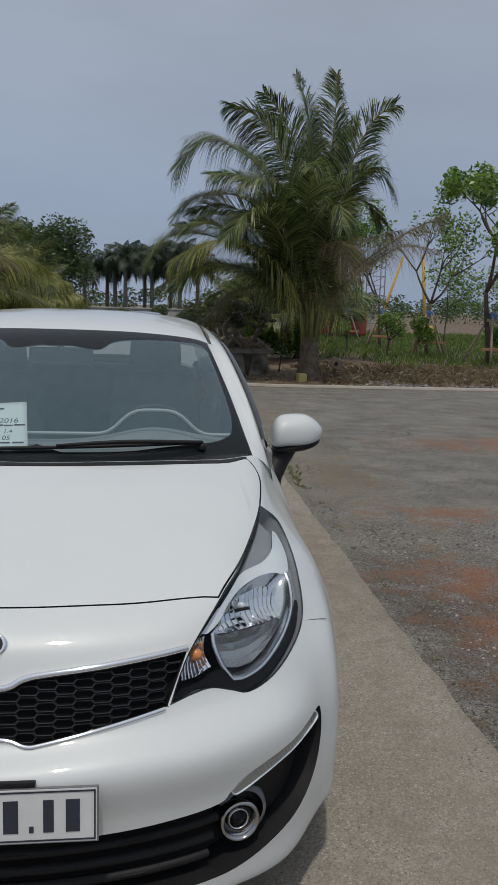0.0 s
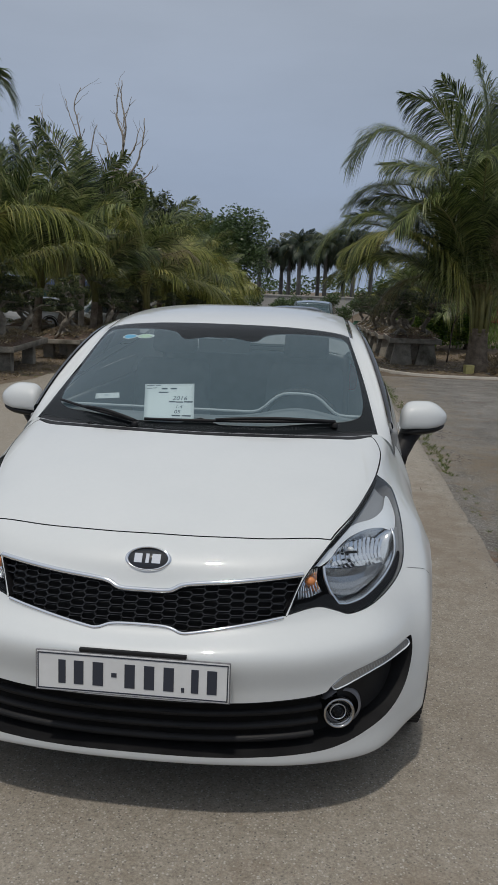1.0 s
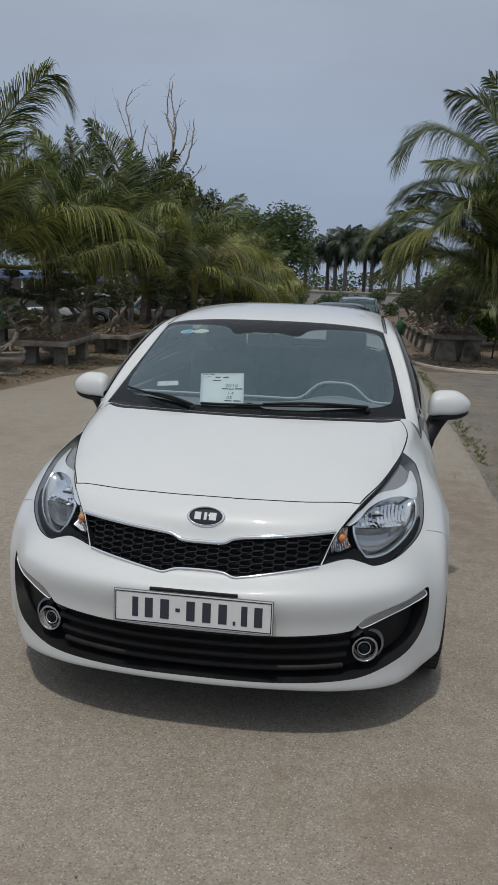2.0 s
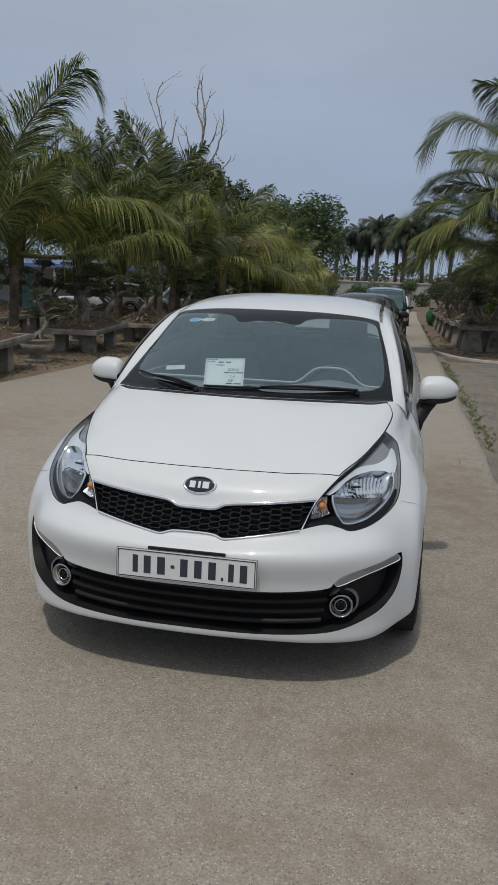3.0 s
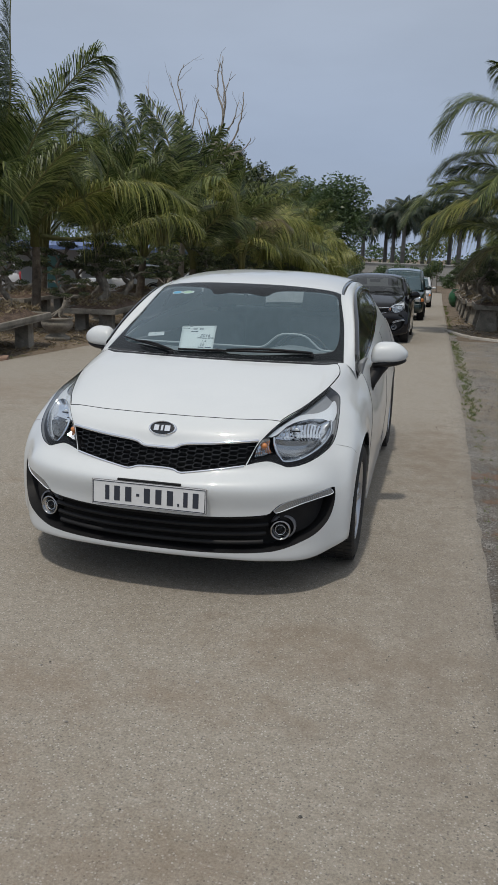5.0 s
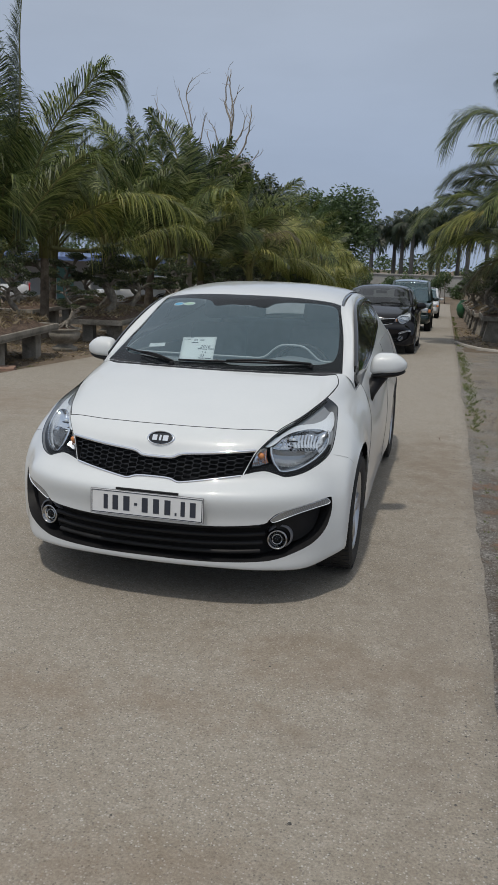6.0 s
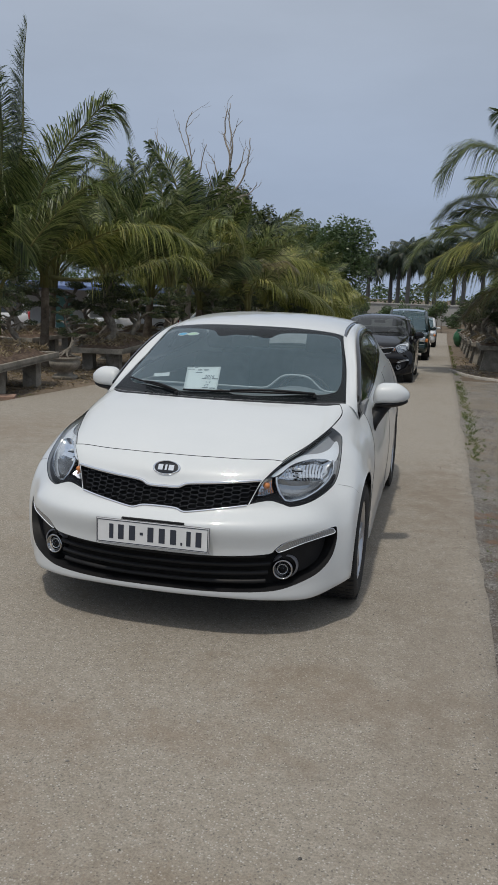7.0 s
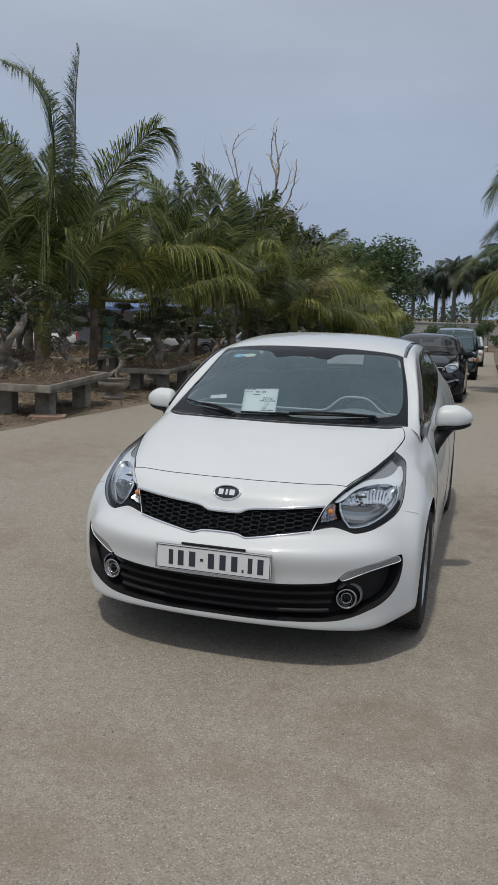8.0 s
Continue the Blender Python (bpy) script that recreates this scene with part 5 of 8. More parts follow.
tagged(yard, "grey gravel yard with reddish dirt patches", "ground", kind="structure")
kv = []
for x in xs:
    y, d = kerb_line(x), .05
    slope = (kerb_line(x + .01) - kerb_line(x - .01)) / .02
    n = Vector((-slope, 1, 0)).normalized()
    for a, z in ((-d, -.05), (-d, .03), (-d + .012, .04), (d - .012, .04), (d, .03), (d, -.05)):
        kv.append((x + n.x * a, y + n.y * a, fall(y) + z + .006 * noise.noise((x * 3, a * 20, 0))))
kerb = part("kerb", mesh("kerb", kv, [(6 * i + j, 6 * (i + 1) + j, 6 * (i + 1) + j + 1, 6 * i + j + 1) for i in range(len(xs) - 1) for j in range(5)]), KERB)
tagged(kerb, "pale low concrete kerb round the yard", "kerb", kind="structure")
# ---- the white saloon and what lies behind its windscreen ----
saloon("saloon_car", "white four-door saloon parked on the concrete road", WHITE)
glasshouse = Net(HOUSE)


def card_behind_glass(name, label, category, corners, off, bars, material, ink=None, words=()):
    """A flat sheet that leans against the inside of the windscreen; bars stand for its writing."""
    tl, tr, br, bl = [np.array(glasshouse.at(u, v, off)) for u, v in corners]
    def spot(a, b, lift=0.0):
        p = (tl * (1 - a) + tr * a) * (1 - b) + (bl * (1 - a) + br * a) * b
        n = np.cross(tr - tl, bl - tl)
        return p - n / np.linalg.norm(n) * lift
    n = 10
    thick = [spot(i / n, j / n, lift) for lift in (0, -.0006) for j in range(n + 1) for i in range(n + 1)]
    face = [(j * (n + 1) + i, j * (n + 1) + i + 1, (j + 1) * (n + 1) + i + 1, (j + 1) * (n + 1) + i) for j in range(n) for i in range(n)]
    rim = [i for i in range(n)] + [(n + 1) * j + n for j in range(n)] + [(n + 1) * n + i for i in range(n, 0, -1)] + [(n + 1) * j for j in range(n, 0, -1)]
    low = (n + 1) ** 2
    walls = [(a, a + low, b + low, b) for a, b in zip(rim, rim[1:] + rim[:1])]
    sheet_ = part(name, mesh(name, thick, face + [tuple(k + low for k in q[::-1]) for q in face] + walls), material)
    tagged(sheet_, label, category)
    for a, b, w, h in bars:
        h *= .7
        q = [spot(a, b, .0008), spot(a + w, b, .0008), spot(a + w, b + h, .0008), spot(a, b + h, .0008)]
        part("bar", mesh("bar", q, [(0, 1, 2, 3)], smooth=False), ink or INK, sheet_)
    for text, a, b, h in words:
        curve = bpy.data.curves.new("writing", "FONT")
        curve.body, curve.size, curve.shear = text, 1.0, .2
        letters = new("writing", curve)
        flat = bpy.data.meshes.new_from_object(letters.evaluated_get(bpy.context.evaluated_depsgraph_get()))
        bpy.data.objects.remove(letters)
        for v in flat.vertices:
            v.co = Vector(spot(a + v.co.x * h, b + h * (1 - v.co.y), .0008))
        part("writing", flat, ink or INK, sheet_, "handwritten figures")
    return sheet_


NOTE_BARS = [(.04, .04, .15, .025), (.22, .03, .10, .03), (.04, .12, .10, .02), (.16, .11, .08, .025), (.34, .12, .12, .06), (.52, .12, .13, .06), (.28, .23, .20, .045),
             (.50, .49, .13, .05), (.64, .50, .14, .045), (.80, .49, .17, .05), (.56, .86, .17, .05), (.76, .86, .18, .05)]
PALE_INK = plain("faded_print", (0.45, 0.50, 0.52), 0.7)
note = card_behind_glass("paper_note", "pale handwritten paper note leaning inside the windscreen", "paper", ((.71, -.75), (.75, -.17), (.19, -.075), (.17, -.62)), -.012, NOTE_BARS, PAPER, words=(("2016", .56, .31, .15), ("1.4", .62, .56, .12), ("05", .60, .69, .13)))
card = card_behind_glass("paper_card", "small white card lying behind the windscreen", "card", ((.545, -1.46), (.585, -1.08), (.50, -1.04), (.46, -1.42)), -.02, [(.35, .30, .2, .3)], PAPER, PALE_INK)
# ---- plants ----
PALM_GREEN = leafy("palm_leaflets", (0.011, 0.023, 0.007), (0.150, 0.205, 0.058), (0.38, 0.41, 0.16), scale=.8)
PALM_YELLOW = leafy("yellowing_palm_leaflets", (0.070, 0.095, 0.024), (0.33, 0.36, 0.09), (0.52, 0.47, 0.17), scale=.8)
PALM_DRY = leafy("dry_palm_leaflets", (0.15, 0.125, 0.065), (0.27, 0.23, 0.12), (0.36, 0.31, 0.18), scale=.8)
PALM_RIB = varied("palm_rib", [(0.09, 0.095, 0.032), (0.21, 0.20, 0.07)], 3, rough=.6)
PALM_TRUNK = varied("ringed_palm_trunk", [(0.07, 0.055, 0.04), (0.15, 0.12, 0.09), (0.23, 0.19, 0.145)], 6, rough=.95, fine=.3, bump=.01, bump_scale=40)
BONSAI_GREEN = leafy("bonsai_leaves", (0.010, 0.018, 0.008), (0.072, 0.102, 0.040), (0.17, 0.185, 0.075), scale=2)
BONSAI_BARK = varied("pale_gnarled_bark", [(0.09, 0.08, 0.065), (0.19, 0.17, 0.14), (0.30, 0.275, 0.23)], 9, rough=.95, fine=.3, bump=.008, bump_scale=60)
TREE_GREEN = leafy("broad_leaves", (0.055, 0.12, 0.022), (0.17, 0.30, 0.05), (0.31, 0.42, 0.09), scale=.9)
FAR_GREEN = leafy("distant_leaves", (0.045, 0.075, 0.033), (0.11, 0.165, 0.065), scale=.3)
BARK = varied("brown_bark", [(0.06, 0.048, 0.038), (0.13, 0.105, 0.085)], 9, rough=.95, fine=.3, bump=.006)
DEAD_WOOD = varied("bare_grey_wood", [(0.24, 0.21, 0.175), (0.38, 0.34, 0.29)], 8, rough=.95, fine=.2)
GRASS = leafy("grass_blades", (0.07, 0.13, 0.022), (0.16, 0.25, 0.05), (0.26, 0.30, 0.09), scale=.6)
STRAW = leafy("dry_straw", (0.14, 0.105, 0.06), (0.27, 0.21, 0.12), (0.36, 0.29, 0.18), scale=1)


def arching(base, azimuth, elevation, length, droop, n=22):
    """The line of a frond's rib that leaves its base at an elevation and droops towards its tip."""
    az = math.radians(azimuth)
    pts = [np.array(base, float)]
    for i in range(n):
        s = (i + .5) / n
        e = math.radians(min(elevation + 16 * max(0, 1 - s / .28), 89) - droop * s ** 1.4)
        side = math.radians(6 * math.sin(3 * s + azimuth))
        d = np.array([math.cos(az + side) * math.cos(e), math.sin(az + side) * math.cos(e), math.sin(e)])
        pts.append(pts[-1] + d * length / n)
    return np.array(pts)


def leading(base, vias, n=22):
    """The line of a frond's rib that leads from its base by way of the given places, each from the palm's foot."""
    knots = [tuple(base)] + list(vias)
    line = rounded(knots, 24, closed=False)
    step = np.concatenate([[0], np.cumsum(np.linalg.norm(np.diff(line, axis=0), axis=1))])
    at = np.linspace(0, step[-1], n + 1)
    return np.stack([np.interp(at, step, line[:, k]) for k in range(3)], axis=1)


def frond(rng, pts, leaf=0.75, density=24, hang=0.5, thick=.015, roll=0.0, bare=.24, fold=.22):
    """A palm frond: its rib as a line with radii, and its leaflets as narrow blades on both sides.
    roll turns the blade about its rib, fold lifts both rows of leaflets."""
    n = len(pts) - 1
    length = float(np.sum(np.linalg.norm(np.diff(pts, axis=0), axis=1)))
    radii = [.034 * (1 - i / n) ** .8 + .004 + (.03 * (1 - i / 5) if i < 5 else 0) for i in range(n + 1)]
    m = max(int(length * density), 12)
    s = np.linspace(bare, .998, m)
    verts, faces = [], []
    f = s * n
    i = np.minimum(f.astype(int), n - 1)
    t = (f - i)[:, None]
    at = pts[i] * (1 - t) + pts[i + 1] * t
    way = pts[i + 1] - pts[i]
    way /= np.linalg.norm(way, axis=1)[:, None]
    chord = pts[-1] - pts[0]
    ground = np.cross(np.array([chord[0], chord[1], 0.0]), (0, 0, 1.0))
    ground /= max(np.linalg.norm(ground), 1e-6)
    flat = ground - way * (way @ ground)[:, None]
    flat /= np.maximum(np.linalg.norm(flat, axis=1), 1e-6)[:, None]
    up = np.cross(flat, way)
    r = math.radians(roll) * np.minimum(1, (s / .4))[:, None]
    flat, up = flat * np.cos(r) + up * np.sin(r), up * np.cos(r) - flat * np.sin(r)
    gust = rng.normal(0, .12)
    for sign in (1, -1):
        long_ = leaf * np.clip(1.05 - ((s - .44) / .62) ** 2, .16, 1) * 1.22 * rng.uniform(.9, 1.06, m)
        lean = .46 + .58 * s ** 1.8 + rng.normal(0, .085, m) + sign * gust
        out = flat * sign * np.cos(lean)[:, None] + way * np.sin(lean)[:, None] + up * rng.normal(fold, .06, m)[:, None]
        out /= np.linalg.norm(out, axis=1)[:, None]
        down = np.zeros_like(out)
        sag = hang * rng.uniform(.5, 1.7, m) * (1 + .5 * np.sin(9 * s + sign))
        down[:, 2] = -1
        p1 = at + out * (long_ * .38)[:, None] + down * (long_ * sag * .07)[:, None]
        p2 = at + out * (long_ * .70)[:, None] + down * (long_ * sag * .28)[:, None]
        p3 = at + out * (long_ * .92)[:, None] + down * (long_ * sag * .66)[:, None]
        wide = np.cross(out, up) * (thick * (.8 + .5 * rng.random(m)))[:, None]
        keep = (rng.random(m) > .08) & (np.sin(s * rng.uniform(24, 52) + rng.uniform(0, 6)) > -.93)
        k = len(verts)
        block = np.stack([at - wide * .5, at + wide * .5, p1 + wide, p1 - wide, p2 + wide * .8, p2 - wide * .8, p3], axis=1).reshape(-1, 3)
        verts.extend(block)
        for q in range(m):
            if keep[q]:
                b = k + 7 * q
                faces += [(b, b + 1, b + 2, b + 3), (b + 3, b + 2, b + 4, b + 5), (b + 5, b + 4, b + 6)]
    return (list(map(tuple, pts)), radii), (verts, faces)


def palm(name, label, x, y, fronds, seed, trunk=1.0, girth=.17, more=0, more_range=((0, 360), (20, 80)), size=4.4, bulge=1.0, near=False, yellow=.35, stalks=7):
    """A coconut palm on the ground at (x, y). fronds: (azimuth, elevation, length, droop, kind), or (places, kind, roll) for one
    that leads by way of places given from the palm's foot; more: how many others."""
    rng = np.random.default_rng(seed)
    z = terrain(x, y)
    tree = tagged(new(name), label, "palm tree", "coconut palms along the road")
    tree.location = (x, y, z)
    lean = (rng.normal(0, .05), rng.normal(0, .05))
    ring, line = [], []
    steps = 26
    for i in range(steps + 1):
        s = i / steps
        r = girth * (1 + .55 * bulge * math.exp(-s * 4)) * (1 + .10 * ((i % 2) - .5)) * (1 - .15 * s)
        line.append((lean[0] * s * trunk, lean[1] * s * trunk, trunk * s - .05))
        ring.append(r)
    part("trunk", mesh("trunk", *tube(line, ring, 14)), PALM_TRUNK, tree, "ringed brown trunk")
    top = (lean[0] * trunk, lean[1] * trunk, trunk - .1)
    lines = []
    for f in fronds:
        if len(f) == 3:
            a = math.atan2(f[0][-1][1], f[0][-1][0])
            x1, y1, z1 = f[0][0]
            lines.append((leading((top[0] + .4 * girth * math.cos(a), top[1] + .4 * girth * math.sin(a), top[2]), [(x1 * .28, y1 * .28, top[2] + (z1 - top[2]) * .5)] + f[0]), f[1], f[2]))
        else:
            lines.append((arching(top, *f[:4]), f[4], rng.uniform(-55, 55)))
    (a0, a1), (e0, e1) = more_range
    for i in range(more):
        e = e1 - (e1 - e0) * ((i + .5) / more) ** .9 + rng.normal(0, 4)
        kind = "yellow" if (i > more * (.72 if yellow < .5 else .25) and rng.random() < yellow) else "green"
        lines.append((arching(top, a0 + (a1 - a0) * ((i * .618034 + rng.random() * .08) % 1), e, size * rng.uniform(.8, 1.08), 48 + 50 * (1 - (e / 90)) + rng.normal(0, 12)), kind, rng.uniform(-60, 60)))
    ribs, blades = [], {"green": [], "yellow": [], "dry": []}
    for pts, kind, roll in lines:
        length = float(np.sum(np.linalg.norm(np.diff(pts, axis=0), axis=1)))
        (pts, radii), leaf = frond(rng, pts, leaf=(.218 if near else .232) * length ** .95, hang=rng.uniform(.45, .8) if kind == "green" else rng.uniform(.8, 1.1), density=(72 if near else 58) * (.85 if kind == "dry" else 1),
                                   thick=(.0088 if near else .0102) * (.75 if kind == "dry" else 1), roll=roll)
        ribs.append(tube(pts, radii, 5))
        blades[kind].append(leaf)
    for k in range(stalks):
        a = 2 * math.pi * k / stalks + rng.random()
        ribs.append(tube([(top[0] + .6 * girth * math.cos(a), top[1] + .6 * girth * math.sin(a), trunk - .35), (top[0] + .8 * girth * math.cos(a), top[1] + .8 * girth * math.sin(a), trunk + .25), (top[0] + .26 * math.cos(a), top[1] + .26 * math.sin(a), trunk + .9)], [.07, .05, .03], 6))
    part("frond_ribs", mesh("frond_ribs", *joined(ribs)), PALM_RIB, tree)
    for kind, mat in (("green", PALM_GREEN), ("yellow", PALM_YELLOW), ("dry", PALM_DRY)):
        if blades[kind]:
            part("crown", mesh("crown", *joined(blades[kind]), smooth=False), mat, tree, {"green": "", "yellow": "yellowing fronds", "dry": "dry brown fronds"}[kind])
    return tree


def leaf_cloud(rng, centres, radii, count, size, flat=1.0):
    """Small leaves round the given centres: (verts, faces) of single quads."""
    c = np.asarray(centres, float)
    r = np.asarray(radii, float)
    k = rng.choice(len(c), count, p=r**2 / np.sum(r**2))
    d = rng.normal(size=(count, 3))
    d /= np.linalg.norm(d, axis=1)[:, None]
    d *= (rng.random(count) ** .35)[:, None]
    d[:, 2] *= flat
    p = c[k] + d * r[k][:, None]
    a = rng.normal(size=(count, 3))
    a[:, 2] *= .6
    a /= np.linalg.norm(a, axis=1)[:, None]
    b = np.cross(a, rng.normal(size=(count, 3)))
    b /= np.maximum(np.linalg.norm(b, axis=1), 1e-6)[:, None]
    s = (size * rng.uniform(.6, 1.3, count))[:, None]
    verts = np.stack([p - a * s, p + b * s * .42, p + a * s, p - b * s * .42], axis=1).reshape(-1, 3)
    return list(map(tuple, verts)), [(4 * i, 4 * i + 1, 4 * i + 2, 4 * i + 3) for i in range(count)]


def limbs(rng, start, way, length, radius, depth, spread_=.6, ends=None, pieces=None, wobble=.12, rise=.15, forks=(2, 3)):
    """Branching wood: tubes in pieces, twig ends in ends."""
    p = np.array(start, float)
    d = np.array(way, float)
    pts, rad = [tuple(p)], [radius]
    n = 5
    for i in range(n):
        d = d + rng.normal(0, wobble, 3) + np.array([0, 0, rise * .3])
        d /= np.linalg.norm(d)
        p = p + d * length / n
        pts.append(tuple(p))
        rad.append(radius * (1 - .38 * (i + 1) / n))
    pieces.append(tube(pts, rad, 6 if depth > 1 else 4))
    if depth == 0:
        ends.append(p)
        return
    for _ in range(rng.integers(forks[0], forks[1] + 1)):
        q = d + rng.normal(0, spread_, 3)
        q[2] = q[2] * .7 + rise
        q /= np.linalg.norm(q)
        limbs(rng, p, q, length * rng.uniform(.6, .85), radius * .6, depth - 1, spread_, ends, pieces, wobble, rise, forks)


def broad_tree(name, label, x, y, height, seed, leaves=1800, leaf=.07, clump=.38, depth=3, trunk_r=.07, mat=None, category="tree", group="", bare=.42, z=None, spread_=.55, flat=.8, slim=1.0):
    rng = np.random.default_rng(seed)
    tree = tagged(new(name), label, category, group)
    tree.location = (x, y, terrain(x, y) if z is None else z)
    pieces, ends = [], []
    limbs(rng, (0, 0, -.05), (rng.normal(0, .04), rng.normal(0, .04), 1), height * bare, trunk_r, depth, spread_, ends, pieces, .07)
    wv, wf = joined(pieces)
    high_ = max(v_[2] for v_ in wv)
    squeeze = np.array([slim, slim, height / high_])
    wv = [tuple(np.array(v_) * squeeze) for v_ in wv]
    ends = [np.array(e) * squeeze for e in ends]
    part("trunk", mesh("trunk", wv, wf), BARK, tree, "slender brown trunk")
    if leaves:
        ends = [np.array(e) for e in ends]
        part("crown", mesh("crown", *leaf_cloud(rng, ends, [clump * rng.uniform(.6, 1.25) for _ in ends], leaves, leaf, flat), smooth=False), mat or TREE_GREEN, tree)
    return tree


def bonsai_meshes(seed, tall=1.35, pads=9, leaves=2200, wide=.55):
    """Trunk and foliage of a potted miniature tree."""
    rng = np.random.default_rng(seed)
    wood, line, rad = [], [], []
    p = np.array([0.0, 0, -.05])
    a = rng.uniform(0, 6.28)
    for i in range(12):
        s = i / 11
        p = p + np.array([.075 * math.cos(a + 6.5 * s), .075 * math.sin(a + 6.5 * s), tall * .075])
        line.append(tuple(p))
        rad.append((.068 * (1 - s) ** 1.1 + .018) * (1 + .25 * math.sin(i * 2.3)))
    wood.append(tube(line, rad, 8))
    for k in range(7):
        b = 2 * math.pi * k / 7 + rng.random()
        q = np.array(line[0])
        root = [tuple(q + np.array([0, 0, .12]))]
        for i in range(5):
            root.append((q[0] + (.08 + .07 * i) * math.cos(b + .15 * rng.normal()), q[1] + (.08 + .07 * i) * math.sin(b + .15 * rng.normal()), .12 - .035 * i))
        wood.append(tube(root, [.05, .045, .035, .028, .02, .012], 5))
    centres, radii = [], []
    for k in range(pads):
        i = int(rng.integers(4, 12))
        b = rng.uniform(0, 6.28)
        o = np.array(line[i])
        reach = wide * rng.uniform(.35, 1.0) * (1.15 - .5 * i / 11)
        e = o + np.array([reach * math.cos(b), reach * math.sin(b), rng.uniform(-.05, .22)])
        m = (o + e) / 2 + np.array([0, 0, .08])
        wood.append(tube([tuple(o), tuple(m), tuple(e)], [.03, .022, .012], 5))
        centres.append(e + np.array([0, 0, .06]))
        radii.append(rng.uniform(.12, .23))
    centres.append(np.array(line[-1]) + np.array([0, 0, .08]))
    radii.append(.24)
    return mesh("trunk", *joined(wood)), mesh("foliage", *leaf_cloud(rng, centres, radii, leaves, .024, .38), smooth=False)


BONSAIS = [bonsai_meshes(40 + i, tall=1.2 + .12 * (i % 4), pads=13 + i % 4, leaves=3900 + 300 * (i % 3), wide=.5 + .07 * (i % 3)) for i in range(6)]
for tr, fo in BONSAIS:
    tr.materials.append(BONSAI_BARK)
    fo.materials.append(BONSAI_GREEN)


def bonsai(x, y, z, kind, turn, size=1.0, group="bonsai trees on the planters"):
    tree = tagged(new("bonsai_tree"), "dark green bonsai with a gnarled pale trunk", "bonsai", group)
    tree.matrix_basis = pose(x, y, z, 0, 0, turn) @ Matrix.Diagonal((size, size, size, 1))
    tr, fo = BONSAIS[kind % len(BONSAIS)]
    part("trunk", tr, None, tree)
    part("foliage", fo, None, tree)
    return tree


CONCRETE = varied("weathered_concrete", [(0.165, 0.150, 0.122), (0.255, 0.233, 0.193), (0.34, 0.315, 0.265)], 3.5, rough=.92, fine=.25, bump=.004, bump_scale=50, second=(0.075, 0.067, 0.048), second_scale=2.2, second_at=(.50, .70))
HUMUS = varied("dark_potting_soil", [(0.06, 0.042, 0.032), (0.125, 0.085, 0.062), (0.20, 0.145, 0.105)], 14, rough=1, fine=.5, bump=.02, bump_scale=60)


def litter(rng, x0, x1, y0, y1, count, z, size=.05, lift=.012, slim=.3):
    p = np.stack([rng.uniform(x0, x1, count), rng.uniform(y0, y1, count)], axis=1)
    verts, faces = [], []
    for i, (x, y) in enumerate(p):
        h = (z(x, y) if callable(z) else z) + lift * rng.random()
        a, s = rng.uniform(0, 6.28), size * rng.uniform(.4, 1.3)
        c, d = math.cos(a), math.sin(a)
        w = slim * s
        k = len(verts)
        verts += [(x - c * s, y - d * s, h), (x - d * w, y + c * w, h + lift * .6), (x + c * s, y + d * s, h + lift * rng.random() * 2), (x + d * w, y - c * w, h + .002)]
        faces.append((k, k + 1, k + 2, k + 3))
    return verts, faces


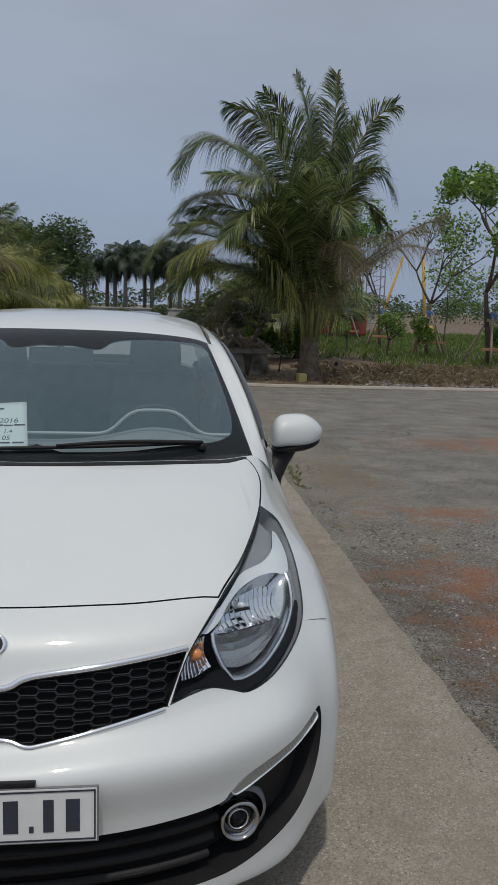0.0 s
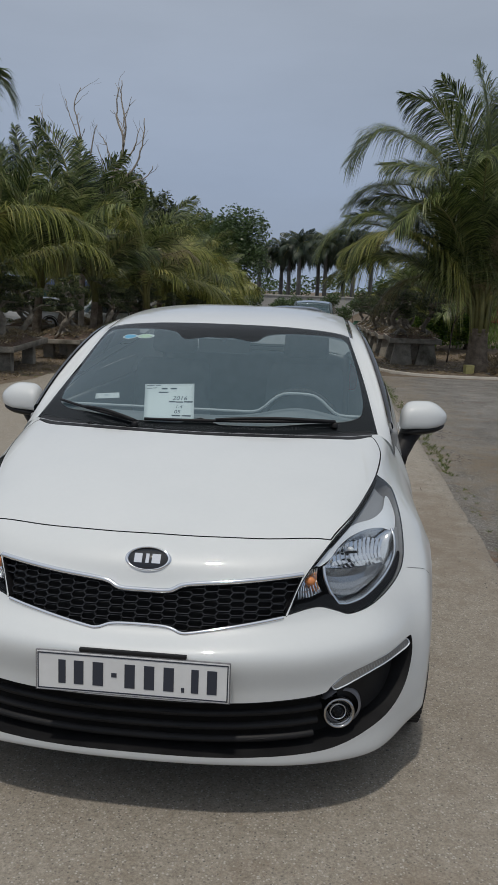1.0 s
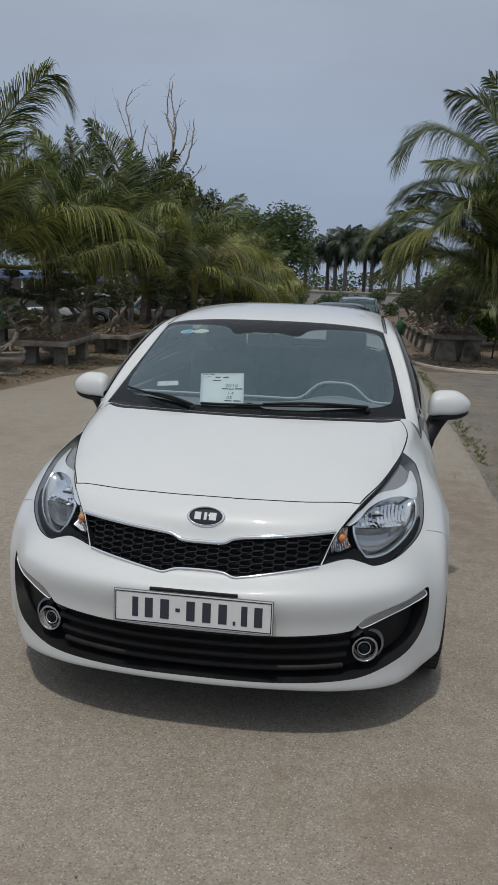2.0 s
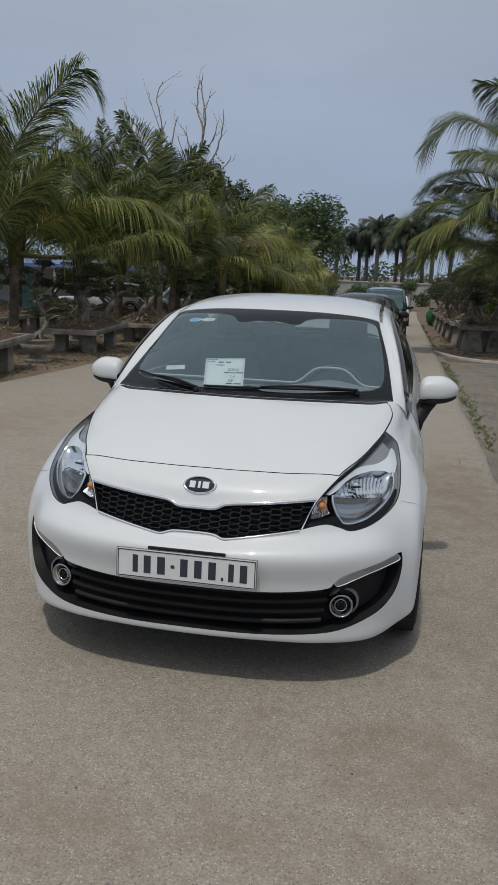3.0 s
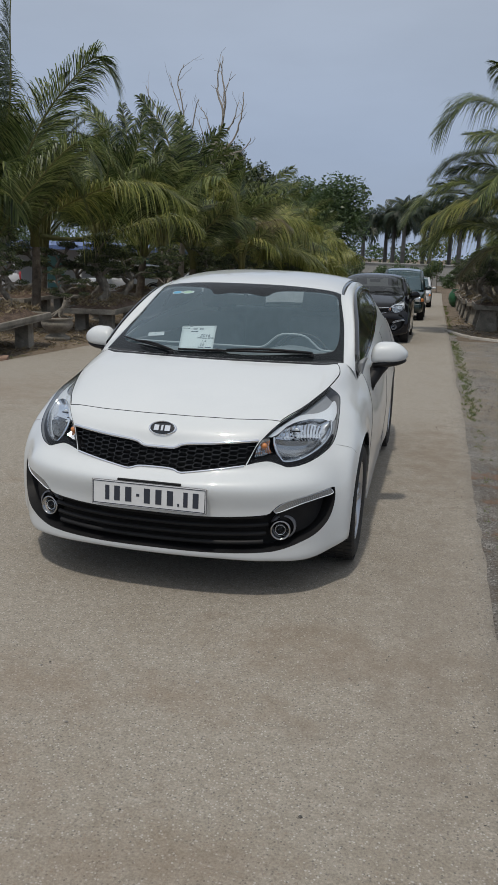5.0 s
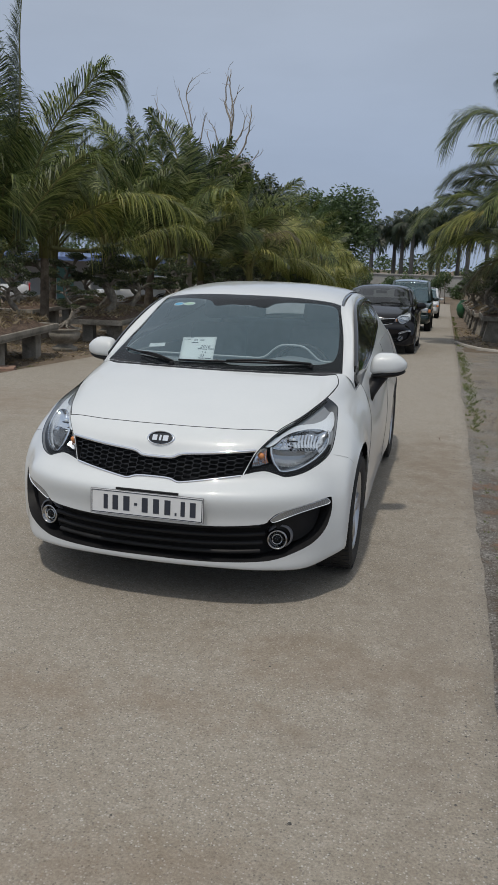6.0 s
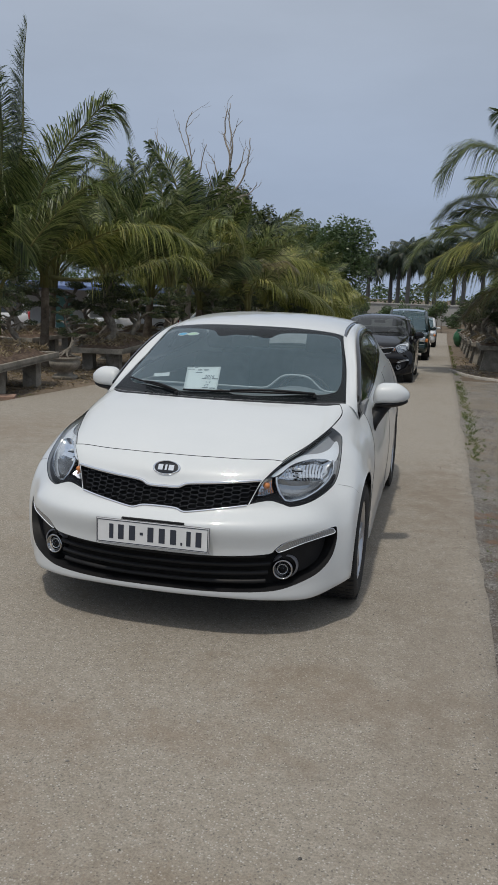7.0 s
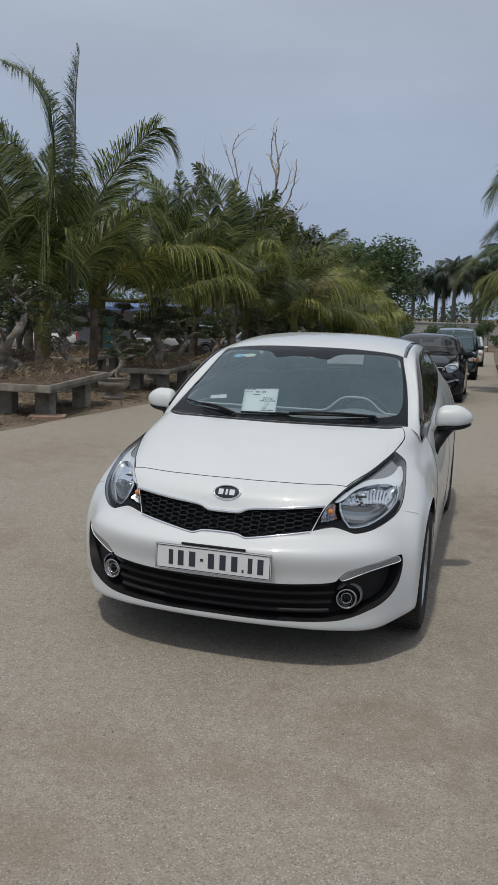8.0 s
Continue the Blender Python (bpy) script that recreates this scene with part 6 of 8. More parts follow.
def planter(x, y, turn, length=2.6, width=1.15, high=.52, legs="block", label="weathered concrete trough planter on block legs", seed=0, slab=.11):
    """A shallow concrete trough on legs; its long side runs along y."""
    rng = np.random.default_rng(seed)
    thing = tagged(new("stone_planter"), label, "planter", "stone planters along the road")
    thing.matrix_basis = pose(x, y, terrain(x, y), 0, 0, turn)
    lip = .05
    tray = merge(box((width, length, slab * .55), (0, 0, high - slab), .012),
                 box((lip, length, slab), (-width / 2 + lip / 2, 0, high - slab + .004), .012), box((lip, length, slab), (width / 2 - lip / 2, 0, high - slab + .004), .012),
                 box((width - 2 * lip, lip, slab), (0, -length / 2 + lip / 2, high - slab + .004), .012), box((width - 2 * lip, lip, slab), (0, length / 2 - lip / 2, high - slab + .004), .012))
    for v in tray.verts:
        v.co += Vector((.006 * noise.noise((v.co.x * 3, v.co.y * 3, seed)), .006 * noise.noise((v.co.y * 3, v.co.z * 9, seed)), .008 * noise.noise((v.co.y * 2, v.co.x * 2, seed + 5))))
    part("trough", tray, CONCRETE, thing)
    for sy in (-1, 1):
        if legs == "block":
            for sx in (-1, 1):
                part("leg", box((.24, .26, high - slab + .06), (sx * (width / 2 - .3), sy * (length / 2 - .55), -.06), .015), CONCRETE, thing)
        else:
            for sx in (-1, 1):
                part("leg", box((.64, .40, high - slab + .06), (sx * (width / 2 - .38), sy * (length / 2 - .26), -.06), .015, taper=.62), CONCRETE, thing, "splayed concrete leg")
    n = 12
    v = []
    for j in range(n + 1):
        for i in range(n + 1):
            a, b = i / n * 2 - 1, j / n * 2 - 1
            edge = (1 - abs(a) ** 3) * (1 - abs(b) ** 3)
            v.append((a * (width / 2 - lip), b * (length / 2 - lip), high - .03 + edge * (.17 + .14 * noise.noise((a * 2.5, b * 4, seed)))))
    soil = part("soil", mesh("soil", v, [(j * (n + 1) + i, j * (n + 1) + i + 1, (j + 1) * (n + 1) + i + 1, (j + 1) * (n + 1) + i) for j in range(n) for i in range(n)]), HUMUS, thing, "heaped dark soil")
    lv = litter(rng, -width / 2 + .08, width / 2 - .08, -length / 2 + .08, length / 2 - .08, 700, lambda a, b: high + .03 + .17 * (1 - (2 * a / width) ** 2) * (1 - (2 * b / length) ** 2), .05, .05, .14)
    tagged(part("leaf_litter", mesh("leaf_litter", *lv, smooth=False), STRAW, soil), kind="stuff")
    return thing


def pot(x, y, r=.29, high=.42):
    thing = tagged(new("plant_pot"), "round weathered stone pot on a pedestal", "plant pot")
    thing.location = (x, y, terrain(x, y))
    prof = [(.20, -.03), (.23, .03), (.23, .06), (.15, .09), (.14, .13), (.22, .17), (.28, .24), (.29, .30), (.26, .335), (.30, .36), (.30, .39), (.26, .39), (.25, .35), (.001, .35)]
    part("bowl", mesh("bowl", *lathe([(a * r / .29, b * high / .39) for a, b in prof], 28)), CONCRETE, thing)
    part("soil", mesh("soil", *lathe([(.25 * r / .29, high * .92), (.15, high * 1.0), (.001, high * 1.02)], 16)), HUMUS, thing)
    return thing
# ---- planters, bonsai and palms along the left verge ----
POLE_WOOD_DARK = varied("weathered_stake", [(0.12, 0.095, 0.07), (0.20, 0.16, 0.12)], 6, rough=.9)
LEFT = [(-5.72, 8.25, 9, 2.7), (-6.25, 14.2, 7, 2.9), (-6.2, 18.3, 4, 2.6), (-6.1, 22.2, 2, 2.6), (-6.0, 26.4, 0, 2.6), (-5.9, 31, 0, 2.6), (-5.9, 36, 0, 2.6), (-5.9, 41, 0, 2.6)]
rng = np.random.default_rng(5)
for i, (x, y, turn, length) in enumerate(LEFT):
    planter(x, y, turn, length, 1.2, .53, seed=i)
    zt = terrain(x, y) + .58
    for j, dy in enumerate((-.55, .75) if i == 0 else (-.75, .1, .85)):
        bonsai(x + rng.normal(0, .12), y + dy, zt, i * 3 + j, rng.uniform(0, 360), (1.25, .7)[j] if i == 0 else rng.uniform(.85, 1.1))
for i, (x, y) in enumerate([(-9.4, 13.0), (-10.2, 17.6), (-10.6, 21.8), (-10.4, 26.5), (-10.2, 32), (-10.2, 38)]):
    planter(x, y, 4, 2.6, 1.2, .53, seed=20 + i)
    for j, dy in enumerate((-.6, .6)):
        bonsai(x + rng.normal(0, .12), y + dy, terrain(x, y) + .58, i * 2 + j + 1, rng.uniform(0, 360), rng.uniform(1.0, 1.3))
pot(-5.62, 10.45)
bonsai(-5.62, 10.45, terrain(-5.62, 10.45) + .42, 2, 40, .62)
pot(-5.95, 5.6, .34, .46)
pot(-7.4, 16.4)
bonsai(-7.4, 16.4, terrain(-7.4, 16.4) + .42, 4, 140, .8)

GREENS = "green coconut palm with drooping feathery fronds"
palm("coconut_palm", GREENS, -7.85, 11.6, [
    ([(.41, -.2, 3.73), (.45, -.2, 5.16), (.01, -.2, 6.1), (-.7, -.2, 6.5)], "green", 15), ([(.50, .1, 3.33), (.74, .1, 4.56), (.79, .1, 5.86), (.88, .1, 6.68)], "green", -25), ([(.69, .3, 3.01), (1.33, .3, 4.16), (1.93, .3, 4.83), (2.44, .3, 5.24), (2.75, .3, 4.9)], "green", 20),
    ([(.50, -.4, 2.49), (.70, -.4, 3.17), (.83, -.4, 3.25), (.99, -.4, 2.81), (1.10, -.4, 2.3)], "green", 5), ([(.83, -.3, 2.20), (1.36, -.3, 2.82), (1.96, -.3, 3.42), (2.41, -.3, 3.67), (2.62, -.3, 3.3)], "green", 10), ([(-.3, -.4, 3.2), (-.7, -.6, 4.9), (-1.5, -.7, 6.0)], "green", 40),
    ([(-.8, -.2, 2.8), (-1.8, -.3, 4.2), (-2.8, -.3, 4.8)], "green", 50), ([(-.5, .6, 3.2), (-1.2, 1.0, 4.9), (-2.0, 1.2, 5.9)], "green", 60), ([(.3, .9, 2.8), (.7, 2.0, 4.2), (.8, 3.0, 4.6)], "green", 20), ([(.3, -.3, 2.8), (.2, -.5, 3.5), (-.3, -.7, 3.2), (-.6, -.8, 2.4)], "green", 10),
    ([(-.6, -.6, 2.3), (-1.6, -1.1, 3.0), (-2.7, -1.4, 2.6)], "green", 0), ([(-.9, .2, 2.2), (-2.0, .3, 2.9), (-3.2, .3, 2.4)], "green", 0), ([(.5, .3, 2.6), (1.1, .4, 3.2), (1.7, .4, 3.2), (2.1, .4, 2.6)], "green", 15)], 11, trunk=1.1, near=True)
palm("coconut_palm", "slender green coconut palm with a long arching yellow frond", -7.5, 13.2, [
    ([(.56, -.4, 2.41), (1.21, -.5, 2.71), (1.84, -.5, 2.95), (2.46, -.5, 3.05), (3.07, -.5, 2.99), (3.75, -.5, 2.65)], "yellow", 0), ([(.7, .5, 1.95), (1.57, .6, 2.1), (2.1, .6, 2.27), (2.69, .6, 2.45), (3.21, .6, 2.49), (3.6, .6, 2.25)], "yellow", 0),
    ([(.2, .6, 3.0), (.4, 1.3, 4.0), (.9, 2.0, 4.4)], "green", 40), ([(-.4, .2, 3.0), (-.9, .4, 4.0), (-1.8, .5, 4.1)], "green", -50), ([(.3, .2, 2.9), (.9, .3, 3.7), (1.5, .4, 3.7), (2.0, .4, 3.1)], "green", 20), ([(.3, .3, 3.0), (.5, .5, 4.0), (.3, .7, 4.6)], "green", 70),
    ([(-.6, -.2, 2.6), (-1.4, -.4, 2.9), (-2.2, -.5, 2.4)], "green", 0)], 12, trunk=2.1, girth=.10, bulge=.3, more=2, more_range=((60, 300), (55, 80)), size=3.4, near=True)
palm("coconut_palm", GREENS, -9.0, 20.0, [([(.2, -.1, 3.2), (.45, -.1, 5.0), (-.3, -.1, 6.0)], "green", 75), ([(-.5, .2, 3.0), (-1.3, .3, 4.4), (-2.4, .3, 4.6)], "green", 30), ([(.7, .1, 2.9), (1.6, .1, 3.9), (2.6, .1, 3.8)], "green", 20), ([(.5, .1, 3.4), (.9, .1, 5.0), (.75, .1, 6.0)], "green", 80), ([(.7, -.1, 3.2), (1.3, -.1, 4.8), (1.5, -.1, 5.75)], "green", -80)], 21, trunk=1.9, girth=.12, bulge=.4, more=8, more_range=((0, 360), (48, 80)), size=4.2)
palm("coconut_palm", GREENS, -7.1, 21.0, [([(.1, -.1, 3.2), (0, -.1, 5.2), (-.9, -.1, 6.4)], "green", -75), ([(.4, .2, 3.2), (.9, .3, 4.9), (1.6, .4, 5.6)], "green", 60), ([(-.6, -.2, 2.9), (-1.5, -.3, 4.0), (-2.5, -.3, 4.0)], "green", 30), ([(-.3, .1, 3.3), (-.5, .1, 4.9), (-.65, .1, 5.9)], "green", 80), ([(.3, -.1, 3.4), (.5, -.1, 5.0), (.35, -.1, 5.9)], "green", 75)], 22, trunk=1.9, girth=.12, bulge=.4, more=8, more_range=((0, 360), (48, 80)), size=4.2)
palm("coconut_palm", "green coconut palm with arching olive fronds", -6.56, 21.5, [([(0, 0, 3.17), (-0.05, 0, 3.65), (0.35, -0.1, 3.99), (0.81, -0.2, 4.15), (1.26, -0.2, 3.91), (1.49, -0.2, 3.46)], "yellow", 15), ([(0.34, 0.2, 2.83), (0.6, 0.3, 3.27), (0.96, 0.4, 3.5), (1.33, 0.4, 3.2)], "yellow", 0), ([(-.5, .2, 2.98), (-1.2, .3, 3.58), (-1.9, .3, 3.38)], "green", 30)], 24, trunk=1.78, girth=.11, bulge=.4, more=4, more_range=((0, 200), (50, 78)), size=2.8, stalks=5)
palm("coconut_palm", "green coconut palm with one dry brown frond", -5.63, 24.5, [([(0.04, -0.1, 3.04), (0.43, -0.2, 3.53), (1.11, -0.3, 3.82), (1.98, -0.4, 4.06)], "green", 20), ([(-0.07, 0, 3.42), (-0.11, 0.1, 4.37), (0.17, 0.1, 5.02)], "green", 60), ([(0.13, 0.1, 3.24), (0.7, 0.2, 4.19), (1.48, 0.2, 4.35)], "green", -30), ([(0.14, -0.2, 3.05), (-0.09, -0.5, 3.8), (-0.6, -0.7, 4.08), (-1.0, -0.8, 3.78)], "yellow", 10), ([(0.35, -0.3, 2.86), (0.94, -0.4, 3.07), (1.44, -0.5, 3.17), (1.84, -0.5, 2.9)], "dry", 0), ([(-0.27, 0, 3.23), (-0.7, 0.1, 3.98), (-1.02, 0.1, 4.54)], "green", -50), ([(0.37, -0.4, 2.48), (0.97, -0.5, 2.5), (1.48, -0.6, 2.13)], "yellow", 0)], 25, trunk=1.64, girth=.11, bulge=.4, more=4, more_range=((0, 200), (50, 78)), size=2.6, stalks=5)
LEFT_PALMS = [(-9.6, 25.0, 2.2, 4.6), (-7.8, 26.6, 1.9, 4.6), (-7.6, 30.6, 2.0, 4.6), (-7.4, 35.0, 2.0, 4.6), (-7.2, 40.0, 1.9, 4.4), (-7.0, 45.5, 1.7, 4.2), (-7.6, 52, 1.2, 4.2),
              (-12.5, 18.5, 2.2, 4.4), (-13.5, 25, 2.2, 4.6), (-12.5, 33, 1.8, 4.6), (-9.4, 38, 1.6, 4.4)]
for i, (x, y, trunk, size) in enumerate(LEFT_PALMS):
    low = 48 if y < 29 or x < -12 else 22
    tall = 1.0 if y > 33 else 1.12
    hand = [(rng.uniform(80, 200), 83, size * tall, 26, "green"), (rng.uniform(-180, 0), 80, size * tall, 34, "green"), (rng.uniform(-30, 60), 72, size * tall * .95, 52, "green")]
    if y > 29:
        hand += [(rng.uniform(-60, 10), 44, size * .9, 62, "yellow"), (rng.uniform(-100, -30), 38, size * .9, 60, "yellow")]
    palm("coconut_palm", GREENS, x, y, hand, 30 + i, trunk=trunk, girth=.14, more=14, more_range=((0, 360), (low, 80)), size=size, yellow=.72 if y > 26 else .3)

# ---- the palm beside the yard, and those beyond it ----
palm("coconut_palm", "tall green coconut palm with a swollen ringed trunk base", 4.32, 19.1, [
    ([(-0.51, -.1, 3.55), (-1.31, -.2, 5.07), (-2.15, -.2, 5.67), (-2.83, -.2, 5.82), (-3.48, -.2, 5.15)], "green", 20), ([(-0.35, .1, 3.36), (-0.61, .1, 4.78), (-1.01, .2, 5.87), (-1.50, .2, 6.48), (-2.23, .2, 6.75)], "green", -55),
    ([(-0.20, .3, 3.37), (-0.33, .4, 5.26), (-0.78, .5, 6.52), (-1.33, .6, 7.17)], "green", -70), ([(-0.15, -.2, 3.37), (-0.19, -.3, 5.36), (-0.39, -.4, 6.63), (-0.71, -.5, 7.34)], "green", 70), ([(0.05, .1, 3.38), (0.28, .1, 5.00), (0.42, .1, 6.41), (0.42, .1, 7.59)], "green", 80),
    ([(0.16, -.2, 3.28), (0.43, -.2, 4.25), (0.89, -.3, 5.60), (1.30, -.3, 6.46), (1.87, -.3, 6.86)], "green", 55), ([(0.10, .3, 3.38), (0.38, .5, 4.92), (0.82, .6, 6.06), (1.18, .7, 6.73)], "green", 60), ([(0.16, -.4, 3.19), (0.59, -.8, 4.64), (1.17, -1.0, 5.24), (1.65, -1.1, 4.69)], "green", 15),
    ([(-0.74, 0, 3.06), (-1.68, 0, 4.44), (-2.85, .1, 4.53), (-3.51, .1, 4.03)], "green", 15), ([(-0.64, -.3, 3.16), (-1.29, -.6, 4.46), (-1.99, -.7, 4.94), (-2.76, -.8, 4.91)], "green", 30), ([(-0.82, .1, 2.57), (-1.44, .2, 3.12), (-2.68, .2, 3.60), (-3.70, .2, 3.51), (-4.22, .2, 2.88)], "green", 10),
    ([(-0.72, -.3, 2.47), (-1.54, -.6, 3.22), (-2.63, -.8, 3.37), (-3.59, -.9, 2.85)], "yellow", 10), ([(-0.81, .4, 2.28), (-1.73, .7, 2.83), (-2.91, .9, 2.88), (-3.97, 1.0, 2.22)], "yellow", 0), ([(-0.52, -.6, 2.68), (-1.16, -1.3, 3.71), (-1.86, -1.9, 3.97), (-2.43, -2.3, 3.37)], "green", 0),
    ([(-0.73, .5, 2.77), (-1.56, 1.2, 3.88), (-2.36, 1.8, 4.32), (-3.13, 2.3, 3.91)], "green", 10), ([(-0.23, -.6, 2.98), (-0.39, -1.2, 4.31), (-0.52, -1.9, 5.06), (-0.61, -2.5, 4.87)], "green", 10), ([(0.08, -.6, 2.80), (0.13, -1.2, 3.86), (0.21, -1.8, 4.25), (0.24, -2.2, 3.67)], "green", 0),
    ([(0.41, .1, 2.22), (1.24, .1, 2.98), (2.38, .1, 3.81), (3.48, .1, 4.34)], "dry", 20), ([(0.42, -.2, 2.12), (1.20, -.3, 2.83), (2.19, -.4, 3.46), (3.13, -.4, 3.40)], "dry", -10), ([(0.30, .3, 2.41), (0.87, .5, 3.21), (1.66, .6, 3.73), (2.47, .7, 3.96)], "dry", 10), ([(0.20, -.5, 2.41), (0.36, -1.0, 3.29), (0.46, -1.5, 3.39), (0.49, -1.8, 2.71)], "dry", 0),
    ([(-0.43, .8, 2.78), (-0.79, 1.8, 4.30), (-1.11, 2.8, 5.03)], "green", 0), ([(0.18, .8, 2.80), (0.51, 1.7, 4.35), (0.87, 2.6, 5.13)], "green", 30), ([(-0.43, -.5, 2.78), (-0.98, -1.1, 4.10), (-1.49, -1.6, 4.73), (-2.08, -1.9, 4.61)], "green", 30),
    ([(-0.91, -.2, 2.18), (-1.92, -.4, 2.72), (-2.91, -.5, 2.78), (-3.58, -.6, 2.18)], "green", 20), ([(-0.73, .2, 2.86), (-1.47, .3, 3.98), (-2.36, .5, 4.41), (-3.13, .6, 4.19)], "green", -20), ([(-0.81, -.1, 2.37), (-1.74, -.2, 3.31), (-2.64, -.3, 3.84), (-3.51, -.3, 3.71)], "green", 30),
    ([(0.38, .2, 2.90), (0.82, .3, 4.18), (1.30, .4, 4.67), (1.84, .4, 4.12)], "green", 10), ([(-0.60, .1, 1.99), (-1.31, .1, 2.36), (-2.11, .1, 2.14), (-2.69, .1, 1.53)], "dry", 0)],
    71, trunk=1.15, girth=.26, bulge=.9, near=True, stalks=11)
for i, (x, y) in enumerate([(5.6, 27.5), (5.6, 35), (5.6, 43)]):
    palm("coconut_palm", GREENS, x, y, [(180, 34, 3.4, 50, "yellow"), (200, 40, 3.4, 60, "yellow")], 80 + i, trunk=.9, girth=.18, more=16, more_range=((0, 360), (35, 80)), size=3.9)

RIGHT = [(2.95, 22.3, 0, 2.6), (2.85, 26.0, 0, 2.6), (2.8, 29.6, 0, 2.6), (2.8, 33.4, 0, 2.6), (2.8, 38, 0, 2.6), (2.8, 43, 0, 2.6)]
for i, (x, y, turn, length) in enumerate(RIGHT):
    planter(x, y, turn, length, 1.45, .74, legs="splayed", label="weathered concrete trough planter on splayed legs", seed=40 + i, slab=.13)
    for j, (dx, dy) in enumerate(((-.4, -.9), (.4, -.7), (-.1, -.1), (.35, .5), (-.3, .95))):
        bonsai(x + dx, y + dy, terrain(x, y) + .80, i * 7 + j, rng.uniform(0, 360), rng.uniform(.8, 1.15))

# ---- small things at the foot of the palm and the planters ----
BLOCK_YELLOW = varied("yellow_painted_block", [(0.42, 0.38, 0.14), (0.55, 0.50, 0.22)], 9, rough=.8, fine=.2)
BOX_WOOD = varied("pale_box_wood", [(0.17, 0.135, 0.095), (0.27, 0.22, 0.16)], 8, rough=.85, fine=.2)
BRICK_RED = varied("dusty_red_slab", [(0.24, 0.15, 0.11), (0.34, 0.23, 0.17)], 7, rough=.95, fine=.25, bump=.003)
tagged(part("painted_block", box((.22, .20, .24), (4.05, 18.55, terrain(4.05, 18.55) - .02), .015, turn=(0, 0, 12)), BLOCK_YELLOW), "small yellow painted block beside the palm trunk", "block")
nest = tagged(part("wooden_box", box((.32, .24, .26), (5.0, 18.95, terrain(5.0, 18.95) + .32), .012, turn=(0, 18, -14)), BOX_WOOD), "pale wooden box with a round hole beside the palm", "box")
part("hole", mesh("hole", [(4.99 + .05 * math.cos(a), 18.805 + .015 * math.cos(a), terrain(5, 18.95) + .44 + .05 * math.sin(a)) for a in np.linspace(0, 6.283, 19)[:-1]], [tuple(range(18))]), SEAM, nest)
tagged(part("box_stake", box((.07, .07, .40), (5.0, 18.98, terrain(5.0, 18.98) - .04), .006), POLE_WOOD_DARK), "short weathered stake under the wooden box", "stake")
tagged(part("paving_slab", box((.52, .30, .06), (-5.05, 7.15, terrain(-5.05, 7.15) - .01), .012, turn=(0, 0, 24)), BRICK_RED), "dusty red slab lying under the planter", "slab")
for k, (x, y, a) in enumerate([(10.6, 21.6, 20), (11.4, 22.0, -8), (12.2, 21.4, 12)]):
    tagged(part("plank", box((1.7, .16, .05), (x, y, terrain(x, y) + .03 + .03 * k), .008, turn=(0, 3, a)), BOX_WOOD), "pale weathered plank lying on the ground", "plank", "planks on the ground")
# ---- other parked cars ----
BLACK_PAINT = varied("black_car_paint", [(0.005, 0.005, 0.007), (0.008, 0.008, 0.010)], 3, rough=.1, coat=.3, spec=.2, rough_spread=.02)
GREEN_PAINT = varied("dark_green_car_paint", [(0.008, 0.022, 0.022), (0.012, 0.03, 0.03)], 3, rough=.25, coat=1.0, rough_spread=.04)
SILVER_PAINT = varied("silver_car_paint", [(0.55, 0.57, 0.59), (0.62, 0.63, 0.65)], 3, rough=.3, coat=1.0, rough_spread=.04)


def slope_pose(x, y, turn=0.0):
    """A car's place on the falling road: nose at y."""
    drop = math.degrees(math.atan2(fall(y + 3.4) - fall(y + .8), 2.57)) if y > -1 else 0
    return pose(x, y, fall(y + .8) - .8 * math.tan(math.radians(drop)), drop, 0, turn)


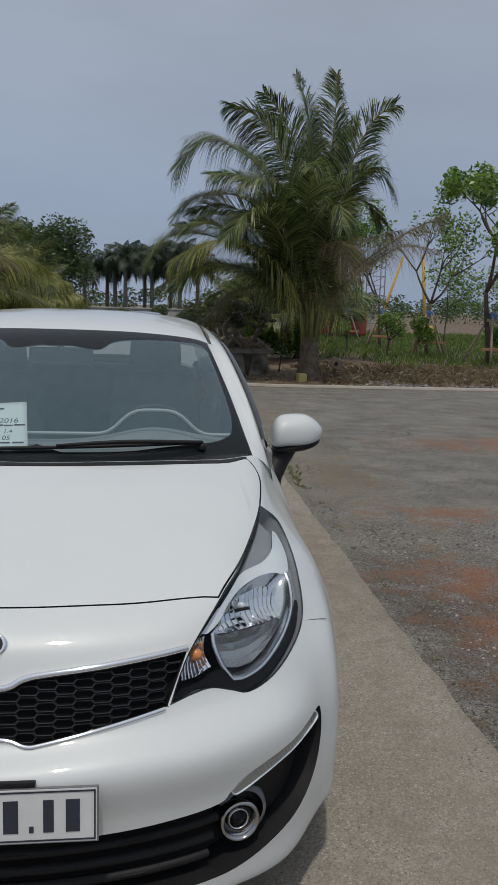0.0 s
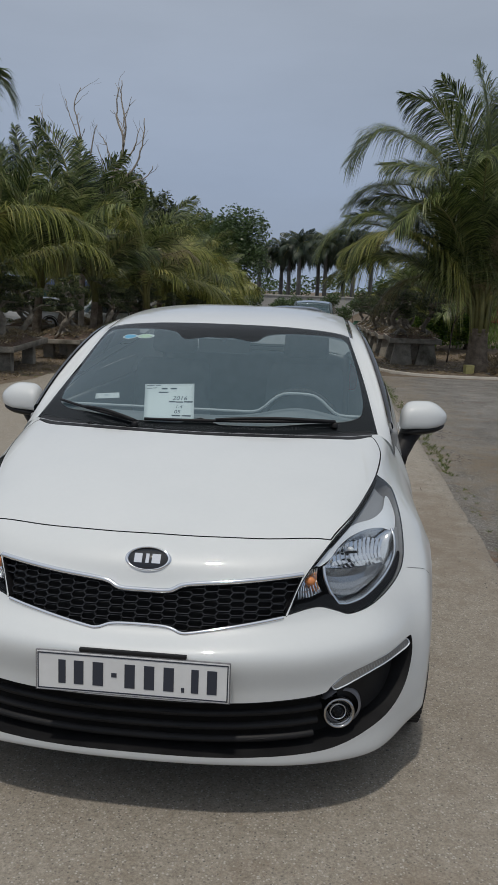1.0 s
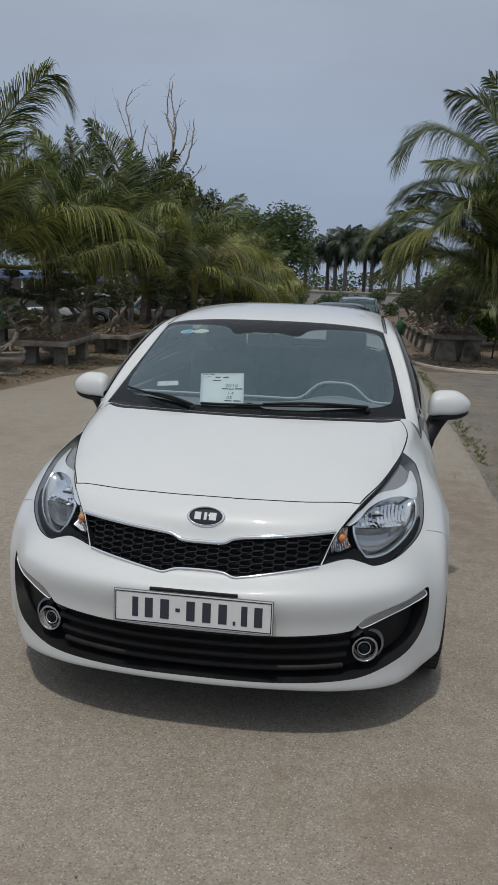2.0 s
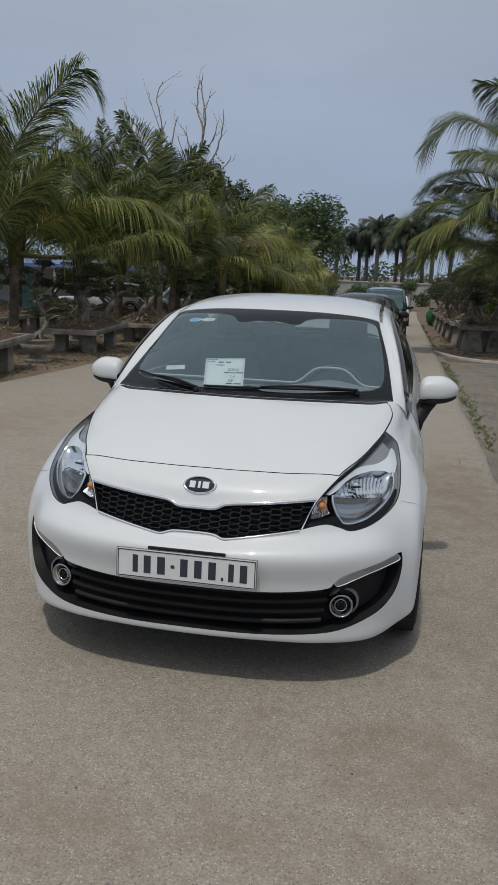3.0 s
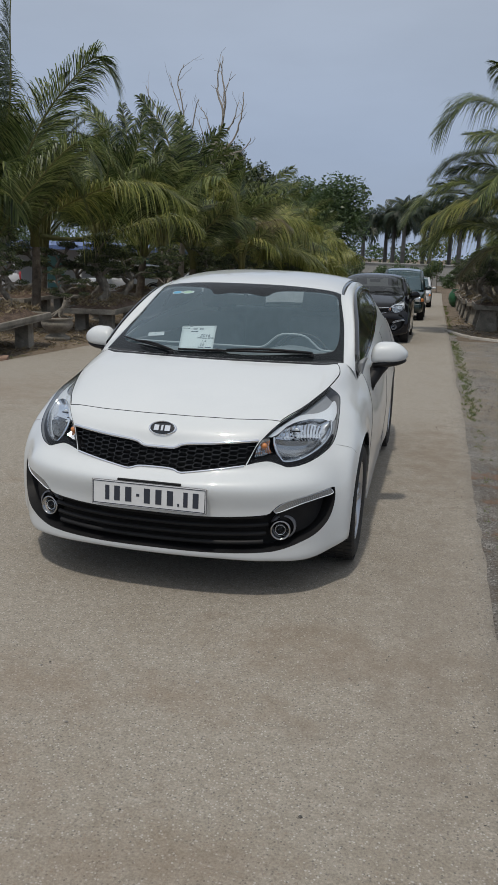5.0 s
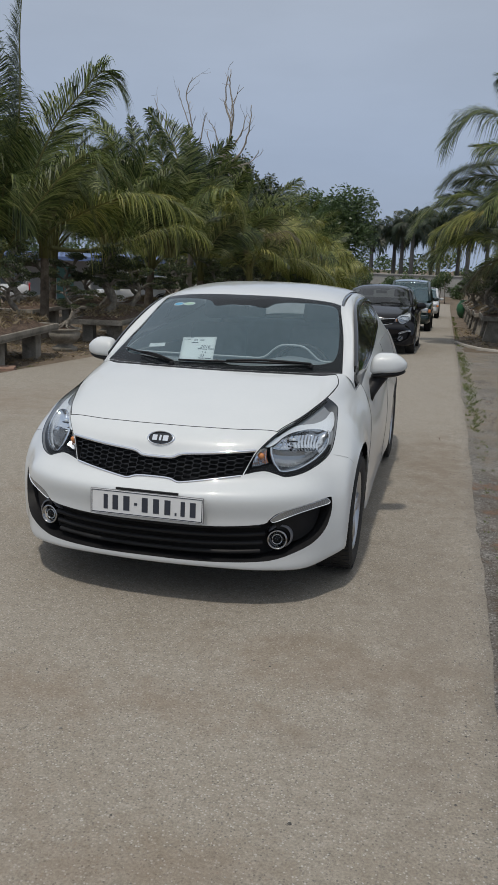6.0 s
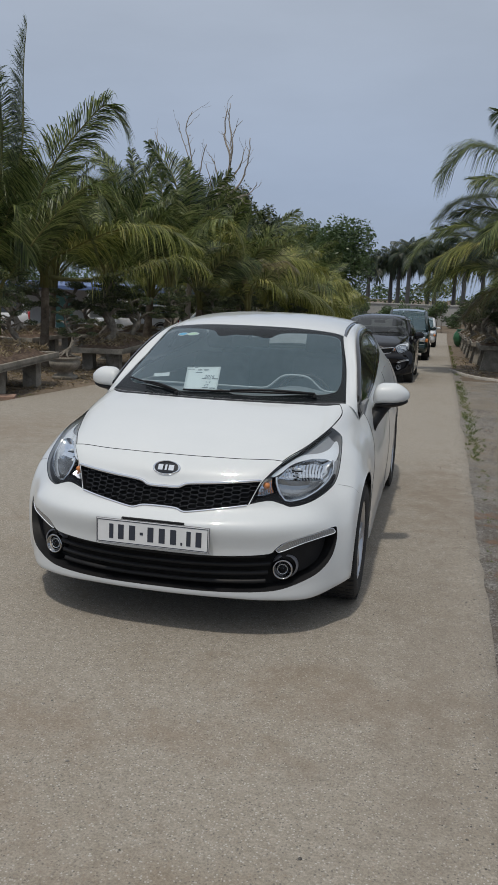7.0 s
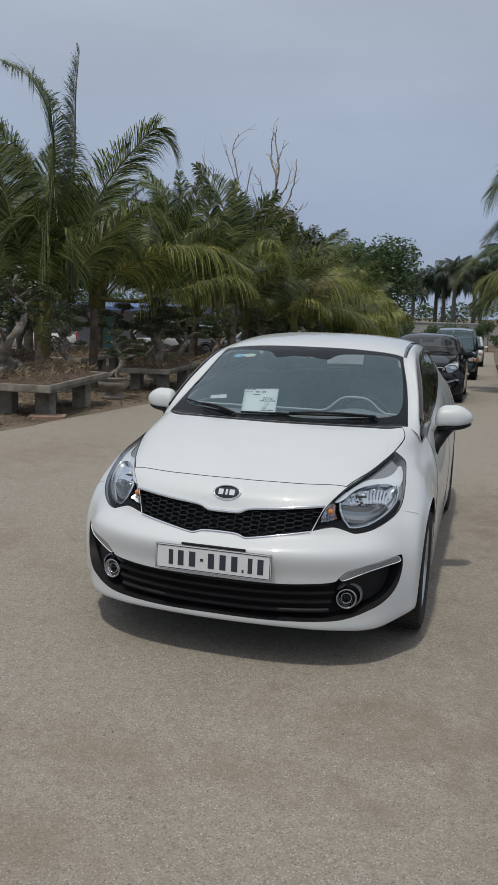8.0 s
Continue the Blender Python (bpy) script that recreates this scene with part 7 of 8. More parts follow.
def boxy_car(name, label, paint, m, length=4.5, width=1.78, high=1.78, category="car", glass_mat=None):
    """A tall estate or off-road car, nose at its own y = 0, tail towards +y."""
    car = tagged(new(name), label, category)
    w = width / 2
    belt, hood, clear = high * .56, high * .54, .24
    # half sections from the side: y, lower z, belt z, half width at belt
    stations = [(0, .42, hood * .72, w * .80), (.10, .30, hood * .90, w * .92), (.35, clear, hood * .97, w * .98), (.9, clear, hood, w), (1.25, clear, belt, w), (2.6, clear, belt * 1.02, w), (length - .5, clear, belt * 1.03, w), (length - .08, .32, belt * 1.02, w * .95), (length, .42, belt * .95, w * .88)]
    ring = []
    for y, lo, hi, hw in stations:
        mid = lo + (hi - lo) * .45
        half = [(0, hi + .035), (hw * .6, hi + .03), (hw * .90, hi + .005), (hw * .975, hi - .05), (hw, mid), (hw * .985, lo + .08), (hw * .90, lo), (0, lo)]
        ring.append([(x, y, z) for x, z in half] + [(-x, y, z) for x, z in half[-2:0:-1]])
    n = len(ring[0])
    verts = [p for r in ring for p in r]
    faces = [(i * n + k, i * n + (k + 1) % n, (i + 1) * n + (k + 1) % n, (i + 1) * n + k) for i in range(len(ring) - 1) for k in range(n)]
    faces += [tuple(range(n))[::-1], tuple(range((len(ring) - 1) * n, len(ring) * n))]
    bm = bmesh.new()
    me = mesh("t", verts, [f[::-1] for f in faces])
    bm.from_mesh(me)
    bmesh.ops.recalc_face_normals(bm, faces=bm.faces)
    part("body", smooth_bm(bm), paint, car)
    top = [(1.18, belt, w * .90), (1.80, high - .07, w * .74), (2.3, high, w * .74), (length - .9, high, w * .73), (length - .38, high - .08, w * .72), (length - .12, belt, w * .86)]
    def cabin_row(y, z, hw, t):
        return y, belt + (z - belt) * t, hw
    roof_v, roof_f = [], []
    cross = (-1, -.9, -.5, 0, .5, .9, 1)
    for y, z, hw in top[1:5]:
        roof_v += [(hw * c, y, z - .045 * c * c) for c in cross] + [(hw * c, y, z - .05 - .045 * c * c) for c in cross]
    for i in range(3):
        for k_ in range(6):
            a = i * 14 + k_
            roof_f += [(a, a + 1, a + 15, a + 14), (a + 7, a + 21, a + 22, a + 8)]
        roof_f += [(i * 14, i * 14 + 14, i * 14 + 21, i * 14 + 7), (i * 14 + 6, i * 14 + 13, i * 14 + 27, i * 14 + 20)]
    roof_f += [tuple(range(7)) + tuple(range(13, 6, -1)), tuple(range(42, 49))[::-1] + tuple(range(49, 56))]
    part("roof", mesh("roof", roof_v, roof_f), paint, car)
    gm = glass_mat or SIDE_GLASS
    (y0, z0, w0), (y1, z1, w1) = top[0], top[1]
    z1 -= .03
    scr = part("windscreen", mesh("windscreen", [(-w0 * .93, y0 + .04, z0 + .03), (0, y0, z0 + .04), (w0 * .93, y0 + .04, z0 + .03), (w1 * .93, y1, z1), (0, y1 - .03, z1 + .03), (-w1 * .93, y1, z1)], [(0, 1, 4, 5), (1, 2, 3, 4)]), SCREEN_GLASS, car)
    scr.visible_shadow = False
    (y4, z4, w4), (y5, z5, w5) = top[4], top[5]
    rw = part("rear_window", mesh("rear_window", [(-w5 * .9, y5, z5 + .04), (w5 * .9, y5, z5 + .04), (w4 * .9, y4, z4 - .05), (-w4 * .9, y4, z4 - .05)], [(0, 1, 2, 3)]), gm, car)
    rw.visible_shadow = False
    for s in (1, -1):
        a = [(s * w * .93, 1.30, belt + .03), (s * w * .93, 2.55, belt + .05), (s * w * .74, 2.55, high - .10), (s * w * .75, 1.86, high - .12)]
        b = [(s * w * .93, 2.65, belt + .05), (s * w * .92, length - .35, belt + .05), (s * w * .73, length - .6, high - .12), (s * w * .74, 2.65, high - .10)]
        for q in (a, b):
            sw = part("side_window", mesh("side_window", q, [(0, 1, 2, 3)]), gm, car)
            sw.visible_shadow = False
        for line in ([(s * w0, y0, belt + .02), (s * w1, y1, high - .09)], [(s * w * .95, 2.6, belt), (s * w * .745, 2.6, high - .07)], [(s * w5, y5, belt), (s * w4, y4, high - .1)]):
            part("pillar", mesh("pillar", *tube(line, [.055, .045], 8)), paint, car)
        lamp = part("headlamp", smooth_bm(box((.36, .14, .17), (s * w * .66, .05, hood * .66), .045, turn=(0, 0, -s * 14), segments=3)), FAR_LAMP, car, "clear headlamp")
        part("indicator", smooth_bm(box((.10, .14, .12), (s * w * .90, .13, hood * .66), .03, turn=(0, 0, -s * 30), segments=2)), AMBER, lamp)
        part("tail_lamp", smooth_bm(box((.14, .08, .34), (s * w * .86, length - .05, belt * .72), .03)), RED_LENS, car)
        mirror = bmesh.new()
        bmesh.ops.create_uvsphere(mirror, u_segments=16, v_segments=10, radius=1)
        for v in mirror.verts:
            v.co = Vector((s * (w + .10 + .11 * v.co.x), 1.42 + .07 * v.co.y, belt + .10 + .075 * v.co.z))
        part("door_mirror", smooth_bm(mirror), paint, car)
        for y in (.85, length - .95):
            part("wheel_arch", mesh("wheel_arch", *[([(a + s * (w - .10), b + y, c + .36) for a, b, c in q] if i == 0 else q) for i, q in enumerate(lathe([(.40, -.12), (.40, .105), (.36, .108)], 28, "x"))]), SEAM, car)
            car_wheel(car, s * (w + .005), y, s, .35, .23, .22)
    part("grille", smooth_bm(box((width * .42, .06, .18), (0, -.012, hood * .60), .02)), BLACK_PLASTIC, car)
    part("front_bumper", smooth_bm(box((width * .90, .22, .24), (0, .06, .34), .07, segments=3)), paint, car)
    part("lower_grille", smooth_bm(box((width * .5, .05, .12), (0, -.055, .36), .02)), BLACK_PLASTIC, car)
    part("number_plate", box((.47, .012, .11), (0, -.07, .50), .002), PLATE_WHITE, car)
    part("cabin_floor", box((width * .85, 2.6, .1), (0, 2.4, belt - .3), .02), CABIN, car)
    for x in (-.38, .38):
        part("front_seat", smooth_bm(box((.48, .16, .75), (x, 2.05, belt - .3), .05, turn=(-12, 0, 0), segments=2)), CABIN, car)
    car.matrix_basis = m
    return car


FAR_LAMP = plain("pale_lamp", (0.62, 0.64, 0.66), 0.12, metal=.7, coat=1.0)
dark = saloon("saloon_car", "black four-door saloon parked behind the white one", BLACK_PAINT, style="dark")
dark.matrix_basis = slope_pose(-.28, 13.9) @ Matrix.Diagonal((1.03, 1.03, 1.06, 1))
boxy_car("estate_car", "dark green tall estate car parked behind the black saloon", GREEN_PAINT, slope_pose(-.10, 24.9), high=1.78, width=1.62)
boxy_car("estate_car", "white estate car parked down the road", SILVER_PAINT, slope_pose(-.05, 40), high=1.62, width=1.74)
boxy_car("estate_car", "white car parked beside the shed", SILVER_PAINT, pose(-16.0, 33.6, terrain(-16, 33), 0, 0, -62), high=1.6, width=1.74)
boxy_car("estate_car", "silver car parked beside the shed", SILVER_PAINT, pose(-12.6, 36.5, terrain(-12, 36), 0, 0, -58), high=1.6, width=1.74)
boxy_car("estate_car", "white car parked beyond the planters", SILVER_PAINT, pose(-22.5, 30.5, terrain(-21, 31), 0, 0, -62), high=1.6, width=1.74)
# ---- the far end of the road: wall, royal palms, woods ----
ROYAL_LEAF = leafy("royal_palm_leaves", (0.03, 0.05, 0.035), (0.06, 0.085, 0.05), scale=.4)
ROYAL_TRUNK = varied("grey_royal_palm_trunk", [(0.13, 0.125, 0.115), (0.20, 0.19, 0.175)], 1.2, rough=.9)
WALL_GREY = varied("old_grey_wall", [(0.30, 0.30, 0.285), (0.42, 0.415, 0.39)], .35, rough=.9, fine=.15, bump_scale=6)
BLUE_ROOF = varied("blue_sheet_roof", [(0.09, 0.14, 0.30), (0.14, 0.20, 0.38)], .6, rough=.45, fine=.1)
SHED_WHITE = varied("white_shed_wall", [(0.55, 0.55, 0.53), (0.68, 0.68, 0.66)], .5, rough=.85)
DOOR_GREEN = plain("turquoise_door", (0.16, 0.36, 0.33), .6)
CRANE_YELLOW = varied("worn_yellow_paint", [(0.52, 0.33, 0.06), (0.62, 0.42, 0.10)], 2, rough=.55)
TRUCK_RED = varied("faded_red_paint", [(0.26, 0.04, 0.04), (0.34, 0.06, 0.06)], 2, rough=.5)
POLE_WOOD = varied("pale_prop_timber", [(0.24, 0.19, 0.13), (0.36, 0.30, 0.22)], 6, rough=.85, fine=.2)
BLUE_WRAP = plain("blue_tape", (0.08, 0.16, 0.35), .7)
PLANK = varied("worn_orange_plank", [(0.30, 0.15, 0.07), (0.40, 0.24, 0.13)], 5, rough=.9, fine=.2)
JAR_GREEN = varied("green_glaze", [(0.025, 0.10, 0.05), (0.045, 0.15, 0.07)], 4, rough=.35)

far_z = fall(70) - .02
wall = part("wall_far", merge(box((70, .4, 2.35), (-8, 92, far_z - .1), .03), box((70.3, .6, .16), (-8, 92, far_z + 2.25), .03)), WALL_GREY)
tagged(wall, "long low weathered grey boundary wall", "wall", kind="structure")
rng = np.random.default_rng(9)


def royal_palm(x, y, high, seed):
    r = np.random.default_rng(seed)
    tree = tagged(new("royal_palm"), "tall royal palm with a smooth grey trunk", "palm tree", "row of royal palms")
    tree.location = (x, y, far_z)
    part("trunk", mesh("trunk", *tube([(0, 0, -.2), (.05, 0, high * .35), (.05, 0, high * .72)], [.24, .26, .17], 10)), ROYAL_TRUNK, tree)
    blades, ribs = [], []
    for i in range(20):
        (pts, radii), leaf = frond(r, arching((.05, 0, high * .72), i * 137.5, 80 - 100 * (i / 20), high * r.uniform(.25, .31), 66 + 30 * (i / 20) * r.random()), leaf=.8, density=30, hang=1.3, thick=.03, roll=r.uniform(-60, 60), bare=.1)
        ribs.append(tube(pts, [q * 1.4 for q in radii], 4))
        blades.append((leaf[0], leaf[1]))
    part("frond_ribs", mesh("frond_ribs", *joined(ribs)), PALM_RIB, tree)
    part("crown", mesh("crown", *joined(blades), smooth=False), ROYAL_LEAF, tree)


for i, x in enumerate((-8.4, -6.0, -4.9, -3.2, -1.2, -.3, 2.2, 3.1, 5.4)):
    royal_palm(x + rng.normal(0, .2), 100 + rng.normal(0, 2), 10.4 + rng.normal(0, .5), 300 + i)
broad_tree("broadleaf_tree", "large round-crowned dark green tree", -5.9, 52, 6.8, 501, leaves=12000, leaf=.13, clump=1.15, depth=3, trunk_r=.22, mat=FAR_GREEN, bare=.24, z=terrain(-6, 54), spread_=.85, flat=1.1)
broad_tree("broadleaf_tree", "large round-crowned dark green tree", -9.0, 56, 6.9, 502, leaves=11000, leaf=.14, clump=1.2, depth=3, trunk_r=.2, mat=FAR_GREEN, bare=.24, z=terrain(-6, 54), spread_=.85, flat=1.1)
broad_tree("broadleaf_tree", "tall dark tree behind the palms", -9.2, 40, 7.0, 503, leaves=3600, leaf=.11, clump=.7, depth=3, trunk_r=.14, mat=FAR_GREEN, bare=.4, spread_=.45)
for i, (x, y, h) in enumerate([(-3.6, 68, 2.0), (-1.2, 72, 1.9), (1.0, 74, 2.4), (-5.5, 66, 2.4), (2.6, 70, 2.2)]):
    broad_tree("shrub", "leafy dark green shrub beside the far wall", x, y, h, 520 + i, leaves=900, leaf=.11, clump=.6, depth=2, trunk_r=.04, mat=FAR_GREEN, bare=.3, category="shrub", group="shrubs along the wall")
for i, x in enumerate((-9.5, -7.2, -5.2, -3.0, -1.6, .4, 2.2, 4.4, 7.0)):
    broad_tree("shrub", "low dark green shrub before the far wall", x, 86 + .8 * math.sin(i * 2.1), (1.5, 2.1, 1.2, 1.8)[i % 4], 540 + i, leaves=1100, leaf=.12, clump=.75, depth=2, trunk_r=.05, mat=FAR_GREEN, bare=.3, category="shrub", group="shrubs along the wall", z=far_z, spread_=.9)


def woods(seed, x0, x1, y, high, count, leaf):
    r = np.random.default_rng(seed)
    xs_ = np.linspace(x0, x1, count)
    c = [(x + r.normal(0, 1), y + r.normal(0, 3), far_z + high * r.uniform(.25, .75)) for x in xs_]
    return leaf_cloud(r, c, [high * r.uniform(.3, .5) for _ in c], count * 220, leaf * .6, .9)


trees = part("far_woods", mesh("far_woods", *joined([woods(1, -150, 150, 190, 7, 90, .75), woods(2, 8, 60, 118, 5.5, 24, .42), woods(3, -70, -16, 100, 7.5, 22, .45)]), smooth=False), FAR_GREEN)
tagged(trees, "distant belt of hazy green woods", "trees", kind="stuff")

# ---- bare trees among the palms ----
def bare_tree(x, y, trunk, leaders, seed, girth=.085):
    """A leafless tree: a leaning trunk, and leaders that fork into crooked twigs."""
    r = np.random.default_rng(seed)
    tree = tagged(new("bare_tree"), "leafless grey tree with forked branches", "tree", "bare trees among the palms")
    tree.location = (x, y, terrain(x, y))
    wood = rounded(trunk, 6, closed=False)
    pieces, ends = [tube([tuple(p) for p in wood], [float(q) for q in np.linspace(girth, girth * .5, len(wood))], 8)], []
    for start, *vias, thick in leaders:
        line = rounded([start] + vias, 5, closed=False) + r.normal(0, .014, (len(vias) * 5 + 1, 3)) * np.linspace(0, 1, len(vias) * 5 + 1)[:, None] ** .3
        line[0] = start
        rad = [float(q) for q in np.linspace(thick, thick * .35, len(line))]
        pieces.append(tube([tuple(p) for p in line], rad, 6))
        for k in range(3, len(line) - 1, 3):
            d = line[k + 1] - line[k]
            d = d / max(np.linalg.norm(d), 1e-6) + r.normal(0, .55, 3)
            limbs(r, line[k], d / np.linalg.norm(d), float(r.uniform(.22, .55)), rad[k] * .55, 1, .5, ends, pieces, .16, .2, (1, 2))
    part("trunk", mesh("trunk", *joined(pieces)), DEAD_WOOD, tree)
    return tree


bare_tree(-7.68, 24.0, [(0, 0, -.05), (.05, .1, 2.4), (.35, 0, 4.3), (.9, 0, 5.1), (1.35, 0, 5.85)], [
    ((1.35, 0, 5.85), (1.42, 0, 6.6), (1.18, .1, 7.25), (1.24, .1, 8.1), .050), ((1.42, 0, 6.3), (1.52, -.1, 7.0), (1.38, -.1, 7.6), (1.42, -.1, 8.25), .042),
    ((1.2, 0, 5.6), (1.7, .2, 6.25), (1.9, .2, 6.9), .034), ((1.0, 0, 5.2), (1.6, .3, 5.6), (1.95, .3, 6.4), (2.05, .3, 7.25), .042), ((.9, 0, 5.0), (1.5, .3, 5.25), (2.05, .4, 5.45), (2.3, .4, 5.8), .034),
    ((1.1, 0, 5.45), (.9, .1, 6.25), (.62, .1, 6.75), .028), ((.6, 0, 4.7), (.75, .1, 5.6), (.55, .1, 6.4), .03)], 23, .11)
bare_tree(-8.35, 24.3, [(0, 0, -.05), (-.05, 0, 3.0), (.05, 0, 4.6), (.35, 0, 5.35)], [
    ((.35, 0, 5.35), (.55, 0, 5.95), (.60, 0, 6.75), (.42, 0, 7.6), (.62, 0, 8.1), .036), ((.5, 0, 5.85), (-.2, .1, 6.6), (-.6, .1, 7.1), (-.75, .1, 7.5), .028),
    ((.3, 0, 5.25), (.85, .1, 5.95), (1.0, .1, 6.65), (1.15, .1, 7.05), .032), ((.58, 0, 6.5), (.25, .1, 7.3), (.1, .1, 7.8), .022)], 29, .08)

broad_tree("slender_tree", "dark slender evergreen behind the palms", -6.25, 27.2, 5.5, 641, leaves=4600, leaf=.07, clump=.36, depth=4, trunk_r=.09, mat=BONSAI_GREEN, bare=.4, spread_=.3, slim=.5, flat=1.6)
broad_tree("slender_tree", "dark slender evergreen behind the palms", -7.3, 29.0, 6.0, 642, leaves=4600, leaf=.07, clump=.36, depth=4, trunk_r=.09, mat=BONSAI_GREEN, bare=.4, spread_=.3, slim=.5, flat=1.6)

# ---- shed with blue roofs behind the left planters ----
shed = tagged(new("shed"), "long open shed with a blue sheet roof and white posts", "shed")
sx0, sx1, sy = -30.0, -11.0, 41.0
sz = terrain(-18, 41)
n = 120
ridge = []
for i in range(n + 1):
    x = sx0 + (sx1 - sx0) * i / n
    w_ = .03 * (i % 2)
    ridge += [(x, sy - 2.6, sz + 2.55 + w_), (x, sy + 1.4, sz + 2.8 + w_)]
part("roof", mesh("roof", ridge, [(2 * i, 2 * i + 2, 2 * i + 3, 2 * i + 1) for i in range(n)], smooth=False), BLUE_ROOF, shed, "blue corrugated roof")
part("fascia", box((sx1 - sx0, .05, .22), ((sx0 + sx1) / 2, sy - 2.6, sz + 2.36), .01), BLUE_ROOF, shed)
part("back_wall", box((sx1 - sx0, .15, 2.6), ((sx0 + sx1) / 2, sy + 1.3, sz), .01), SHED_WHITE, shed)
for x in np.linspace(sx0 + .3, sx1 - .3, 9):
    part("post", box((.12, .12, 2.5), (x, sy - 2.4, sz), .01), SHED_WHITE, shed)
for x in (-26, -21.5, -15.6):
    part("door", box((1.1, .06, 2.0), (x, sy + 1.2, sz), .01), DOOR_GREEN, shed)

# ---- props, machines and bushes in the field ----
def propped_tree(x, y, high, seed, leaves, bare=.40, spread_=.36, slim=.62, clump=.5):
    broad_tree("young_tree", "young street tree with a thin leafy crown", x, y, high, seed, leaves=leaves, leaf=.095, clump=clump, depth=4, trunk_r=.10, bare=bare, group="young propped trees", spread_=spread_, slim=slim, flat=1.1)
    prop = tagged(new("tree_prop"), "timber tripod prop tied with blue tape", "prop", "tree props")
    prop.location = (x, y, terrain(x, y))
    for k in range(4):
        a = math.radians(90 * k + 35 + seed * 7)
        c, s = math.cos(a), math.sin(a)
        part("pole", mesh("pole", *tube([(1.0 * c, 1.0 * s, -.05), (.12 * c, .12 * s, 1.75)], [.045, .04], 7)), POLE_WOOD, prop)
    part("cross_board", box((1.1, .06, .10), (0, -.55, .55), .01), PLANK, prop, "worn orange plank")
    part("cross_board", box((.5, .07, .10), (0, -.14, 1.55), .01), POLE_WOOD, prop)
    part("tape", mesh("tape", *lathe([(.14, 1.66), (.15, 1.70), (.15, 1.84), (.13, 1.88)], 14)), BLUE_WRAP, prop, "blue tape band")


propped_tree(12.3, 26.2, 6.6, 725, 4600, .36, .55, 1.15, .42)
propped_tree(11.7, 31.2, 6.0, 602, 1700, .36, .5, .9, .42)
propped_tree(11.3, 37.0, 6.6, 603, 2600, .38, .45, .8)
propped_tree(11.2, 43.5, 6.6, 604, 3600)
broad_tree("young_tree", "young street tree with a thin leafy crown", 14.6, 24.5, 6.6, 605, leaves=4000, leaf=.095, clump=.5, slim=.62, spread_=.36, depth=4, trunk_r=.1, group="young propped trees")
broad_tree("sapling", "thin pale bare sapling beside the planter", 4.0, 22.0, 2.5, 610, leaves=60, leaf=.04, clump=.3, depth=2, trunk_r=.025, category="tree")
for i, (x, y, h) in enumerate([(17.5, 45, 4.2), (22.0, 47, 4.0), (26, 50, 4.2), (9.6, 30, 1.5), (10.6, 29.2, 1.4), (8.7, 33, 1.3), (13, 48, 3.2), (12.8, 27.6, 1.2)]):
    broad_tree("shrub", "dense dark green bush in the field", x, y, h, 620 + i, leaves=2200 if h > 2 else 1500, leaf=.10 if h > 2 else .06, clump=h * .30, depth=2, trunk_r=.05, bare=.32, category="shrub", group="bushes in the field", spread_=.8)
hedge = part("hedge", mesh("hedge", *leaf_cloud(np.random.default_rng(4), [(x, 27.5 + .3 * math.sin(x * 3), terrain(x, 27) + .55 + .35 * (k % 2)) for k, x in enumerate(np.linspace(3.6, 5.8, 16))], [.42] * 16, 4200, .085, 1.0), smooth=False), TREE_GREEN)
tagged(hedge, "bright leafy hedge behind the palm", "hedge", kind="stuff")

rig = tagged(new("drilling_rig"), "yellow lattice crane boom beyond the trees", "crane")
rig.location = (18.5, 58, far_z + .6)
for (a, b, r) in (((-1.8, 0, 0), (.2, 0, 6.4), .13), ((2.4, 0, 0), (1.7, 0, 6.6), .16)):
    part("boom", mesh("boom", *tube([a, b], [r, r * .8], 4)), CRANE_YELLOW, rig)
mast = []
for x, y in ((-.9, 0), (.5, 0), (-.9, 1.2), (.5, 1.2)):
    mast.append(tube([(x - 1.6, y, 0), (x - 1.6, y, 6.2)], [.05, .05], 4))
for kz in range(9):
    z = kz * .7
    mast += [tube([(-2.5, 0, z), (-1.1, 0, z + .7)], [.03, .03], 4), tube([(-1.1, 0, z), (-2.5, 0, z)], [.03, .03], 4)]
part("mast", mesh("mast", *joined(mast)), SATIN_DARK, rig, "dark scaffold mast")
part("cab", smooth_bm(box((1.3, 1.6, 1.1), (2.2, 0, .2), .1)), CRANE_YELLOW, rig)
truck = tagged(new("truck"), "faded red truck parked beyond the palm", "truck")
truck.matrix_basis = pose(12.6, 50, far_z + .6, 0, 0, 20)
part("cab", smooth_bm(box((2.2, 1.9, 1.9), (0, 0, .75), .15, segments=3)), TRUCK_RED, truck)
part("cargo_bed", smooth_bm(box((2.2, 3.6, 1.1), (0, 2.9, .8), .05)), TRUCK_RED, truck)
part("windscreen", box((1.8, .04, .7), (0, -.94, 1.65), .02), SIDE_GLASS, truck)
for s in (1, -1):
    for y in (-.2, 3.6):
        car_wheel(truck, s * 1.08, y, s, .45, .28, .26)
jar = tagged(part("water_jar", mesh("water_jar", *lathe([(.001, 0), (.28, 0), (.42, .18), (.50, .45), (.46, .72), (.34, .90), (.30, .95), (.36, .99), (.34, 1.0), (.26, .96), (.24, .8)], 28)), JAR_GREEN), "large green glazed jar beside the road", "jar")
jar.location = (2.25, 44.5, terrain(2.25, 44.5))

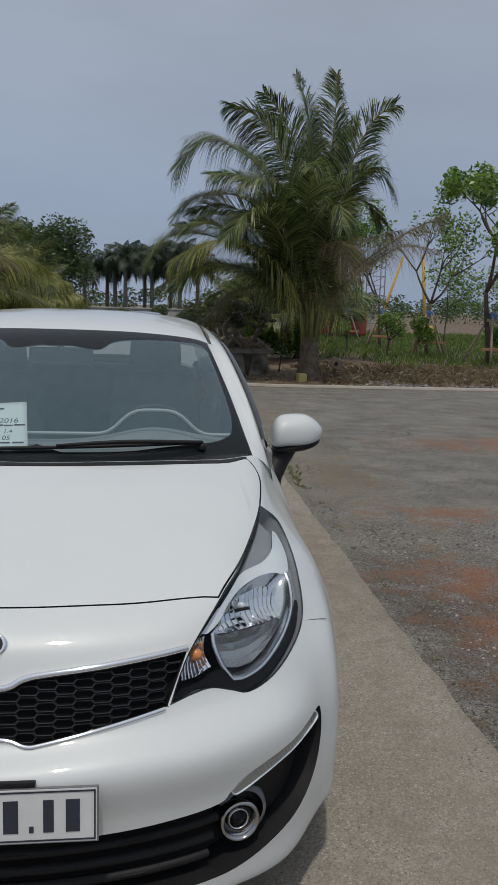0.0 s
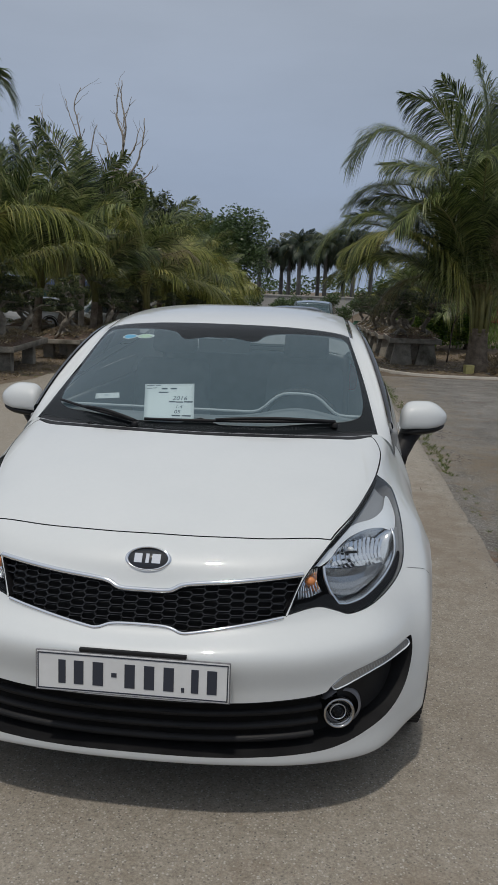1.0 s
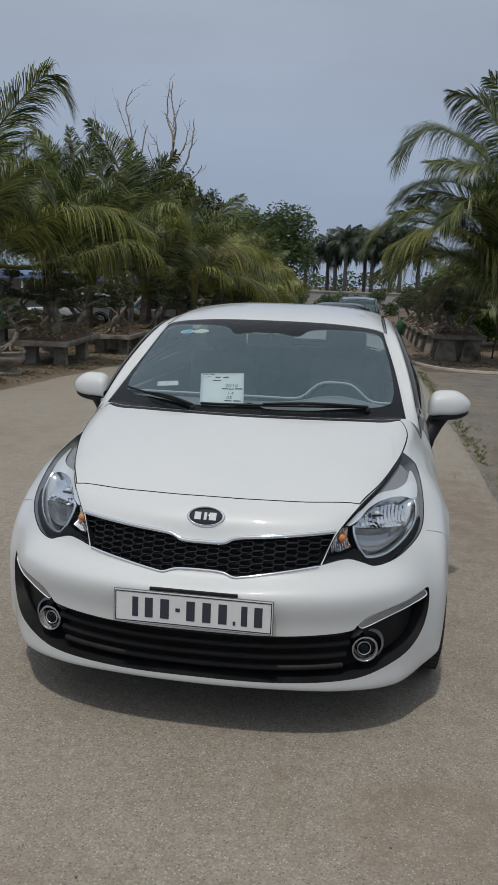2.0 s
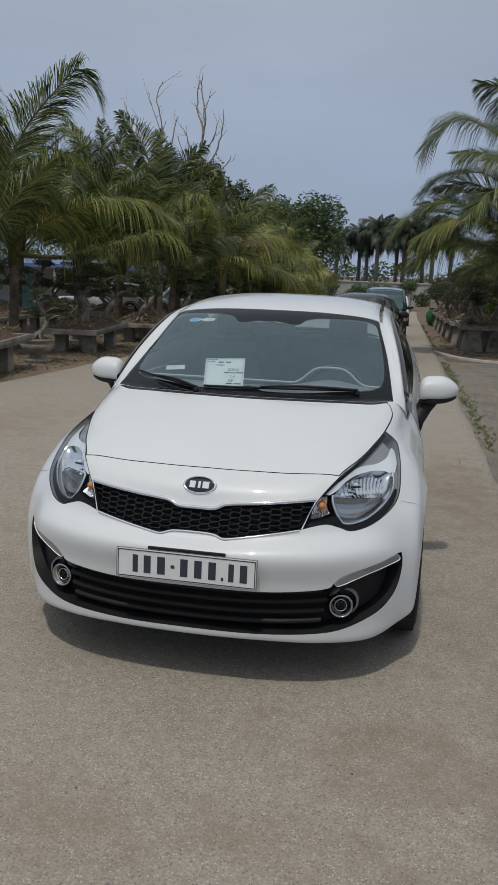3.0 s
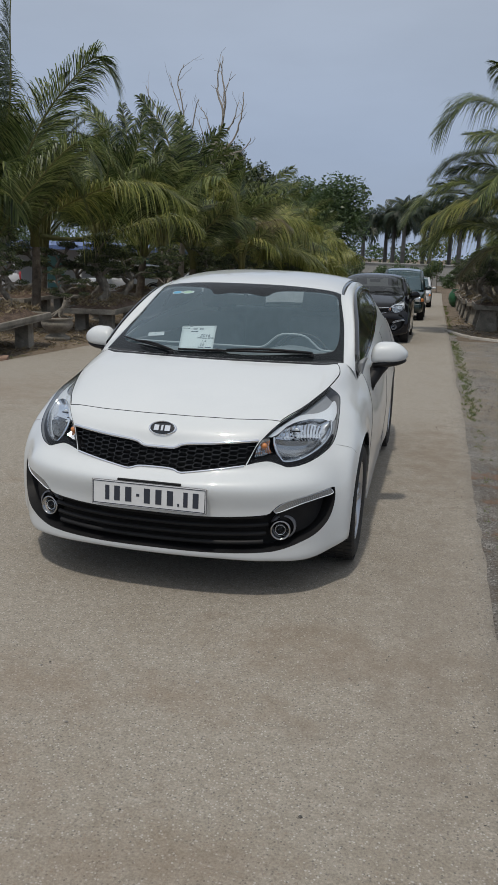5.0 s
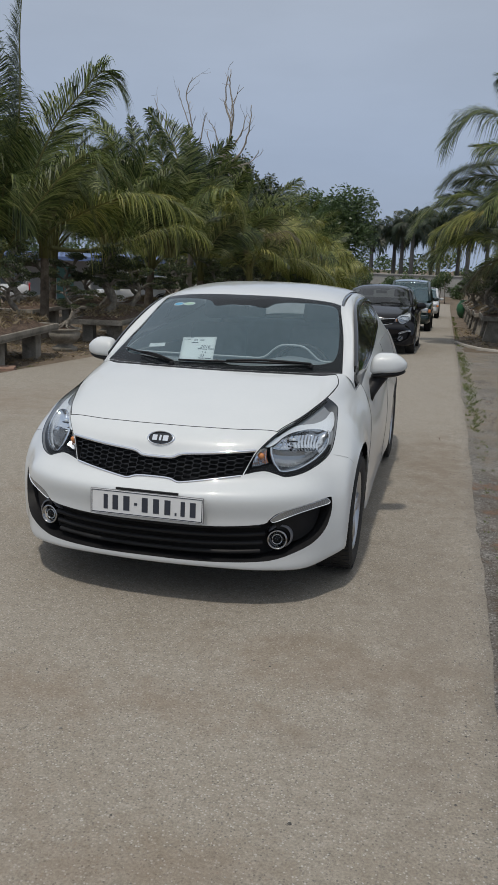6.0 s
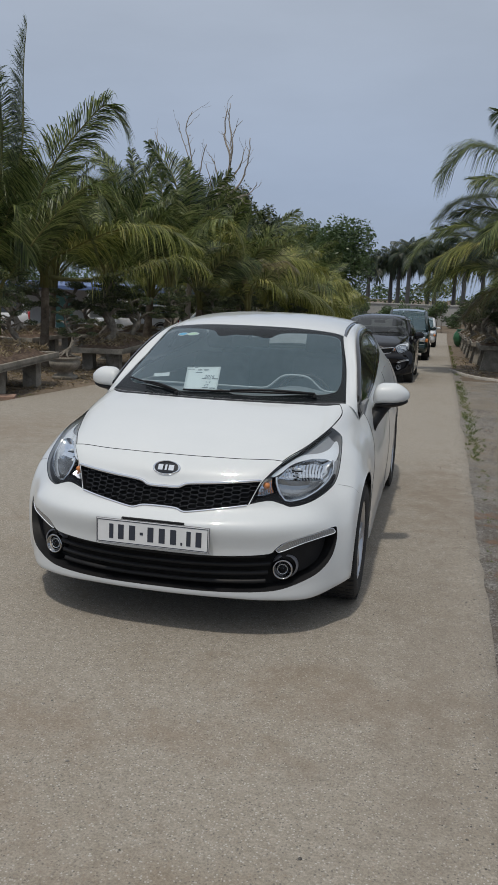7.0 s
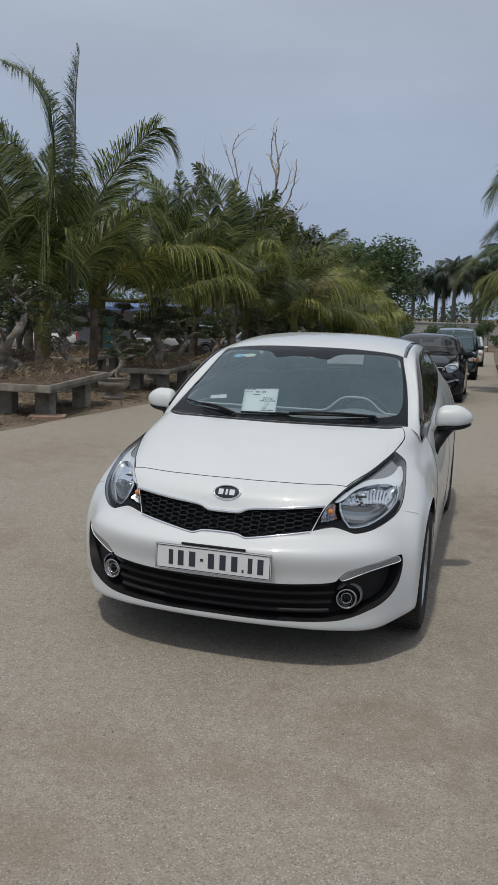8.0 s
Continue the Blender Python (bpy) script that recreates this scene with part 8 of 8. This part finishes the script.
# ---- small growth and litter ----
def tufts(rng_, places, blades, high, wide=.008, lean=.45):
    verts, faces = [], []
    for x, y, z in places:
        for _ in range(blades):
            a, h = rng_.uniform(0, 6.28), high * rng_.uniform(.4, 1.25)
            c, s = math.cos(a), math.sin(a)
            o = rng_.uniform(0, .5) * high
            bx, by = x + rng_.normal(0, high * .35), y + rng_.normal(0, high * .35)
            k = len(verts)
            verts += [(bx - s * wide, by + c * wide, z), (bx + s * wide, by - c * wide, z), (bx + c * h * lean * .4, by + s * h * lean * .4, z + h * .65), (bx + c * h * lean, by + s * h * lean, z + h)]
            faces += [(k, k + 1, k + 2), (k, k + 2, k + 3)]
    return verts, faces


WEED = leafy("dusty_weed_blades", (0.08, 0.12, 0.03), (0.18, 0.23, 0.06), (0.30, 0.28, 0.13), scale=.9)
r1 = np.random.default_rng(31)
field = [(x, y, terrain(x, y) - .02) for x, y in zip(r1.uniform(5, 34, 9000), r1.uniform(23.5, 60, 9000)) if x > 5 + (y < 28) * 3]
tagged(part("field_grass", mesh("field_grass", *tufts(r1, field, 5, .26, .02), smooth=False), GRASS), "rough green grass in the field", "grass", kind="stuff")
edge = []
for y in np.concatenate([r1.uniform(5.0, 16, 300), r1.uniform(18, 45, 350), r1.uniform(.5, 4.5, 40)]):
    if noise.noise((y * .5, 2, 2)) > -.22:
        edge.append((1.55 + abs(r1.normal(0, .07)), y, fall(y) - .025))
for y in r1.uniform(-2, 40, 700):
    if noise.noise((y * .5, 6, 2)) > .0:
        edge.append((-4.82 - abs(r1.normal(0, .22)), y, fall(y) - .03))
weeds = joined([tufts(r1, [p for p in edge if p[1] < 5], 8, .024, .0030, .9), tufts(r1, [p for p in edge if p[1] >= 5], 7, .036, .0040, .9)])
tagged(part("verge_weeds", mesh("verge_weeds", *weeds, smooth=False), WEED), "sparse green weeds along the road edge", "weeds", kind="stuff")
straw = [litter(r1, 4.5, 14, 17.3, 23.5, 3600, lambda a, b: terrain(a, b) + .02 + .13 * max(0, noise.noise((a * .7, b * .7, 8))), .11, .10, .05), litter(r1, 1.8, 4.5, 17.5, 30, 900, terrain, .08, .03), litter(r1, -9, -4.95, 3, 34, 6500, terrain, .06, .03, .16),
         litter(r1, -9, -5.0, 4, 16, 3600, terrain, .03, .02)]
tagged(part("plant_litter", mesh("plant_litter", *joined(straw), smooth=False), STRAW), "dry leaves and straw scattered on the earth", "litter", kind="stuff")


def pebbles(rng_, places, size):
    verts, faces = [], []
    for x, y, z in places:
        s = size * rng_.uniform(.5, 1.5)
        k = len(verts)
        for dx, dy, dz in ((1, 0, 0), (0, 1, 0), (-1, 0, 0), (0, -1, 0), (0, 0, .7), (.6, .6, .35), (-.6, .5, .4), (.5, -.6, .4), (-.6, -.6, .35)):
            verts.append((x + s * (dx + rng_.normal(0, .15)), y + s * (dy + rng_.normal(0, .15)), z + s * dz * rng_.uniform(.6, 1.2)))
        faces += [(k, k + 5, k + 4), (k + 5, k + 1, k + 4), (k + 1, k + 6, k + 4), (k + 6, k + 2, k + 4), (k + 2, k + 8, k + 4), (k + 8, k + 3, k + 4), (k + 3, k + 7, k + 4), (k + 7, k, k + 4),
                  (k, k + 1, k + 5), (k + 1, k + 2, k + 6), (k + 2, k + 3, k + 8), (k + 3, k, k + 7)]
    return verts, faces


STONE = leafy("loose_stone", (0.07, 0.066, 0.06), (0.20, 0.188, 0.17), (0.36, 0.34, 0.31), scale=3, through=0.0)
near = [(1.52 + abs(r1.normal(0, .22)), y, fall(y) - .025) for y in r1.uniform(-1, 10, 7000)]
wide_ = [(x, y, fall(y) - .03) for x, y in zip(1.68 + 6.5 * r1.random(24000) ** 1.2, r1.uniform(0, 16.3, 24000))]
tagged(part("gravel_stones", mesh("gravel_stones", *joined([pebbles(r1, near, .0075), pebbles(r1, wide_, .0095)]), smooth=False), STONE), "loose grey stones on the yard", "gravel", kind="stuff")
rub = [(x, y, terrain(x, y)) for x, y in zip(r1.uniform(4.5, 13, 600), r1.uniform(16.9, 20.5, 600))]
tagged(part("rubble", mesh("rubble", *pebbles(r1, rub, .055), smooth=False), STONE), "broken stones and rubble behind the kerb", "rubble", kind="stuff")
grit = [(x, y, fall(y)) for x, y in zip(r1.uniform(-4.6, 1.5, 1500), r1.uniform(-2.6, 14, 1500))] + [(1.5 - abs(r1.normal(0, .10)), y, fall(y)) for y in r1.uniform(-2, 10, 900)]
tagged(part("road_grit", mesh("road_grit", *joined([pebbles(r1, grit, .0035), pebbles(r1, [(.40, -.63, 0), (.42, -.60, 0), (.08, -.96, 0), (-.17, -.65, 0), (-.15, -.62, 0), (.9, -1.2, 0), (-.6, -1.0, 0)], .008)]), smooth=False), STONE), "fine loose grit on the road", "grit", kind="stuff")
tagged(part("fallen_leaf", mesh("fallen_leaf", *litter(r1, 1.22, 1.25, 4.12, 4.16, 1, .004, .045, .02)), HUMUS), "small dark dead leaf lying on the road", "leaf")
